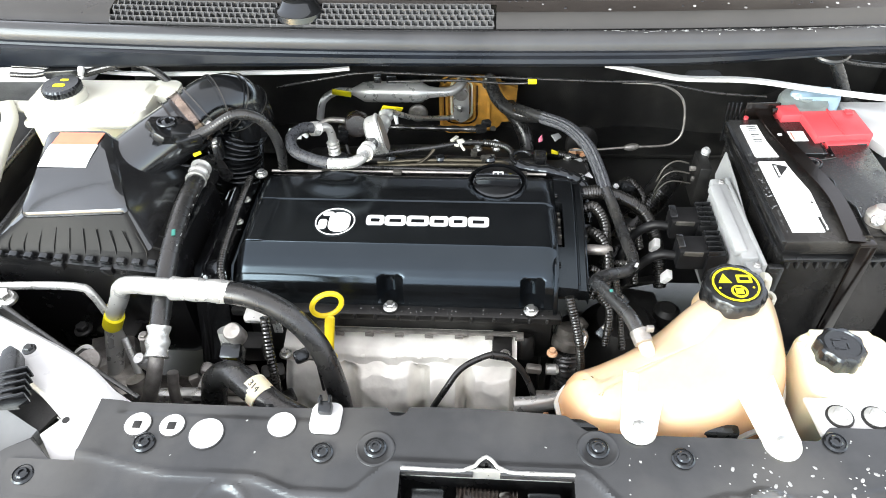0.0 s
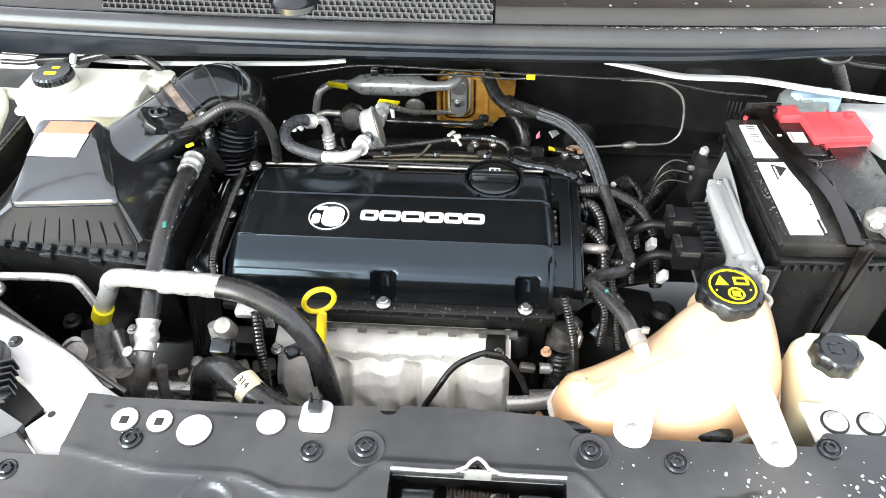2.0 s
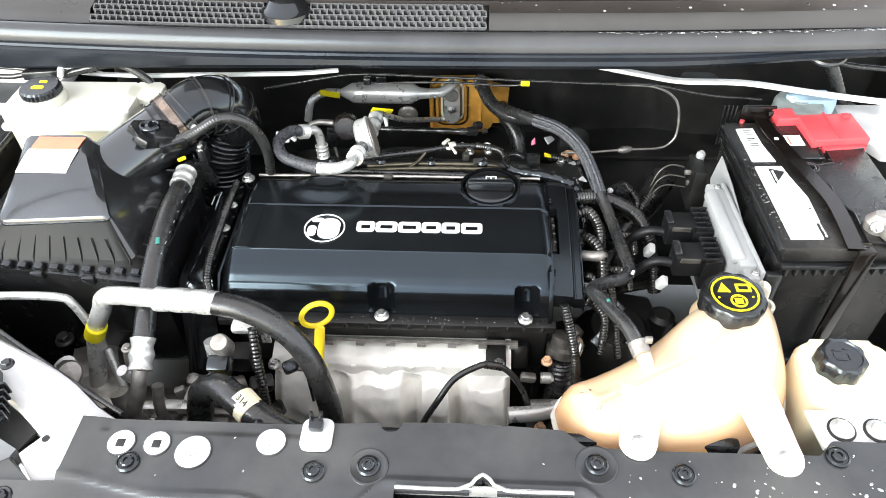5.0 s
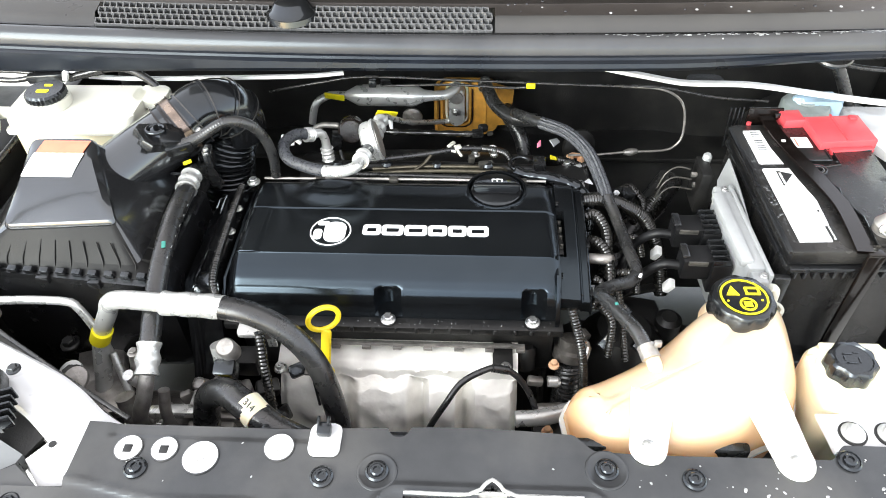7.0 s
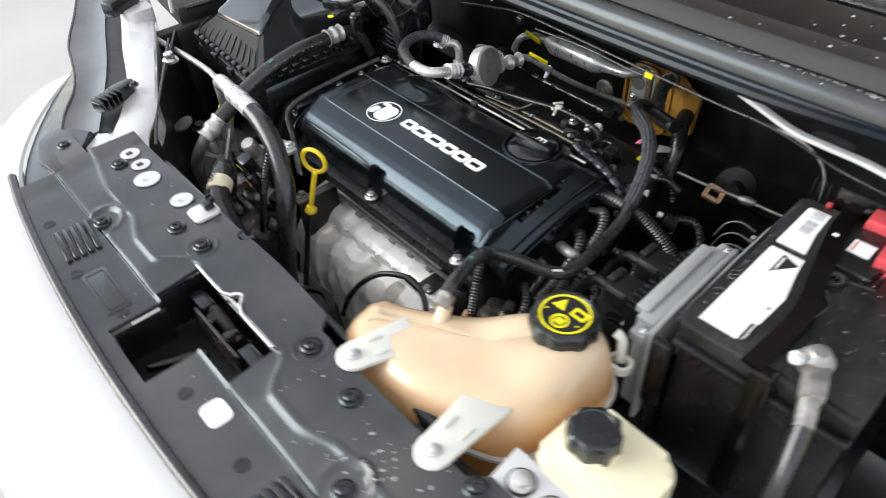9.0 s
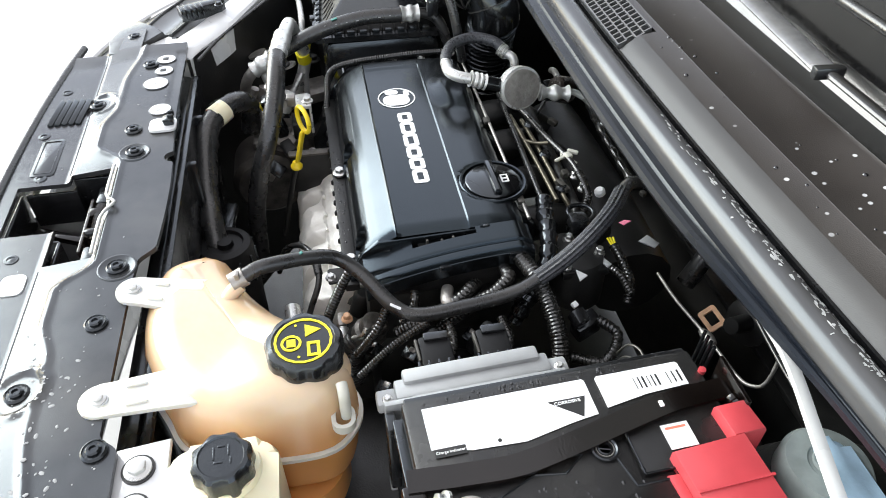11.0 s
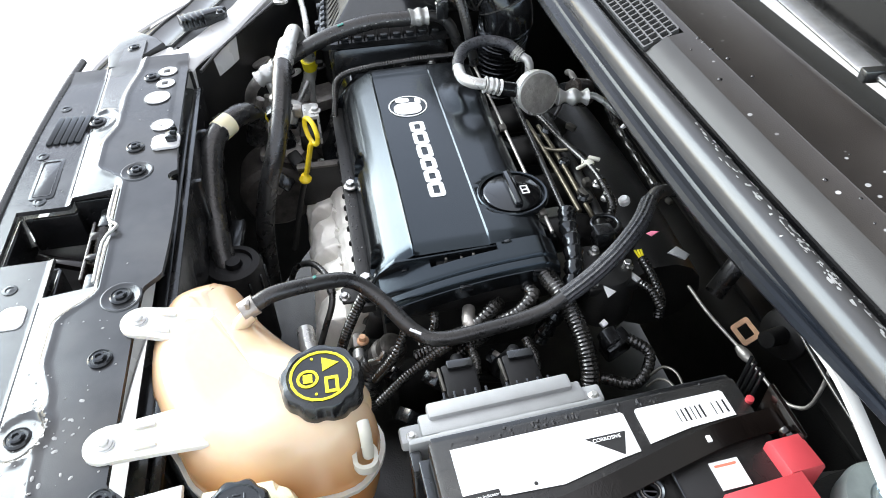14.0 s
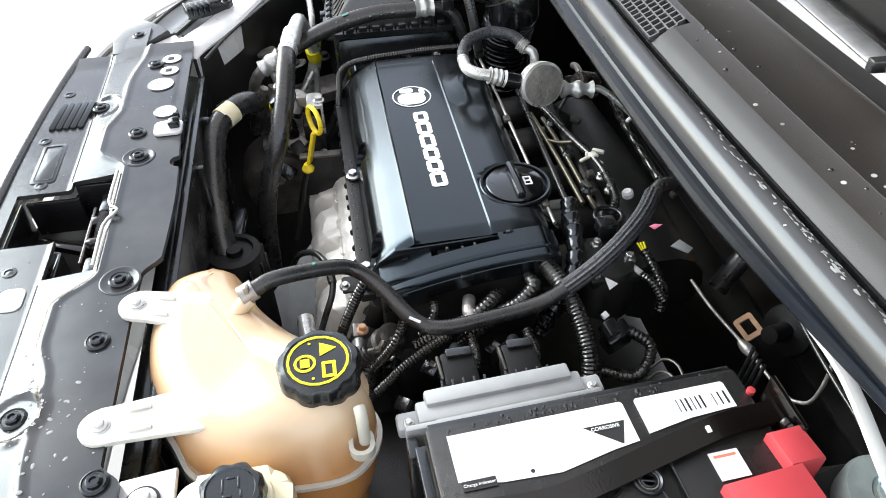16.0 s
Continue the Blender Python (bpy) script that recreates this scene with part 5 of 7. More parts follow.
part("ferrule", tube([(-0.056, 0.196, 0.906), (-0.053, 0.240, 0.902)], lambda s: 0.0105 + 0.0025 * math.cos(s * 12), n=20, step=0.002), ALU, lo)
part("pipe", tube([(-0.056, 0.24, 0.903), (-0.049, 0.262, 0.896), (-0.02, 0.335, 0.836), (0.030, 0.425, 0.776), (0.052, 0.437, 0.772), (0.060, 0.438, 0.785), (0.060, 0.440, 0.80)], 0.0048), ALU, lo)
part("tag", box((-0.049, 0.284, 0.887), (0.036, 0.003, 0.013), 0.0005, (30, 18, 20)), YELLOW_PAPER, lo, "yellow paper tag")

rec = thing("refrigerant_muffler", (-0.05, 0.405, 0.8), "polished aluminium muffler pipe with a yellow tag", "muffler")
part("body", lathe([(0.007, -0.022), (0.009, -0.018), (0.0185, 0.0), (0.0195, 0.01), (0.0195, 0.10), (0.0185, 0.108), (0.011, 0.122), (0.009, 0.14)], (-0.118, 0.405, 0.846), (0, 90, 0), 28), ALU, rec)
part("pipe", tube([(-0.14, 0.405, 0.846), (-0.17, 0.400, 0.848), (-0.195, 0.39, 0.835), (-0.205, 0.38, 0.80)], 0.007), ALU, rec)
part("pipe", tube([(0.02, 0.405, 0.846), (0.045, 0.408, 0.847), (0.062, 0.425, 0.850), (0.062, 0.44, 0.845)], 0.009), ALU, rec)
part("tag", box((-0.158, 0.388, 0.853), (0.036, 0.002, 0.015), 0.0005, (20, 10, 0)), YELLOW_PAPER, rec, "yellow paper tag")
part("bracket", box((-0.065, 0.41, 0.87), (0.02, 0.015, 0.02), 0.002), PLASTIC, rec)
txv = thing("expansion_valve", (0.06, 0.45, 0.75), "aluminium expansion valve on an orange foam gasket", "valve")
part("gasket", prism(rounded(0.125, 0.115, 0.025, cx=0, cy=0), 0, 0.02, 0.004, pose(0.080, 0.475, 0.785, 90, 0, 0)), ORANGE, txv, "amber orange foam gasket")
part("gasket_rim", ring_frame(0.10, 0.115, 0.02, 0.006, 0, 0.005, pose(0.068, 0.455, 0.782, 90, 0, 0)), ORANGE, txv)
part("gasket_rim", ring_frame(0.058, 0.098, 0.018, 0.004, 0, 0.006, pose(0.060, 0.454, 0.800, 90, 0, 0)), ORANGE, txv)
part("gasket_line", ring_frame(0.066, 0.106, 0.02, 0.002, 0, 0.004, pose(0.060, 0.4545, 0.799, 90, 0, 0)), BRONZE, txv)
part("block", prism(rounded(0.030, 0.080, 0.013), 0, 0.022, 0.003, pose(0.062, 0.452, 0.803, 90, 0, 0)), ALU, txv)
part("block_rim", ring_frame(0.044, 0.094, 0.02, 0.004, 0, 0.006, pose(0.062, 0.4535, 0.803, 90, 0, 0)), CREAM, txv)
part("seat", lathe([(0.013, 0), (0.0125, 0.004), (0.009, 0.005), (0, 0.005)], (0.062, 0.431, 0.826), (90, 0, 0), 24), CAST, txv)
part("bolt", bolt((0.060, 0.421, 0.800), 0.006, 0.006, (90, 0, 0)), STEEL, txv)
part("gasket_wing", prism([(0.11, 0.745), (0.165, 0.75), (0.170, 0.825), (0.11, 0.842)], 0, 0.014, 0.003, Matrix(((1, 0, 0, 0), (0, 0, 1, 0.456), (0, 1, 0, 0), (0, 0, 0, 1)))), ORANGE, txv)
part("grommet", lathe([(0.0195, 0), (0.0195, 0.004), (0.017, 0.006), (0.006, 0.007), (0.005, 0.011), (0, 0.011)], (-0.025, 0.455, 0.768), (90, 0, 0), 28), CAST, txv)

# ---- heater and vent hoses ----
hh = thing("heater_hose", (0.13, 0.4, 0.7), "black rubber heater hose with a spring clamp", "hose")
part("hose", tube([(0.115, 0.455, 0.845), (0.12, 0.42, 0.85), (0.135, 0.385, 0.84), (0.165, 0.345, 0.84), (0.205, 0.33, 0.845)], 0.0120), RUBBER, hh)
part("clamp", tube([(0.115, 0.445, 0.846), (0.116, 0.435, 0.847)], 0.0138), STEEL, hh)
part("lower_hose", tube([(0.155, 0.45, 0.79), (0.165, 0.42, 0.785), (0.185, 0.39, 0.765), (0.195, 0.36, 0.72)], 0.014), RUBBER, hh)
vh = thing("vent_hose", (0.28, 0.0, 0.85), "black rubber vent hose to the coolant tank", "hose")
part("hose", tube([(0.291, -0.228, 0.929), (0.282, -0.205, 0.932), (0.262, -0.155, 0.918), (0.256, -0.128, 0.905), (0.273, -0.102, 0.889), (0.306, -0.075, 0.872), (0.318, -0.050, 0.865), (0.313, 0.0, 0.862), (0.302, 0.070, 0.865), (0.285, 0.120, 0.883)], 0.0082, n=20), RUBBER, vh)
part("sleeve", tube([(0.294, 0.095, 0.872), (0.284, 0.128, 0.888), (0.268, 0.162, 0.905), (0.24, 0.196, 0.914), (0.202, 0.225, 0.912)], 0.0094, n=48, flutes=(12, 0.0006)), BRAID, vh, "grey braided sleeve")
part("hose", tube([(0.205, 0.223, 0.912), (0.18, 0.25, 0.905), (0.165, 0.30, 0.88), (0.20, 0.34, 0.84)], 0.0084, n=20), RUBBER, vh)
part("print", tube([(0.3145, -0.079, 0.8835), (0.3190, -0.068, 0.879)], 0.002, flat=0.3), PAPER, vh)
part("clamp", tube([(0.2955, -0.240, 0.9255), (0.291, -0.226, 0.930)], 0.0105, n=20), CAST, vh, "gold zinc spring clamp")
part("clamp_ear", box((0.301, -0.232, 0.941), (0.008, 0.005, 0.008), 0.001), CAST, vh)
part("paint_mark", box((0.268, -0.170, 0.9300), (0.004, 0.010, 0.0012), 0.0004, (20, 0, 20)), TEAL, vh)

rad = thing("radiator_hose", (-0.1, -0.29, 0.7), "thick black radiator hose with a tan band", "hose")
part("hose", tube([(-0.225, -0.252, 0.785), (-0.213, -0.244, 0.832), (-0.180, -0.258, 0.864), (-0.143, -0.284, 0.868), (-0.105, -0.303, 0.855), (-0.03, -0.308, 0.81), (0.04, -0.30, 0.78), (0.08, -0.29, 0.72)], 0.0165, n=22), RUBBER, rad)
bandp = part("band", tube([(-0.151, -0.276, 0.869), (-0.133, -0.292, 0.866)], 0.0174, n=22), CREAM, rad, "tan tape band")
part("neck", lathe([(0.03, 0), (0.028, 0.05), (0.02, 0.06)], (0.075, -0.295, 0.70)), PLASTIC, rad)

# ---- coolant tank ----
ct = thing("coolant_tank", (0.35, -0.23, 0.8), "yellowed translucent coolant expansion tank with orange coolant", "coolant tank")
TANK_LINE = spline([(x, y, 0) for x, y in ((0.203, -0.279), (0.209, -0.310), (0.228, -0.333), (0.280, -0.342), (0.335, -0.339), (0.375, -0.326), (0.404, -0.311), (0.434, -0.296), (0.452, -0.272),
                                           (0.463, -0.235), (0.465, -0.168), (0.448, -0.140), (0.420, -0.129), (0.392, -0.138), (0.350, -0.172), (0.290, -0.220), (0.245, -0.244), (0.216, -0.256), (0.203, -0.279))], 0.008)
TC = Vector((0.34, -0.245, 0))


def tank_wall(rings):
    """Loft of the outline, drawn in by each ring's amount at its height; the top rises to the filler neck."""
    bm = bmesh.new()
    rows = []
    pts = TANK_LINE[:-1]
    n = len(pts)
    for inset, z, rise in rings:
        row = []
        for i, q in enumerate(pts):
            t = (pts[(i + 1) % n] - pts[i - 1]).normalized()
            nrm = Vector((-t.y, t.x, 0))
            p = q + nrm * inset
            hill = rise * (0.016 * smooth(0.10, 0.03, math.hypot(p.x - 0.405, p.y + 0.175)) - 0.010 * smooth(0.32, 0.21, p.x))
            row.append(bm.verts.new((p.x, p.y, z + hill)))
        rows.append(row)
    for a, b in zip(rows, rows[1:]):
        for k in range(n):
            j = (k + 1) % n
            bm.faces.new((a[k], a[j], b[j], b[k]))
    mid = bm.verts.new((0.36, -0.235, rings[-1][1] + 0.002))
    for k in range(n):
        bm.faces.new((rows[-1][k], rows[-1][(k + 1) % n], mid))
    bm.faces.new(rows[0][::-1])
    return bm


up = [(0.020, 0.790, 0), (0.008, 0.796, 0), (0.004, 0.815, 0), (0.001, 0.850, 0), (0.0, 0.862, 0), (0.0, 0.872, 0.2), (0.002, 0.886, 0.5), (0.006, 0.900, 0.8), (0.013, 0.911, 1), (0.022, 0.918, 1), (0.032, 0.921, 1), (0.042, 0.922, 1)]
part("tank", tank_wall(up), TANK, ct)
seam = grid(list(range(len(TANK_LINE))), [0, 1, 2, 3], lambda i, v: TANK_LINE[int(i)] + (TANK_LINE[int(i)] - TC).normalized() * (0, 0.005, 0.005, 0)[v] + Vector((0, 0, (0.863, 0.863, 0.858, 0.858)[v])))
part("seam", seam, FROST, ct)
part("neck", lathe([(0.040, 0), (0.036, 0.012), (0.033, 0.022), (0.031, 0.03)], (0.404, -0.172, 0.905), n=32), TANK, ct)
tc = part("cap", lathe([(0.0345, 0), (0.0365, 0.003), (0.0365, 0.022), (0.034, 0.026), (0.029, 0.027), (0.028, 0.026), (0, 0.026)], (0.404, -0.172, 0.926), n=96,
                       wave=lambda a, i: 1 - 0.055 * (0.5 + 0.5 * math.cos(a * 9)) ** 2 * (i < 4)), PLASTIC, ct, "scalloped black pressure cap")
zc = 0.9523
Mc = pose(0.404, -0.172, zc)
part("warning_ring", ring_frame(0.0535, 0.0535, 0.0267, 0.0024, 0, 0.0006, Mc), YELLOW_PAPER, tc, "yellow warning ring")
part("warning_sign", prism([(-0.019, 0.002), (-0.004, 0.002), (-0.0115, 0.0165)], 0, 0.0006, 0, Mc), YELLOW_PAPER, tc)
part("warning_sign", ring_frame(0.017, 0.012, 0.001, 0.003, 0, 0.0006, Mc @ pose(0.011, 0.009, 0)), YELLOW_PAPER, tc)
part("warning_sign", ring_frame(0.019, 0.019, 0.0094, 0.0025, 0, 0.0006, Mc @ pose(0.002, -0.011, 0)), YELLOW_PAPER, tc)
part("warning_sign", box((0.406, -0.183, zc + 0.0004), (0.009, 0.008, 0.0006), 0), YELLOW_PAPER, tc)
part("warning_dot", lathe([(0.0013, 0), (0.0013, 0.0006)], (0.404 - 0.019, -0.1785, zc), n=10), YELLOW_PAPER, tc)
part("warning_dot", lathe([(0.0013, 0), (0.0013, 0.0006)], (0.404 + 0.019, -0.1765, zc), n=10), YELLOW_PAPER, tc)
def tab_outline(length, flare):
    """A rounded tab that widens towards the tank."""
    end = [(0.0185 * math.cos(a), 0.0185 * math.sin(a)) for a in (math.pi + math.pi * k / 10 for k in range(11))]
    return end + [(0.0185, 0.010), (0.0185 + flare * 0.4, length * 0.55), (0.0185 + flare, length), (-0.0185 - flare, length), (-0.0185 - flare * 0.4, length * 0.55), (-0.0185, 0.010)]


for cx, cy, ang, ln in ((0.276, -0.346, -14, 0.070), (0.415, -0.358, 6, 0.084)):
    m = pose(cx, cy, 0.9165, -3, 0, ang)
    tb = part("mounting_tab", prism(tab_outline(ln, 0.0055), 0, 0.005, 0.0015, m), FROST, ct, "frosted white mounting tab")
    for sx in (-0.010, 0.011):
        rib = box((sx, ln * 0.38, 0.005), (0.0035, ln * 0.22, 0.005), 0.001)
        bmesh.ops.transform(rib, matrix=m, verts=rib.verts)
        part("tab_rib", rib, FROST, tb)
    part("washer", lathe([(0.0085, 0), (0.0085, 0.0008), (0.006, 0.001)], (cx, cy, 0.9212), n=18), FROST, tb)
    part("bolt", bolt((cx, cy, 0.9218), 0.0055, 0.005), ALU, ct)
part("nipple", tube([(0.304, -0.256, 0.905), (0.299, -0.246, 0.920), (0.294, -0.236, 0.927)], 0.0085), TANK, ct)
part("overflow_clip", tube([(0.446, -0.142, 0.936), (0.454, -0.141, 0.930), (0.456, -0.141, 0.900)], 0.0052), MILK, ct)
part("overflow_clip", ring_frame(0.026, 0.022, 0.010, 0.004, -0.005, 0.005, pose(0.458, -0.144, 0.898)), MILK, ct)
part("lower_bulge", lathe([(0.05, 0), (0.055, 0.02), (0.052, 0.05)], (0.425, -0.20, 0.74)), TANK, ct)

settle(ct, 0.002, 0.004, -0.004)

# ---- power steering reservoir ----
ps = thing("fluid_reservoir", (0.51, -0.25, 0.78), "yellowed white fluid reservoir with a ribbed black cap", "reservoir")
part("tank", prism(rounded(0.105, 0.095, 0.02, cx=0.525, cy=-0.245), 0.78, 0.907, 0.010), CREAM, ps)
part("neck", lathe([(0.03, 0), (0.028, 0.015)], (0.503, -0.240, 0.90)), CREAM, ps)
part("cap", lathe([(0.0255, 0), (0.0265, 0.003), (0.0255, 0.023), (0.023, 0.026), (0.019, 0.0265), (0.018, 0.025), (0.0, 0.025)], (0.506, -0.240, 0.909), n=80, wave=lambda a, i: 1 - 0.10 * (0.5 + 0.5 * math.cos(a * 8)) * (i < 4)), PLASTIC, ps, "lobed black cap")
part("bracket", prism([(0.465, -0.335), (0.565, -0.335), (0.57, -0.29), (0.46, -0.29)], 0.900, 0.906, 0.002), WHITE, ps)
for x in (0.488, 0.524):
    part("washer", lathe([(0.014, 0), (0.014, 0.0015), (0.011, 0.002)], (x, -0.314, 0.906), n=24), DARK, ps)
    part("bolt", bolt((x, -0.314, 0.907), 0.0095, 0.008), ALU, ps, "large bright hex bolt")

# ---- battery ----
BR = pose(0.555, 0.035, 0.0, 0, 0, 2.5)
def B(x, y, z, rz=0):
    return BR @ pose(x, y, z, 0, 0, rz)
def bbox(c, s, bevel=0.002, rz=0):
    b = box((0, 0, 0), s, bevel)
    bmesh.ops.transform(b, matrix=B(*c, rz), verts=b.verts)
    return b

bat = thing("battery", (0.555, 0.035, 0.74), "black car battery with large white labels and water drops", "battery")
part("case", bbox((0, 0, 0.835), (0.172, 0.262, 0.19), 0.006), BATT, bat)
part("lid", bbox((0, 0, 0.935), (0.178, 0.268, 0.022), 0.004), BATT, bat)
for k in range(3):
    part("side_rib", bbox((-0.0862, -0.09 + 0.085 * k, 0.83), (0.0010, 0.010, 0.15), 0.0004), MATTE, bat)
part("rim", bbox((0, -0.1325, 0.917), (0.176, 0.006, 0.008), 0.0015), PLASTIC, bat)
part("rim", bbox((-0.0875, 0, 0.917), (0.006, 0.262, 0.008), 0.0015), PLASTIC, bat)
for k in range(8):
    part("vent_slot", bbox((0.010 + 0.008 * k, -0.1362, 0.917), (0.005, 0.0016, 0.003), 0.0003), PAPER, bat)
def label_on(pts, name, m, parent, label="", up=0.0):
    return part(name, prism(pts, 0.9463 + up, 0.9469 + up, 0, BR), m, parent, label)
lb = label_on([(-0.077, -0.118), (-0.037, -0.118), (-0.030, -0.085), (-0.028, -0.04), (-0.037, 0.005), (-0.040, 0.027), (-0.075, 0.027), (-0.077, 0.025)], "label", PAPER, bat, "large white printed label")
label_on([(-0.077, 0.039), (-0.075, 0.037), (-0.044, 0.037), (-0.050, 0.075), (-0.052, 0.116), (-0.075, 0.116), (-0.077, 0.114)], "label", PAPER, bat, "white barcode label")
part("print_strip", bbox((-0.0325, -0.103, 0.9470), (0.008, 0.026, 0.0006), 0), INK, lb)
part("words", words("Charge Indicator", 0.0036, B(-0.0325, -0.103, 0.9474, 90)), PAPER, lb)
part("triangle", prism([(-0.060, 0.022), (-0.060, -0.012), (-0.040, 0.014)], 0.9469, 0.9472, 0, BR), INK, lb)
part("words", words("CORROSIVE", 0.0044, B(-0.0565, 0.005, 0.9474, 90)), PAPER, lb)
part("indicator", lathe([(0.0016, 0), (0.0016, 0.0006)], (0.524, -0.028, 0.9469), n=10), INK, bat)
for k in range(9):
    part("barcode_bar", bbox((-0.062, 0.070 + (0.0042, 0.0052)[k > 5] * k, 0.9471), (0.012, 0.0005 + 0.0005 * ((k * 7) % 3), 0.0005), 0), INK, lb)
sl = label_on([(-0.016, 0.070), (0.007, 0.070), (0.007, 0.094), (-0.016, 0.094)], "label", PAPER, bat, "small white and red label", 0.0030)
part("label_print", bbox((-0.012, 0.082, 0.9499), (0.002, 0.018, 0.0006), 0), RED_PAPER, sl)
part("raised_top", prism([(0.012, -0.128), (0.084, -0.128), (0.084, 0.060), (0.030, 0.060), (0.030, 0.030), (-0.004, 0.022), (-0.010, 0.004), (0.008, -0.02), (0.004, -0.045), (0.016, -0.075)], 0.945, 0.9500, 0.0012, BR), BATT, bat)
part("raised_top", prism([(-0.030, 0.040), (0.022, 0.040), (0.022, 0.066), (0.084, 0.066), (0.084, 0.128), (-0.034, 0.128)], 0.945, 0.9490, 0.0012, BR), BATT, bat)
part("vent_plug", lathe([(0.0115, 0), (0.0115, 0.0025), (0.010, 0.003), (0.0085, 0.002), (0.0085, 0.0004), (0.0065, 0.0004), (0.0062, 0.0026), (0.005, 0.003), (0.0042, 0.0006), (0, 0.0006)], (0.549, 0.052, 0.9496), n=28), PLASTIC, bat)
part("vent_ring", lathe([(0.0078, 0), (0.0075, 0.0016), (0.0068, 0.0016), (0.0066, 0.0)], (0.549, 0.052, 0.9502), n=28), CAST, bat)
part("red_tip", lathe([(0.0035, 0), (0.0035, 0.004), (0, 0.005)], (0.487, 0.166, 0.945), n=12), RED, bat)
part("lid_step", bbox((-0.088, 0.0, 0.941), (0.010, 0.262, 0.006), 0.0015), PLASTIC, bat)
part("front_lip", bbox((0, -0.137, 0.920), (0.176, 0.010, 0.006), 0.0015), PLASTIC, bat)
for k in range(14):
    part("lip_rib", bbox((-0.080 + 0.012 * k, -0.138, 0.912), (0.004, 0.008, 0.012), 0.001), PLASTIC, bat)

for line in ([(0.012, -0.128), (0.016, -0.075), (0.004, -0.045), (0.008, -0.02), (-0.010, 0.004), (-0.004, 0.022), (0.030, 0.030), (0.030, 0.060), (0.084, 0.060)], [(-0.030, 0.040), (0.022, 0.040), (0.022, 0.066), (0.084, 0.066)]):
    for p, q in zip(line, line[1:]):
        part("ridge", tube([B(*p, 0.9498).translation, B(*q, 0.9498).translation], 0.0011, n=8), GLOSS_BLACK, bat)

# drops of rain water on the battery
for k in range(150):
    r = random.uniform(0.0006, 0.0026) * random.uniform(0.6, 1)
    x, y = random.uniform(0.015, 0.082), random.uniform(-0.09, 0.05)
    p = B(x, y, 0.9496).translation
    if k % 3 == 0:
        p = B(random.uniform(-0.0875, -0.0795), random.uniform(-0.12, 0.12), 0.9461).translation
    part("water_drop", lathe([(r, 0), (r * 0.8, r * 0.3), (r * 0.4, r * 0.45), (0, r * 0.5)], p, n=8), DROP, bat)

def strap(path, half, h):
    """A flat steel strap with sharp edges, half wide to each side and h thick."""
    c = spline(path, 0.01)
    return grid(list(range(len(c))), [0, 1, 2, 3, 4], lambda i, v: c[int(i)] + (c[min(int(i) + 1, len(c) - 1)] - c[max(int(i) - 1, 0)]).cross(Vector((0, 0, 1))).normalized() * half * (-1, 1, 1, -1, -1)[v]
                + Vector((0, 0, (0, 0, h, h, 0)[v])))


hd = thing("battery_clamp", (0.55, 0.03, 0.94), "black steel hold-down bar across the battery", "battery clamp")
part("bar", strap([(0.551, -0.108, 0.950), (0.553, -0.06, 0.951), (0.552, -0.018, 0.951), (0.541, 0.03, 0.951), (0.525, 0.09, 0.951), (0.516, 0.13, 0.951), (0.512, 0.175, 0.951)], 0.0098, 0.004), BAR, hd)
part("hook", bbox((0.003, -0.146, 0.85), (0.022, 0.005, 0.20), 0.002), BAR, hd)
part("bend", bbox((0.003, -0.139, 0.950), (0.021, 0.018, 0.005), 0.002), BAR, hd)
part("nut", bolt((0.524, 0.174, 0.955), 0.005, 0.012, (0, 80, 0)), BAR, hd)
part("end_plate", box((0.512, 0.180, 0.935), (0.050, 0.004, 0.060), 0.001), BAR, hd)
part("clip", box((0.519, 0.112, 0.9555), (0.006, 0.004, 0.002), 0.0008), PAPER, hd)

pos = thing("terminal_cover", (0.61, 0.15, 0.94), "bright red plastic cover over the positive terminal", "terminal cover")
part("cover", prism([(0.566, 0.100), (0.645, 0.108), (0.640, 0.170), (0.560, 0.164)], 0.938, 0.962, 0.003), RED, pos)
part("cover_step", prism([(0.532, 0.152), (0.562, 0.155), (0.560, 0.184), (0.530, 0.180)], 0.930, 0.962, 0.004), RED, pos)
part("cover_lip", prism([(0.580, 0.092), (0.640, 0.099), (0.640, 0.108), (0.580, 0.102)], 0.934, 0.952, 0.002), RED, pos)
part("cover_line", prism([(0.602, 0.104), (0.604, 0.104), (0.600, 0.168), (0.598, 0.168)], 0.9615, 0.9635, 0), RED, pos)
part("cover_lug", box((0.628, 0.160, 0.963), (0.010, 0.010, 0.004), 0.001), RED, pos)
neg = thing("negative_terminal", (0.588, -0.065, 0.94), "cast lead clamp on the negative battery post", "battery terminal")
part("clamp", lathe([(0.015, 0), (0.016, 0.012), (0.012, 0.018), (0.008, 0.024), (0, 0.025)], (0.590, -0.066, 0.949), n=24), CAST, neg)
part("clamp_arm", box((0.600, -0.088, 0.958), (0.022, 0.045, 0.014), 0.004, (0, 0, 20)), CAST, neg)
part("clamp_bolt", bolt((0.578, -0.082, 0.966), 0.006, 0.010, (60, 0, 0)), STEEL, neg)
part("lug", tube([(0.604, -0.10, 0.956), (0.616, -0.13, 0.945)], 0.009), CAST, neg)
part("cable", tube([(0.614, -0.125, 0.947), (0.624, -0.16, 0.91), (0.628, -0.18, 0.84), (0.618, -0.19, 0.74)], 0.009), RUBBER, neg)
part("yellow_tag", box((0.70, -0.09, 0.92), (0.004, 0.05, 0.03), 0.001, (0, 20, 0)), YELLOW_PAPER, neg, "yellow cable tag")

for ob in (bat, hd, pos, neg):
    settle(ob, 0.014, 0.013, -0.002)

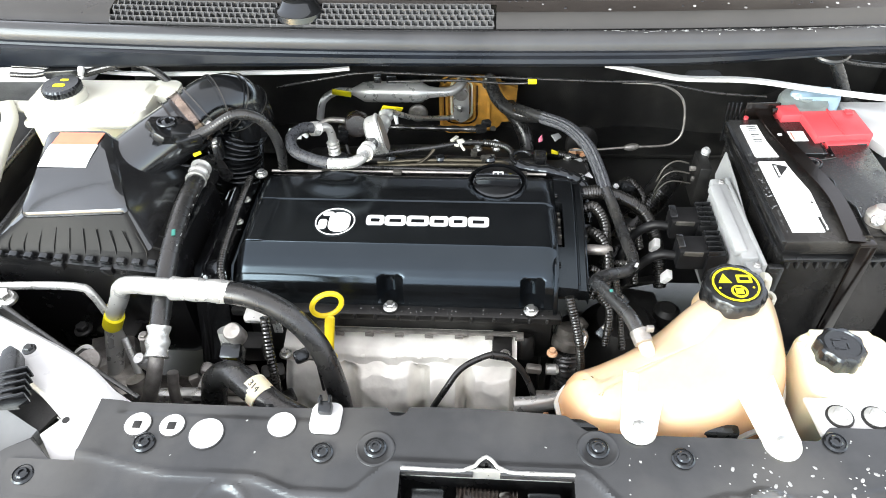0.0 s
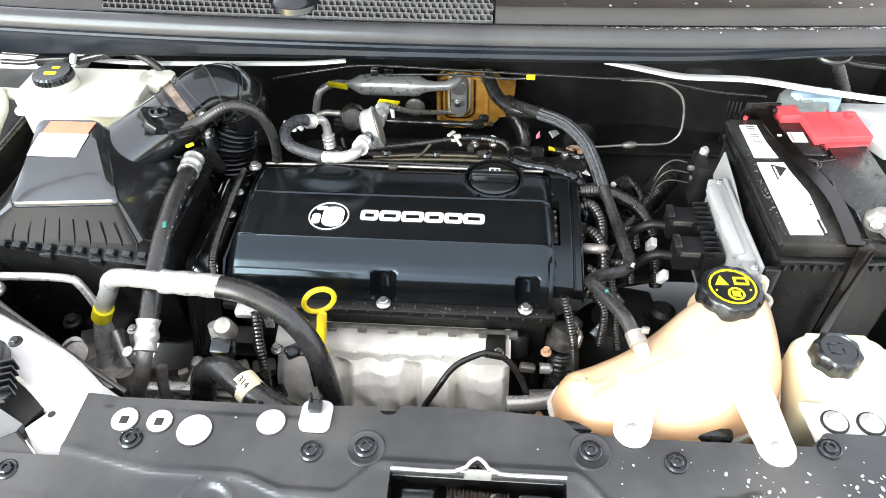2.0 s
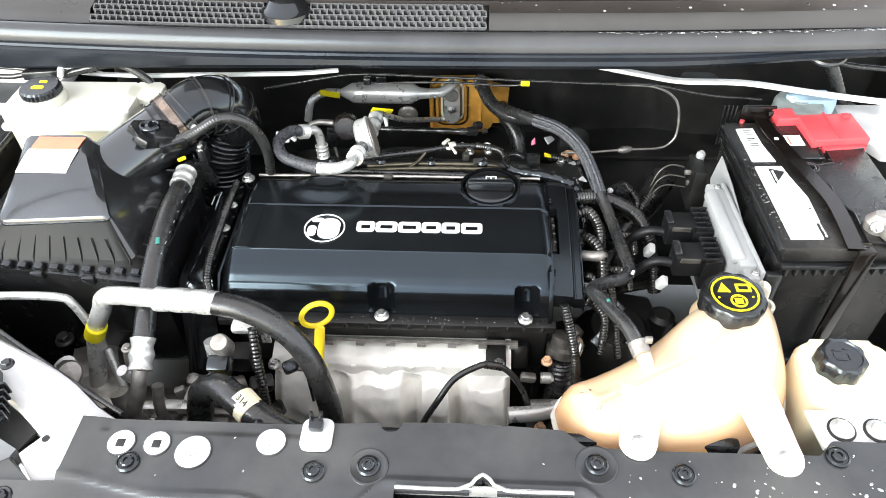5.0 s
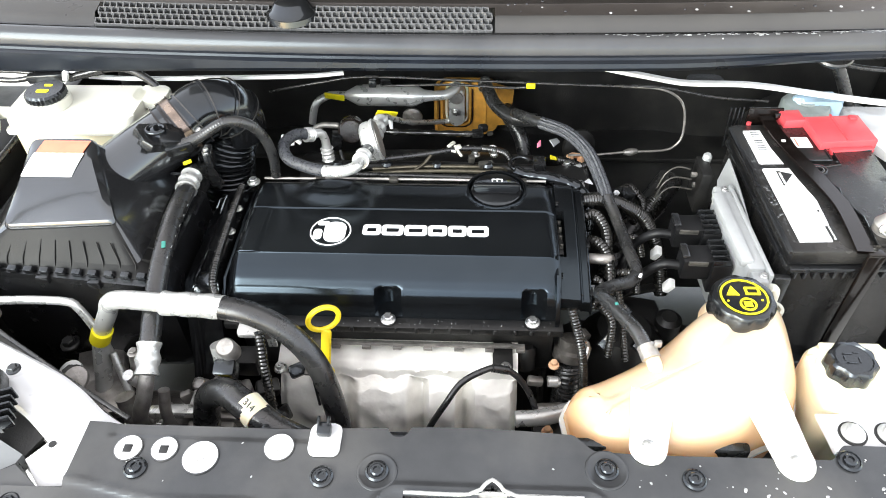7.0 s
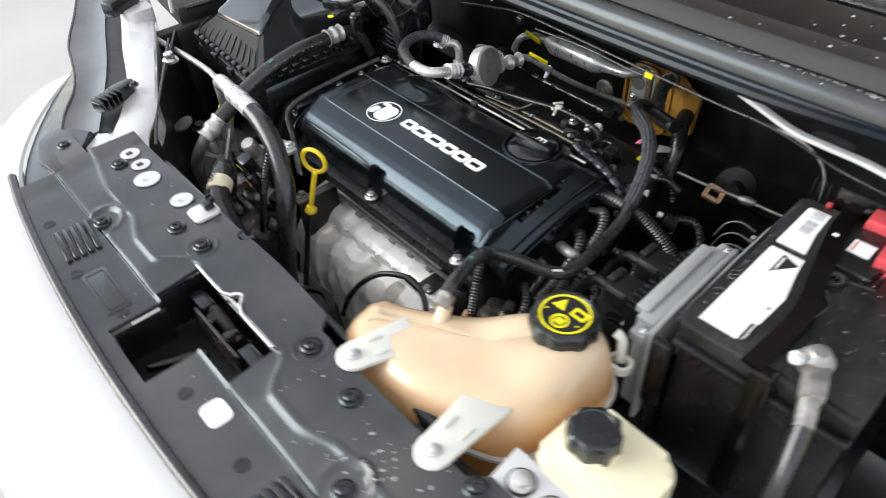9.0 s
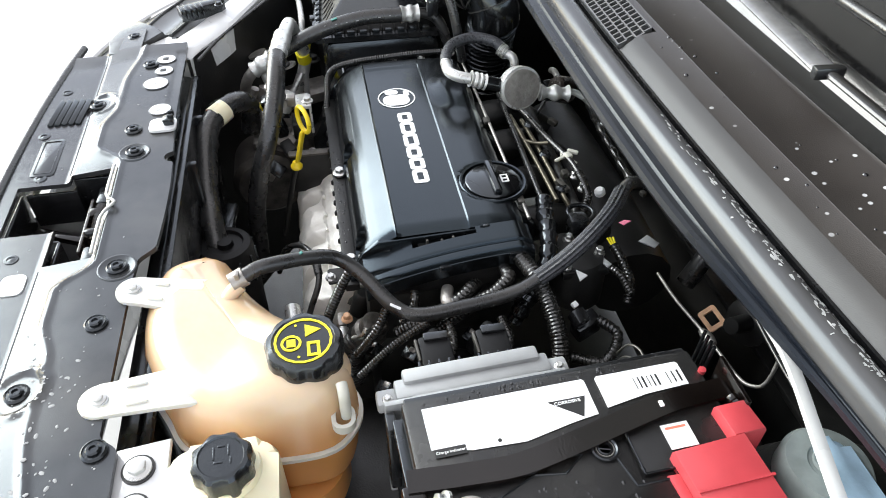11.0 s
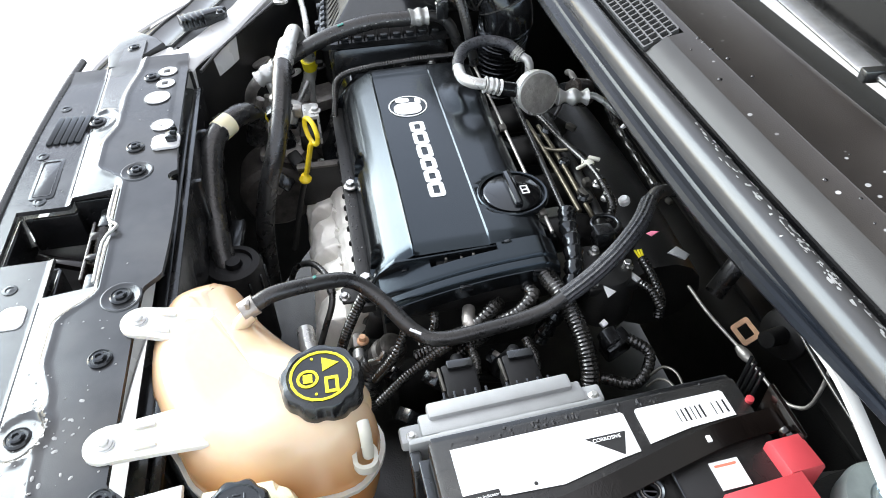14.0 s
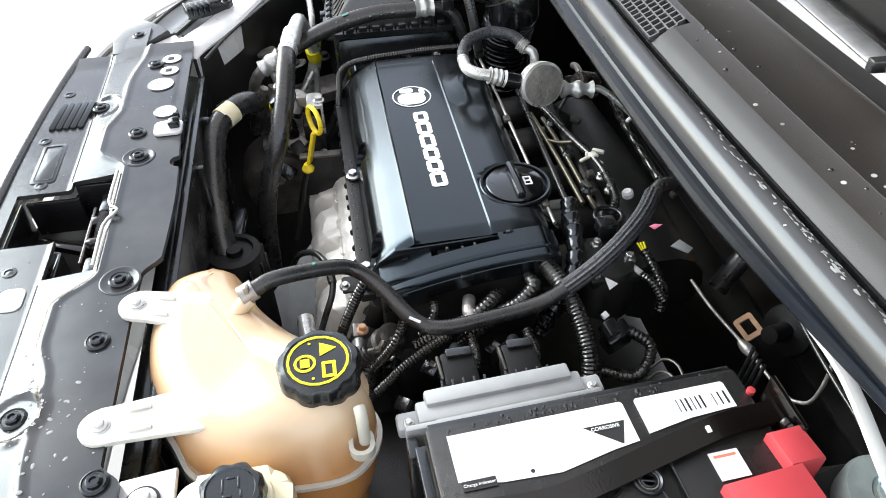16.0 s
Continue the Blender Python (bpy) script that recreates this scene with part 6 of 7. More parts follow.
tray = thing("battery_tray", (0.55, 0.03, 0.70), "black plastic battery tray", "battery tray")
part("base", bbox((0, 0, 0.73), (0.20, 0.29, 0.02), 0.004), PLASTIC, tray)
part("support", bbox((0, 0, 0.55), (0.12, 0.18, 0.34), 0.01), DARK, tray)
part("side", bbox((-0.098, -0.04, 0.80), (0.006, 0.20, 0.14), 0.002), PLASTIC, tray)
part("corner", bbox((-0.095, -0.142, 0.86), (0.02, 0.01, 0.10), 0.002), PLASTIC, tray)

settle(tray, 0.014, 0.013, 0.0)

# ---- engine control unit ----
ecu = thing("control_unit", (0.445, -0.03, 0.78), "silver finned aluminium engine control unit beside the battery", "control unit")
def E_(c, s, bevel=0.002):
    b = box((0, 0, 0), s, bevel)
    bmesh.ops.transform(b, matrix=pose(0.448, -0.028, 0, 0, 0, 3) @ pose(*c), verts=b.verts)
    return b
part("case", E_((0.0, 0, 0.845), (0.022, 0.150, 0.145), 0.003), ECUGREY, ecu)
part("flange", E_((0.014, 0, 0.843), (0.006, 0.175, 0.150), 0.002), ECUGREY, ecu)
part("lip", E_((-0.010, 0, 0.9165), (0.016, 0.132, 0.012), 0.003), ECUGREY, ecu)
part("shoulder", E_((0.006, 0, 0.9125), (0.018, 0.124, 0.008), 0.003), ECUGREY, ecu)
for y in (-0.083, 0.083):
    part("lug", E_((0.002, y, 0.905), (0.018, 0.020, 0.014), 0.003), ECUGREY, ecu)
    part("lug_bolt", bolt(tuple((pose(0.448, -0.028, 0, 0, 0, 3) @ pose(0.006, y, 0.912)).translation), 0.004, 0.005), STEEL, ecu)
for yc in (-0.054, 0.006):
    pl = part("plug", box((0.394, yc, 0.878), (0.040, 0.034, 0.034), 0.004), MATTE, ecu, "black multi-way wiring plug")
    part("header", box((0.423, yc, 0.868), (0.026, 0.046, 0.050), 0.003), MATTE, pl)
    for j in range(5):
        part("fin", box((0.421, yc - 0.020 + 0.010 * j, 0.895), (0.022, 0.0026, 0.010), 0.0006), PLASTIC, pl)
    part("lever", box((0.392, yc - 0.0185, 0.893), (0.026, 0.003, 0.007), 0.001, (0, 6, 4)), PIPE, pl, "grey locking lever")
    part("slide", box((0.378, yc + 0.002, 0.8965), (0.010, 0.026, 0.005), 0.002), PLASTIC, pl)
    part("loom", tube([(0.376, yc, 0.872), (0.352, yc + 0.004, 0.868), (0.328, yc + 0.01, 0.835), (0.312, 0.6 * yc, 0.79), (0.30, 0.03, 0.75)], 0.0065), MATTE, ecu)

part("back_plate", prism([(-0.10, 0.80), (-0.10, 0.900), (0.05, 0.920), (0.112, 0.924), (0.126, 0.872), (0.06, 0.80)], 0.4655, 0.4680, 0.0008, Matrix(((0, 0, 1, 0), (1, 0, 0, 0), (0, 1, 0, 0), (0, 0, 0, 1)))), ECUGREY, ecu, "pale metal mounting plate")
for k in range(4):
    part("plate_slot", box((0.4645, -0.075 + 0.045 * k, 0.885), (0.002, 0.016, 0.014), 0.0005), DARK, ecu)
settle(ecu, -0.001, 0.012, -0.002)

# ---- wiring looms ----
lm = thing("wiring_loom", (0.3, 0.08, 0.8), "corrugated black wiring loom with taped branches", "wiring loom")
part("trunk", tube([(0.255, 0.085, 0.872), (0.285, 0.095, 0.866), (0.32, 0.105, 0.848), (0.362, 0.108, 0.815), (0.39, 0.09, 0.76), (0.40, 0.06, 0.70)], 0.0098, n=18, ribs=(0.0042, 0.0011)), LOOM, lm)
part("trunk", tube([(0.160, 0.142, 0.878), (0.178, 0.136, 0.876), (0.218, 0.130, 0.874), (0.255, 0.119, 0.866), (0.270, 0.105, 0.84), (0.272, 0.08, 0.78)],
                   lambda f: 0.0105 + 0.0012 * math.sin(f * 57) + 0.0008 * math.sin(f * 131), n=18, step=0.003), WETRUBBER, lm, "wrinkled tape-wrapped branch")
part("branch", tube([(0.262, 0.03, 0.842), (0.275, 0.02, 0.85), (0.288, 0.0, 0.845), (0.29, -0.03, 0.83), (0.285, -0.07, 0.80)], 0.0075, n=14, ribs=(0.005, 0.001)), LOOM, lm)
part("branch", tube([(0.258, 0.065, 0.858), (0.276, 0.065, 0.862), (0.289, 0.045, 0.853), (0.291, 0.02, 0.840), (0.288, -0.02, 0.80)], 0.0075, n=14, ribs=(0.005, 0.001)), LOOM, lm)
part("branch", tube([(0.263, -0.005, 0.842), (0.285, -0.01, 0.846), (0.292, -0.005, 0.842)], 0.0075, n=14), CAST, lm)
part("branch", tube([(0.228, -0.115, 0.862), (0.235, -0.13, 0.84), (0.245, -0.15, 0.80), (0.25, -0.16, 0.76)], 0.0055, n=12, ribs=(0.004, 0.001)), LOOM, lm)
part("branch", tube([(0.30, -0.035, 0.83), (0.305, -0.08, 0.80), (0.31, -0.12, 0.76)], 0.0045, n=12, ribs=(0.004, 0.001)), LOOM, lm)
part("connector", box((0.376, 0.062, 0.79), (0.010, 0.016, 0.020), 0.002, (15, 20, 0)), PAPER, lm, "white connector")
part("connector", box((0.383, -0.005, 0.79), (0.010, 0.015, 0.020), 0.002, (15, 20, 0)), PAPER, lm)
part("branch", tube([(0.33, 0.16, 0.83), (0.35, 0.18, 0.82), (0.37, 0.16, 0.80), (0.35, 0.13, 0.79)], 0.006, n=12, ribs=(0.005, 0.001)), LOOM, lm)
part("branch", tube([(0.230, 0.215, 0.848), (0.250, 0.220, 0.840), (0.275, 0.224, 0.825), (0.285, 0.222, 0.80)], 0.0055, n=12, ribs=(0.0045, 0.0012)), LOOM, lm)
for dy in (-0.004, 0.0, 0.004):
    part("wire_end", tube([(0.232, 0.215 + 0.5 * dy, 0.849), (0.221, 0.213 + dy, 0.854)], 0.0014), YELLOW_PAPER, lm)
part("branch", tube([(0.268, 0.196, 0.848), (0.280, 0.206, 0.845), (0.295, 0.216, 0.83)], 0.0045, n=12, ribs=(0.004, 0.001)), LOOM, lm)
part("wire_plug", box((0.261, 0.192, 0.850), (0.018, 0.008, 0.007), 0.002, (0, 0, 25)), ECUGREY, lm, "pale wire plug")
part("wire_tag", prism([(-0.012, -0.006), (0.010, -0.007), (0.014, 0.002), (-0.004, 0.007)], 0, 0.002, 0.0004, pose(0.230, 0.262, 0.848, 20, 10, 60)), ECUGREY, lm, "pale grey paper tag")
part("wire_tag", prism([(-0.008, 0.0), (0.007, -0.006), (0.007, 0.007)], 0, 0.002, 0.0004, pose(0.275, 0.155, 0.850, 10, 20, 30)), PAPER, lm, "small white tag")
part("pink_clip", prism([(0, 0), (0.007, 0.002), (0.009, 0.013), (0.002, 0.007)], 0, 0.003, 0.0005, pose(0.200, 0.232, 0.858, 40, 20, 30)), PINK, lm, "pink plastic locking clip")

th = thing("thermostat_housing", (0.24, 0.17, 0.75), "dark housing with bright bolts at the gearbox end", "thermostat housing")
part("body", lathe([(0.035, 0), (0.035, 0.05), (0.028, 0.065), (0.0, 0.07)], (0.245, 0.165, 0.79)), DARK, th)
part("flange", box((0.235, 0.165, 0.845), (0.075, 0.06, 0.012), 0.003), DARK, th)
for x, y in ((0.215, 0.16), (0.262, 0.142), (0.245, 0.19)):
    part("bolt", bolt((x, y, 0.852), 0.006, 0.010), STEEL, th)
part("sensor", box((0.20, 0.175, 0.865), (0.02, 0.024, 0.025), 0.003), PLASTIC, th)

# ---- rear of the bay, right side ----
fp = thing("body_flange", (0.5, 0.24, 0.95), "white painted body flange under the scuttle", "body flange")
def flange(path, w, name="flange", m=WHITE):
    part(name, ribbon(path, lambda f: (w, w), 0.003), m, fp)
flange([(0.302, 0.291, 0.972), (0.36, 0.268, 0.973), (0.41, 0.250, 0.973), (0.45, 0.247, 0.973), (0.50, 0.246, 0.973), (0.54, 0.239, 0.973), (0.60, 0.223, 0.972), (0.69, 0.200, 0.972), (0.83, 0.175, 0.972)], 0.0055)
flange([(-0.56, 0.22, 1.0), (-0.43, 0.205, 1.0), (-0.30, 0.208, 1.0), (-0.16, 0.215, 1.0), (-0.10, 0.225, 1.0)], 0.0028)
part("lug", prism(rounded(0.055, 0.03, 0.012, cx=0.452, cy=0.266), 0.962, 0.967, 0.001), DARK, fp)
cab = thing("bonnet_cable", (0.1, 0.3, 0.9), "thin black release cable clipped along the bulkhead", "cable")
part("cable", tube([(-0.235, 0.27, 0.936), (-0.146, 0.27, 0.954), (-0.076, 0.27, 0.964), (0.058, 0.27, 0.960), (0.191, 0.265, 0.958), (0.30, 0.262, 0.956), (0.36, 0.26, 0.957), (0.40, 0.26, 0.953), (0.475, 0.26, 0.938), (0.553, 0.255, 0.935)], 0.0020), RUBBER, cab)
part("second_cable", tube([(-0.05, 0.275, 0.945), (0.06, 0.275, 0.948), (0.15, 0.272, 0.945), (0.19, 0.268, 0.950)], 0.0020), RUBBER, cab)
part("clip", box((0.185, 0.262, 0.955), (0.014, 0.004, 0.009), 0.0015), YELLOW_PAPER, cab, "yellow plastic clip")
part("clip", box((-0.062, 0.25, 0.965), (0.012, 0.01, 0.012), 0.002), PLASTIC, cab)
bp_ = thing("brake_pipe", (0.4, 0.35, 0.7), "thin steel brake pipe bent along the bulkhead", "brake pipe")
part("pipe", tube([(0.25, 0.262, 0.812), (0.297, 0.266, 0.811), (0.358, 0.279, 0.808), (0.415, 0.287, 0.806), (0.435, 0.293, 0.812), (0.445, 0.298, 0.830), (0.440, 0.303, 0.875), (0.424, 0.306, 0.900), (0.39, 0.308, 0.915), (0.33, 0.308, 0.918)], 0.0021), CAST, bp_)
part("union", lathe([(0.004, -0.012), (0.0065, -0.004), (0.0065, 0.004), (0.004, 0.012)], (0.358, 0.279, 0.808), (0, 90, 12), 12), CAST, bp_)
part("plug_boss", lathe([(0.034, 0), (0.032, 0.006), (0.012, 0.010), (0.011, 0.045), (0, 0.045)], (0.288, 0.394, 0.735), (70, 0, 20), 28), DARK, bp_)
part("sensor", ring_frame(0.030, 0.025, 0.004, 0.006, -0.007, 0.007, pose(0.277, 0.344, 0.739, 40, 20, 20)), COPPER, bp_, "copper-coloured sensor plug clip")
for k in range(3):
    part("small_pipe", tube([(0.425 + 0.006 * k, 0.165, 0.86 - 0.02 * k), (0.405, 0.165, 0.864 - 0.02 * k), (0.388, 0.16, 0.855 - 0.02 * k), (0.378, 0.155, 0.83 - 0.02 * k)], 0.0014), PIPE, bp_)
settle(bp_, 0.008, 0.008, 0.004)
sm = thing("suspension_mount", (0.62, 0.28, 0.86), "grey round suspension mount cap on the strut tower", "suspension mount")
part("tower", lathe([(0.13, 0), (0.11, 0.04), (0.07, 0.06), (0, 0.06)], (0.655, 0.265, 0.84), n=40), DARK, sm)
part("cap", lathe([(0.037, 0), (0.0365, 0.018), (0.033, 0.0235), (0.017, 0.0245), (0.016, 0.0235), (0.013, 0.0235), (0.0125, 0.0265), (0.009, 0.0265), (0.008, 0.0245), (0, 0.0245)], (0.604, 0.239, 0.920), n=48), GREYCAP, sm)
solid("inner_wing_panel", prism([(0.70, 0.14), (0.82, 0.13), (0.82, 0.27), (0.670, 0.27), (0.670, 0.20)], 0.905, 0.92, 0.006), WHITE, "white painted inner wing panel beside the battery", "inner wing")
solid("washer_bag", prism(rounded(0.075, 0.03, 0.012, cx=0.622, cy=0.245), 0.90, 0.95, 0.01), BLUE, "pale blue plastic sheet behind the battery", "plastic sheet")
gr = thing("cable_grommet", (0.60, 0.2, 0.95), "black rubber grommet with a ribbed cable", "grommet")
part("grommet", lathe([(0.022, -0.006), (0.030, -0.002), (0.032, 0.003), (0.030, 0.006), (0.012, 0.010), (0, 0.010)], (0.632, 0.276, 1.004), (12, 0, 0)), RUBBER, gr)
part("cable", tube([(0.628, 0.276, 1.012), (0.640, 0.278, 0.997), (0.668, 0.280, 0.954), (0.693, 0.280, 0.908), (0.70, 0.275, 0.88)], 0.0090, ribs=(0.010, 0.0004)), RUBBER, gr)
part("branch", tube([(0.645, 0.276, 0.992), (0.68, 0.272, 0.985), (0.74, 0.27, 0.98)], 0.004), RUBBER, gr)

ab = thing("pipe_union", (0.44, 0.165, 0.82), "dark valve block with pale pipe unions beside the battery", "valve block")
part("block", box((0.452, 0.168, 0.838), (0.018, 0.05, 0.075), 0.003), DARK, ab)
for k in range(3):
    part("union", lathe([(0.0045, 0), (0.0045, 0.007), (0.003, 0.009), (0, 0.009)], (0.434 + 0.006 * k, 0.165, 0.86 - 0.02 * k), (0, 90, 0), 6), CAST, ab)
part("valve", lathe([(0.007, 0), (0.007, 0.014), (0.004, 0.018), (0, 0.018)], (0.458, 0.186, 0.868), (10, 0, 0), 16), ECUGREY, ab, "pale plastic valve cap")

# ---- low front left: compressor and alternator ----
fan = thing("radiator_fan", (0.06, -0.285, 0.6), "black fan motor drum behind the radiator", "fan")
part("motor", lathe([(0.038, 0), (0.038, 0.150), (0.035, 0.158), (0.026, 0.160), (0.024, 0.155), (0.012, 0.155), (0.010, 0.162), (0, 0.162)], (0.06, -0.285, 0.622), n=36), MATTE, fan)
for k in range(12):
    a = 2 * math.pi * k / 12
    part("fin", box((0.06 + 0.0385 * math.cos(a), -0.285 + 0.0385 * math.sin(a), 0.745), (0.005, 0.003, 0.050), 0.001, (0, 0, math.degrees(a))), PLASTIC, fan)
part("arm", box((-0.02, -0.292, 0.745), (0.10, 0.022, 0.014), 0.004, (0, 0, -6)), PLASTIC, fan)
part("arm", box((0.15, -0.290, 0.745), (0.12, 0.022, 0.014), 0.004, (0, 0, 4)), PLASTIC, fan)
al = thing("alternator", (-0.19, -0.22, 0.55), "cast aluminium alternator with slots", "alternator")
part("case", lathe([(0.055, 0), (0.06, 0.01), (0.06, 0.08), (0.05, 0.09), (0, 0.092)], (-0.26, -0.235, 0.70), (0, 90, 0), 36), GRIME, al)
for k in range(3):
    part("fin", box((-0.225, -0.245 + 0.018 * k, 0.768 - 0.008 * k), (0.06, 0.010, 0.014), 0.003), CAST, al)
rng = random.Random(14)
for cx, cy, cz in ((-0.252, -0.190, 0.778), (-0.238, -0.203, 0.772), (-0.268, -0.205, 0.772), (-0.216, -0.198, 0.770), (-0.283, -0.232, 0.775), (-0.232, -0.178, 0.762), (-0.262, -0.176, 0.760), (-0.292, -0.214, 0.762), (-0.205, -0.178, 0.756)):
    sx, sy, sz = rng.uniform(0.012, 0.026), rng.uniform(0.008, 0.016), rng.uniform(0.010, 0.020)
    lug = part("lug", box((cx, cy, cz), (sx, sy, sz), 0.002, (rng.uniform(-20, 20), rng.uniform(-15, 15), rng.uniform(-40, 40))), CAST, al)
    if sx > 0.018:
        part("nut", bolt((cx, cy, cz + sz / 2), 0.005, 0.006), STEEL, lug)
part("pulley", lathe([(0.03, 0), (0.03, 0.03), (0, 0.03)], (-0.30, -0.235, 0.70), (0, 90, 0), 30), DARK, al)
mt = thing("engine_mount", (-0.42, -0.13, 0.6), "cast aluminium engine mount with bolts", "engine mount")
part("bracket", prism([(-0.46, -0.12), (-0.40, -0.10), (-0.38, -0.15), (-0.40, -0.20), (-0.44, -0.18)], 0.73, 0.75, 0.006), CAST, mt)
part("washer", lathe([(0.017, 0), (0.017, 0.004), (0.006, 0.005), (0, 0.006)], (-0.425, -0.185, 0.79), (15, -10, 0)), ALU, mt)
part("bolt", bolt((-0.45, -0.135, 0.785), 0.010, 0.012), DARK, mt)
sp = thing("coolant_sensor", (-0.208, -0.20, 0.80), "silver sensor with a black plug beside the belt cover", "sensor")
part("barrel", tube([(-0.2135, -0.180, 0.853), (-0.2115, -0.186, 0.838), (-0.209, -0.193, 0.822)], 0.0115, n=22), ALU, sp, "silver sensor barrel")
part("collar", tube([(-0.2095, -0.192, 0.8235), (-0.2085, -0.195, 0.817)], 0.0135, n=22), PLASTIC, sp)
part("plug", box((-0.207, -0.203, 0.798), (0.022, 0.018, 0.040), 0.003, (20, 0, -8)), PLASTIC, sp)
part("latch", box((-0.205, -0.215, 0.803), (0.014, 0.003, 0.006), 0.001, (20, 0, -8)), YELLOW, sp, "yellow plug latch")
part("stay", tube([(-0.207, -0.20, 0.78), (-0.20, -0.19, 0.73), (-0.19, -0.16, 0.70)], 0.006), DARK, sp)
solid("mounting_bolt", bolt((-0.48, -0.187, 0.905), 0.011, 0.016), STEEL, "bright bolt on the inner wing", "bolt")
solid("bonnet_prop", tube([(-0.56, -0.13, 0.95), (-0.56, -0.10, 1.25), (-0.53, 0.0, 1.75)], 0.005), ALU, "thin steel bonnet prop rod", "prop rod")

# ---- raised bonnet that shades the bay from above ----
bon = thing("bonnet", (MID, 0.62, 1.12), "raised bonnet with a dark lined underside", "bonnet")
part("panel", grid(span(-0.60, 0.85, 0.05), span(0, 1, 0.05), lambda x, v: (x, 0.66 - 0.30 * v - 0.05 * math.sin(3.1 * v), 1.14 + 0.86 * v), thick=(0, 0.02, 0.012)), DARK, bon)

# ---- small things round the engine ----
co = thing("coolant_outlet", (0.24, -0.15, 0.72), "oily dark cast coolant outlet with a ribbed hose", "coolant outlet")
part("flange", lathe([(0.022, 0), (0.022, 0.012), (0.018, 0.016), (0.018, 0.03), (0.012, 0.034), (0, 0.034)], (0.243, -0.150, 0.805), (-25, 10, 0), 28), GRIME, co)
part("boot", tube([(0.243, -0.158, 0.806), (0.243, -0.172, 0.775), (0.240, -0.175, 0.72)], 0.017, ribs=(0.006, 0.0015)), RUBBER, co)
part("clip", tube([(0.262, -0.150, 0.842), (0.268, -0.155, 0.835), (0.262, -0.168, 0.825)], 0.004), STEEL, co)
part("plug", box((0.262, -0.135, 0.838), (0.013, 0.018, 0.013), 0.003, (0, 20, 30)), GRIME, co)
so = thing("oxygen_sensor", (0.2, -0.18, 0.72), "grey sensor plug with copper-coloured bolts", "sensor")
part("plug", box((0.195, -0.175, 0.785), (0.022, 0.012, 0.012), 0.003, (0, 8, 0)), CAST, so)
part("plug_end", lathe([(0.008, 0), (0.008, 0.014), (0.005, 0.018), (0, 0.018)], (0.212, -0.175, 0.785), (0, 90, 0), 16), ALU, so)
part("bolt", bolt((0.219, -0.168, 0.812), 0.006, 0.010), COPPER, so)
part("bolt", bolt((0.213, -0.225, 0.735), 0.0065, 0.012), COPPER, so)
part("bracket", box((0.215, -0.205, 0.728), (0.04, 0.05, 0.005), 0.001), DARK, so)
part("body", lathe([(0.014, 0), (0.014, 0.03), (0.010, 0.036), (0, 0.037)], (0.182, -0.150, 0.785), (-15, 0, 0), 20), DARK, so)
part("elbow", tube([(0.20, -0.205, 0.755), (0.222, -0.208, 0.762), (0.238, -0.20, 0.75)], 0.012), CAST, so)

settle(co, -0.008, 0.045, -0.060)
settle(so, -0.006, 0.040, -0.055)

gb = thing("selector_bracket", (0.37, 0.03, 0.6), "dark brown steel selector bracket on the gearbox", "bracket")
part("plate", prism([(0.33, -0.02), (0.40, -0.01), (0.39, 0.05), (0.34, 0.06)], 0.690, 0.697, 0.002), DARK, gb)
part("boss", lathe([(0.02, 0), (0.02, 0.03), (0.012, 0.036), (0, 0.036)], (0.40, 0.0, 0.68), n=24), DARK, gb)
part("lever", box((0.365, 0.055, 0.715), (0.09, 0.014, 0.008), 0.002, (0, 12, 25)), DARK, gb)
part("rod", tube([(0.33, 0.12, 0.74), (0.36, 0.15, 0.73), (0.40, 0.20, 0.72)], 0.007), DARK, gb)

bh = thing("air_hose", (0.42, 0.26, 0.7), "thick black hose low beside the bulkhead", "hose")
part("hose", tube([(0.46, 0.33, 0.72), (0.41, 0.27, 0.69), (0.36, 0.21, 0.65), (0.34, 0.15, 0.60)], 0.024, n=24), RUBBER, bh)
part("sleeve", tube([(0.43, 0.29, 0.70), (0.40, 0.26, 0.685)], 0.0245, n=24, ribs=(0.005, 0.001)), LOOM, bh)

jb = thing("junction_bracket", (0.32, 0.15, 0.78), "small black bracket holding wiring plugs", "bracket")
part("plate", box((0.325, 0.150, 0.815), (0.02, 0.032, 0.032), 0.003, (15, 10, 20)), PLASTIC, jb)
part("plug", box((0.335, 0.135, 0.842), (0.018, 0.016, 0.018), 0.002, (0, 20, 20)), PLASTIC, jb)
part("tag", box((0.318, 0.135, 0.846), (0.007, 0.007, 0.006), 0.001, (10, 20, 30)), PAPER, jb, "white plug tab")
for k in range(4):
    part("pin", tube([(0.476 + 0.006 * k, 0.185, 0.90), (0.474 + 0.006 * k, 0.19, 0.965)], 0.0016), GLOSS_BLACK, jb)

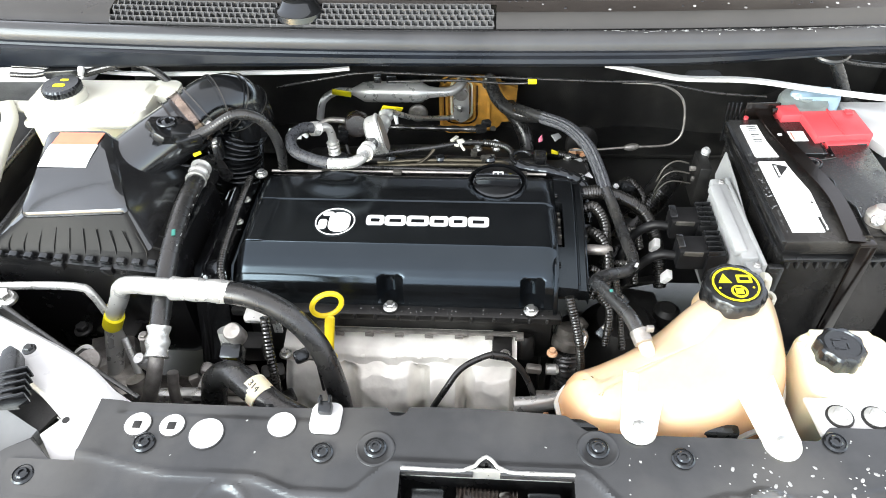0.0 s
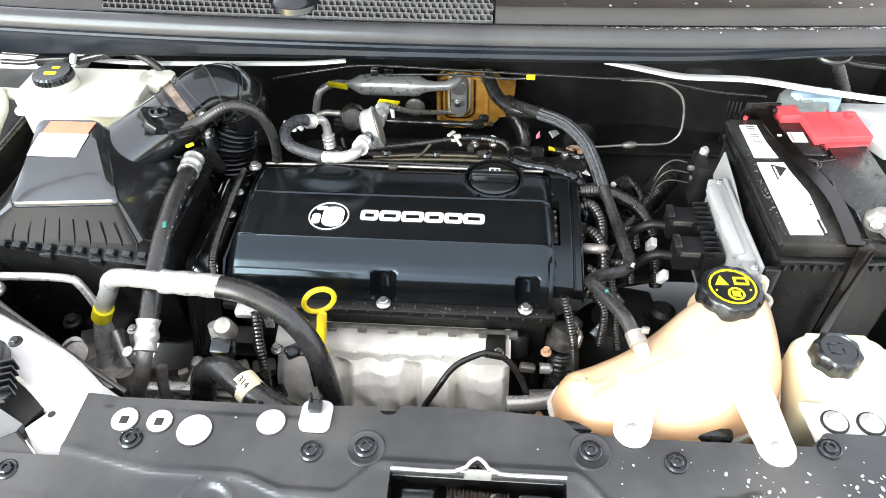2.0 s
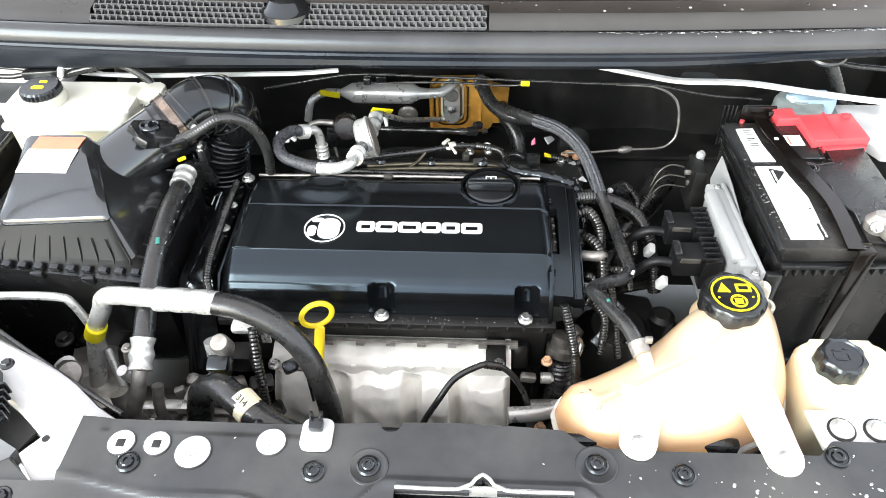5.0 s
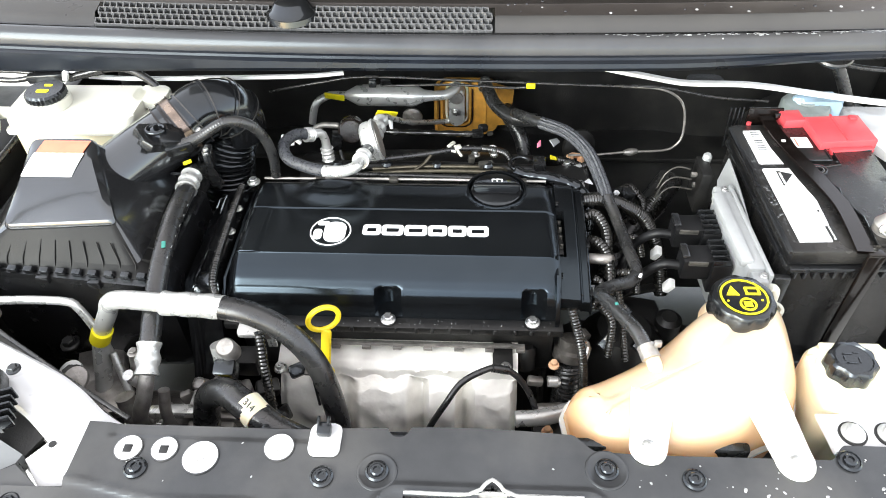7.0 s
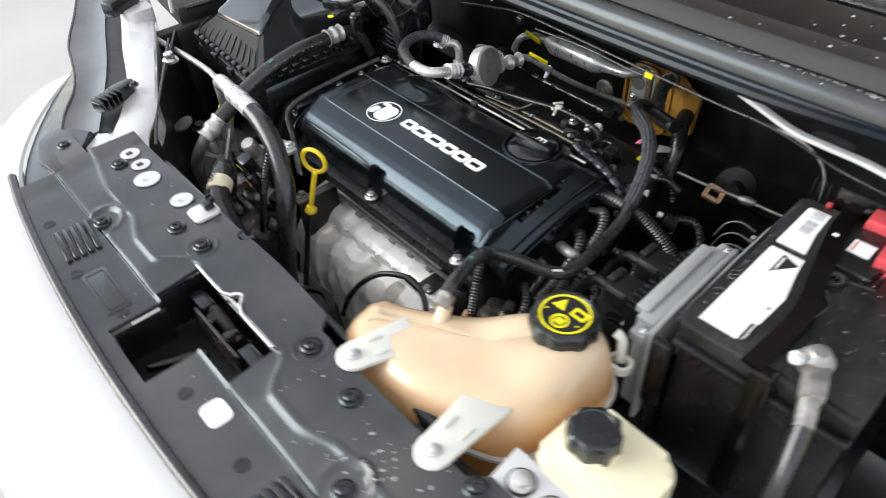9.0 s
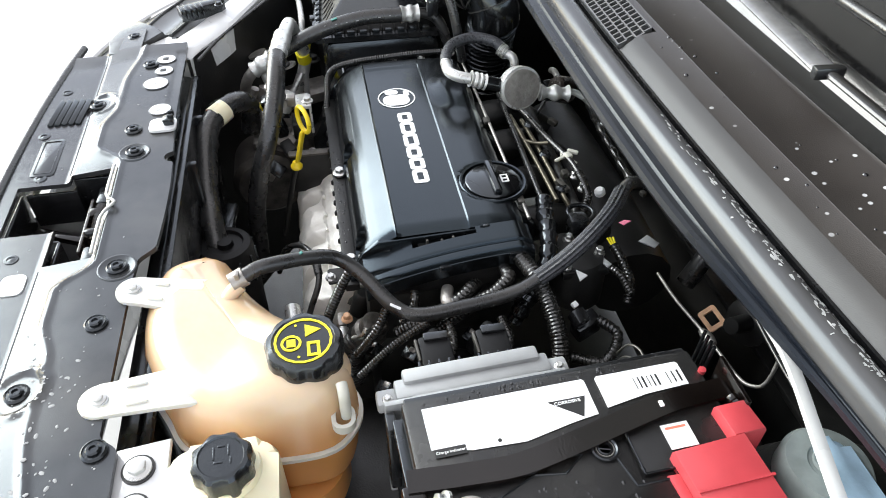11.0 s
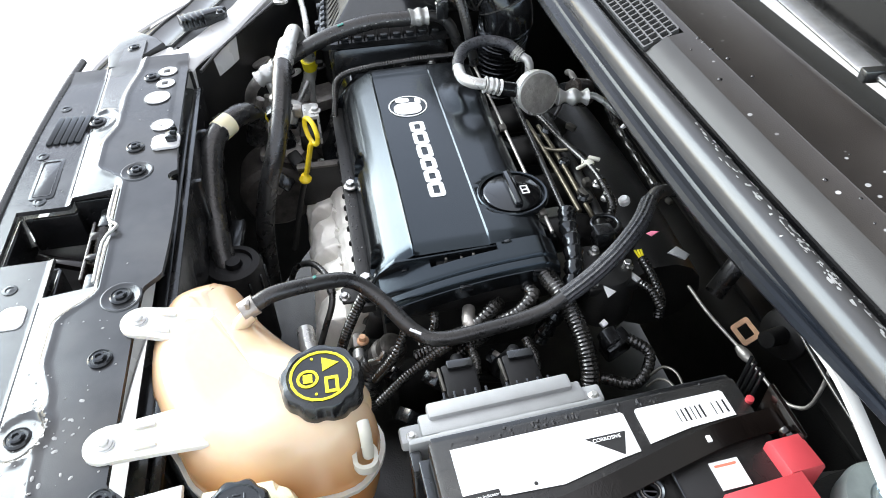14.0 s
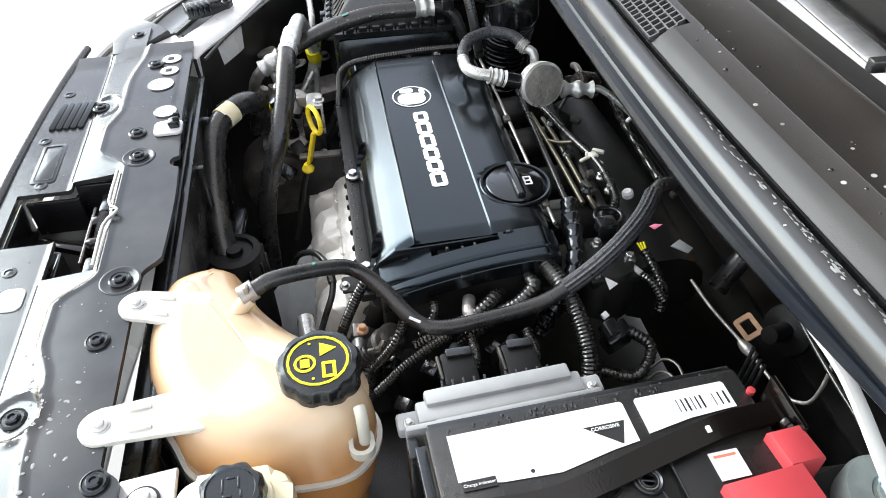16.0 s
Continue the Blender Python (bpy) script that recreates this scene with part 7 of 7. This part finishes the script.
# wiring and ribs by the gearbox end
for k, (a, b) in enumerate((((0.262, -0.045, 0.845), (0.268, -0.06, 0.80)), ((0.27, -0.08, 0.83), (0.285, -0.12, 0.77)), ((0.30, -0.01, 0.82), (0.335, -0.02, 0.79)), ((0.31, 0.05, 0.83), (0.35, 0.045, 0.80)))):
    m = tuple((p + q) / 2 + d for p, q, d in zip(a, b, (0.01, 0.005, 0.012)))
    part("branch", tube([a, m, b], 0.005, n=12, ribs=(0.004, 0.001)), LOOM, lm)
for x, y, z in ((0.285, -0.10, 0.775), (0.31, -0.055, 0.785), (0.335, -0.09, 0.76), (0.30, 0.02, 0.79)):
    pl = part("plug", box((x, y, z), (0.022, 0.016, 0.018), 0.002, (x * 90, y * 300, z * 50)), PLASTIC, lm)
    part("lock_tab", box((x, y, z + 0.010), (0.010, 0.006, 0.004), 0.001, (x * 90, y * 300, z * 50)), CAST, pl)

# loom along the bulkhead behind the inlet manifold
bl = thing("bulkhead_loom", (0.03, 0.295, 0.83), "dark taped loom with black plugs behind the inlet manifold", "wiring loom")
part("loom", tube([(-0.11, 0.30, 0.845), (-0.058, 0.296, 0.842), (0.038, 0.293, 0.842), (0.095, 0.293, 0.841)], lambda f: 0.0052 + 0.0008 * math.sin(f * 41), n=14, step=0.004), LOOM, bl)
part("plug", box((0.103, 0.293, 0.842), (0.020, 0.014, 0.013), 0.003, (0, 0, 8)), PLASTIC, bl)
part("plug", box((0.112, 0.306, 0.845), (0.016, 0.012, 0.012), 0.003, (0, 10, 30)), PLASTIC, bl)
part("plug_tip", box((0.124, 0.300, 0.838), (0.010, 0.007, 0.007), 0.002, (0, 0, 15)), PIPE, bl)
part("stand_off", tube([(-0.045, 0.298, 0.845), (-0.050, 0.318, 0.858)], lambda f: 0.0028 + 0.0022 * f), PAPER, bl, "white stand-off clip")

# front-left low clutter: pulleys, brackets, plugs
cp = thing("compressor", (-0.30, -0.22, 0.6), "cast aluminium compressor with pipe flanges", "compressor")
part("body", lathe([(0.05, 0), (0.055, 0.01), (0.055, 0.09), (0.045, 0.10), (0, 0.10)], (-0.36, -0.20, 0.68), (0, 90, 0), 32), GRIME, cp)
for k in range(3):
    part("flange", box((-0.272 + 0.006 * k, -0.236 + 0.012 * k, 0.786 - 0.016 * k), (0.062, 0.014, 0.013), 0.003, (0, -4, 0)), ALU, cp)
part("flange", box((-0.235, -0.222, 0.792), (0.03, 0.024, 0.016), 0.003), CAST, cp)
part("flange_bolt", bolt((-0.290, -0.243, 0.768), 0.008, 0.010, (60, 0, 0)), STEEL, cp)
part("pipe", tube([(-0.335, -0.225, 0.80), (-0.33, -0.235, 0.765), (-0.325, -0.24, 0.72)], 0.012), CAST, cp)
mtp = thing("mount_bracket", (-0.40, -0.17, 0.7), "cast mount bracket with a dark nut and a washer", "bracket")
part("arm", prism([(-0.435, -0.175), (-0.40, -0.155), (-0.36, -0.175), (-0.365, -0.215), (-0.395, -0.225), (-0.42, -0.205)], 0.735, 0.751, 0.005), CAST, mtp)
part("nut", bolt((-0.415, -0.195, 0.800), 0.012, 0.012), DARK, mtp)
part("washer", lathe([(0.017, 0), (0.017, 0.004), (0.006, 0.005), (0, 0.006)], (-0.378, -0.232, 0.842), (20, -8, 0)), CAST, mtp)
part("stud", tube([(-0.322, -0.20, 0.825), (-0.314, -0.20, 0.858)], 0.005, ribs=(0.004, 0.0006)), CAST, mtp)
part("stud_nut", bolt((-0.313, -0.20, 0.858), 0.006, 0.006), CAST, mtp)
for i, (x, y, z, sx, sy, sz) in enumerate(((-0.19, -0.165, 0.80, 0.03, 0.03, 0.03), (-0.165, -0.19, 0.775, 0.03, 0.02, 0.025), (-0.205, -0.195, 0.765, 0.035, 0.03, 0.03), (-0.15, -0.215, 0.75, 0.028, 0.022, 0.026),
                                           (-0.175, -0.235, 0.735, 0.04, 0.03, 0.02), (-0.125, -0.165, 0.785, 0.022, 0.018, 0.03))):
    part("casting", box((x, y, z), (sx, sy, sz), 0.004, (i * 17, i * 11, i * 23)), (DARK, DARK, CAST, PLASTIC, CAST, PLASTIC)[i], al)
sens2 = thing("knock_sensor", (-0.196, -0.2, 0.8), "silver-topped sensor with a yellow marked plug", "sensor")
part("top", lathe([(0.012, 0), (0.012, 0.024), (0.010, 0.027), (0, 0.027)], (-0.192, -0.196, 0.858), (22, 0, 0), 22), CAST, sens2)
part("plug", box((-0.197, -0.212, 0.845), (0.026, 0.020, 0.028), 0.003, (22, 0, 0)), PLASTIC, sens2)
part("mark", box((-0.197, -0.2255, 0.842), (0.016, 0.001, 0.008), 0, (22, 0, 0)), YELLOW_PAPER, sens2)
part("loom", tube([(-0.155, -0.185, 0.885), (-0.152, -0.205, 0.85), (-0.148, -0.225, 0.80), (-0.15, -0.235, 0.75)], 0.0055, n=12, ribs=(0.005, 0.001)), LOOM, sens2)
part("clip", box((-0.152, -0.175, 0.875), (0.016, 0.014, 0.016), 0.002), CAST, sens2)
solid("lifting_eye", join(prism(rounded(0.040, 0.026, 0.006, cx=-0.173, cy=-0.158), 0.856, 0.861, 0.001), box((-0.160, -0.147, 0.835), (0.012, 0.004, 0.05), 0.001), bolt((-0.168, -0.150, 0.861), 0.007, 0.007)), ALU, "small pale steel lifting eye beside the cam cover", "lifting eye")

# dark radiator fan shroud behind the front cover
fan = thing("fan_shroud", (0.1, -0.31, 0.5), "black plastic radiator fan shroud", "fan shroud")
part("shroud", box((0.08, -0.322, 0.70), (0.62, 0.012, 0.38), 0.004), PLASTIC, fan)
part("rib", box((-0.12, -0.312, 0.72), (0.008, 0.012, 0.32), 0.002), PLASTIC, fan)
part("rib", box((0.0, -0.312, 0.72), (0.008, 0.012, 0.32), 0.002), PLASTIC, fan)
part("label", box((-0.24, -0.3145, 0.765), (0.022, 0.001, 0.045), 0), BATT, fan)

# beads of water on the ledge in front of the cam cover
for k in range(46):
    x, y = random.uniform(-0.07, 0.205), random.uniform(-0.1215, -0.111)
    r = random.uniform(0.0008, 0.0020)
    if min(abs(x - bx) for bx in BOLTS_X) > 0.012:
        part("water_drop", lathe([(r, 0), (r * 0.8, r * 0.45), (r * 0.4, r * 0.7), (0, r * 0.75)], (x, y, 0.8262), n=9), DROP, eng)

# dried foam stain at the cover's end
part("foam_stain", tube([(0.480 + 0.021 * math.cos(a) * (1 + 0.25 * math.sin(3 * a)), -0.378 + 0.014 * math.sin(a) * (1 + 0.3 * math.cos(2 * a)), 0.9128) for a in (2 * math.pi * k / 22 for k in range(20))],
                        lambda s: 0.0014 + 0.0011 * math.sin(s * 23) ** 2, n=8, flat=0.25), RESIDUE, sup, "pale dried foam stain")

# dried water spots on the radiator cover and the tank tabs
for k in range(70):
    x = 0.34 + 0.22 * random.random() ** 0.7 if k % 4 else random.uniform(-0.28, 0.3)
    y = random.uniform(-0.43, -0.375) if k % 4 else random.uniform(-0.50, -0.34)
    if cover_hole(x, y) or math.hypot(x - 0.418, y + 0.356) < 0.03:
        continue
    r = random.uniform(0.0006, 0.0026) if k % 4 else random.uniform(0.0005, 0.0014)
    part("water_spot", lathe([(r, 0), (r * 0.7, 0.0003), (0, 0.0004)], (x, y, cover_height(x, y) + 0.0002), n=8, wave=lambda a, i, k=k: 1 + 0.3 * math.sin(2 * a + k)), RESIDUE, sup)
part("words", words("314", 0.011, Matrix.Translation((-0.1415, -0.2895, 0.8885)) @ Euler((radians(28), radians(4), radians(-42))).to_matrix().to_4x4()), INK, bandp)

# pale print along the discharge hose
for k in range(7):
    f = k / 7
    part("print", box((-0.2795, 0.0 - 0.018 * k, 0.942 - 0.0016 * k), (0.0008, 0.002 + 0.002 * (k % 2), 0.0012), 0, (0, 45, 0)), ECUGREY, h2)

# wiring behind the brake reservoir
bw_ = thing("bulkhead_wiring", (-0.5, 0.19, 0.99), "black wiring connector and hose below the scuttle", "wiring")
part("connector", box((-0.536, 0.19, 1.008), (0.062, 0.016, 0.014), 0.003, (0, -4, 0)), PLASTIC, bw_)
part("lock", box((-0.505, 0.184, 1.014), (0.008, 0.010, 0.016), 0.002, (0, 20, 0)), PAPER, bw_, "pale locking tab")
part("wire", tube([(-0.625, 0.19, 1.003), (-0.59, 0.19, 1.002), (-0.565, 0.19, 1.006)], 0.004), RUBBER, bw_)
part("wire", tube([(-0.62, 0.195, 1.015), (-0.59, 0.195, 1.014), (-0.56, 0.195, 1.011)], 0.003), RUBBER, bw_)
part("hose", tube([(-0.505, 0.19, 1.006), (-0.475, 0.19, 1.014), (-0.45, 0.19, 1.021), (-0.415, 0.19, 1.023), (-0.389, 0.188, 1.010), (-0.369, 0.185, 0.986), (-0.36, 0.18, 0.95)], 0.0058), RUBBER, bw_)
part("sleeve", tube([(-0.462, 0.19, 1.018), (-0.448, 0.19, 1.0215)], 0.0075), RUBBER, bw_)

# fan shroud behind the radiator cover
fs = fan
part("panel", box((MID, -0.342, 0.60), (0.92, 0.02, 0.54), 0.006), PLASTIC, fs)
for x in (-0.12, 0.02, 0.15, 0.30):
    part("rib", box((x, -0.328, 0.70), (0.006, 0.012, 0.32), 0.002), PLASTIC, fs)
part("rail", box((MID, -0.326, 0.862), (0.80, 0.010, 0.012), 0.003), PLASTIC, fs)

# purge valve and pale clips behind the loop hose
pv = thing("purge_valve", (-0.10, 0.25, 0.82), "dark round purge valve with a black plug", "valve")
part("body", lathe([(0.018, -0.016), (0.021, -0.012), (0.021, 0.012), (0.018, 0.016), (0, 0.017)], (-0.105, 0.25, 0.878), (70, 0, 10), 26), BRONZE, pv)
part("plug", box((-0.128, 0.236, 0.866), (0.018, 0.02, 0.03), 0.003, (0, 10, 10)), PLASTIC, pv)
part("spout", tube([(-0.125, 0.25, 0.885), (-0.15, 0.25, 0.886), (-0.165, 0.25, 0.88)], 0.005), CAST, pv)
part("wire", tube([(-0.125, 0.232, 0.855), (-0.118, 0.22, 0.835), (-0.10, 0.205, 0.83)], 0.003), RUBBER, pv)
pc = thing("wiring_clips", (-0.18, 0.17, 0.9), "pale plastic wiring clips", "clip")
for dx, dz, r in ((-0.010, 0.004, 20), (0.004, 0.008, -30), (0.010, -0.002, 50), (-0.002, -0.006, 5)):
    part("clip", box((-0.183 + dx, 0.172, 0.912 + dz), (0.011, 0.008, 0.006), 0.0015, (0, r, 10)), PAPER, pc)

# finer dried spots
for k in range(70):
    x, y = random.uniform(0.26, 0.58), random.uniform(-0.44, -0.345)
    r = random.uniform(0.0004, 0.0012)
    if not cover_hole(x, y):
        part("water_spot", lathe([(r, 0), (r * 0.7, 0.0003), (0, 0.0004)], (x, y, cover_height(x, y) + 0.0002), n=7), RESIDUE, sup)
# embossed bars on the fluid cap
for dx, dy, w, h in ((-0.006, 0.006, 0.010, 0.0015), (0.004, 0.008, 0.006, 0.0015), (-0.004, -0.006, 0.012, 0.0015), (0.005, -0.002, 0.0015, 0.007), (-0.010, 0.0, 0.0015, 0.006)):
    part("embossing", box((0.506 + dx, -0.240 + dy, 0.9343), (w, h, 0.001), 0.0003), GLOSS_BLACK, ps)
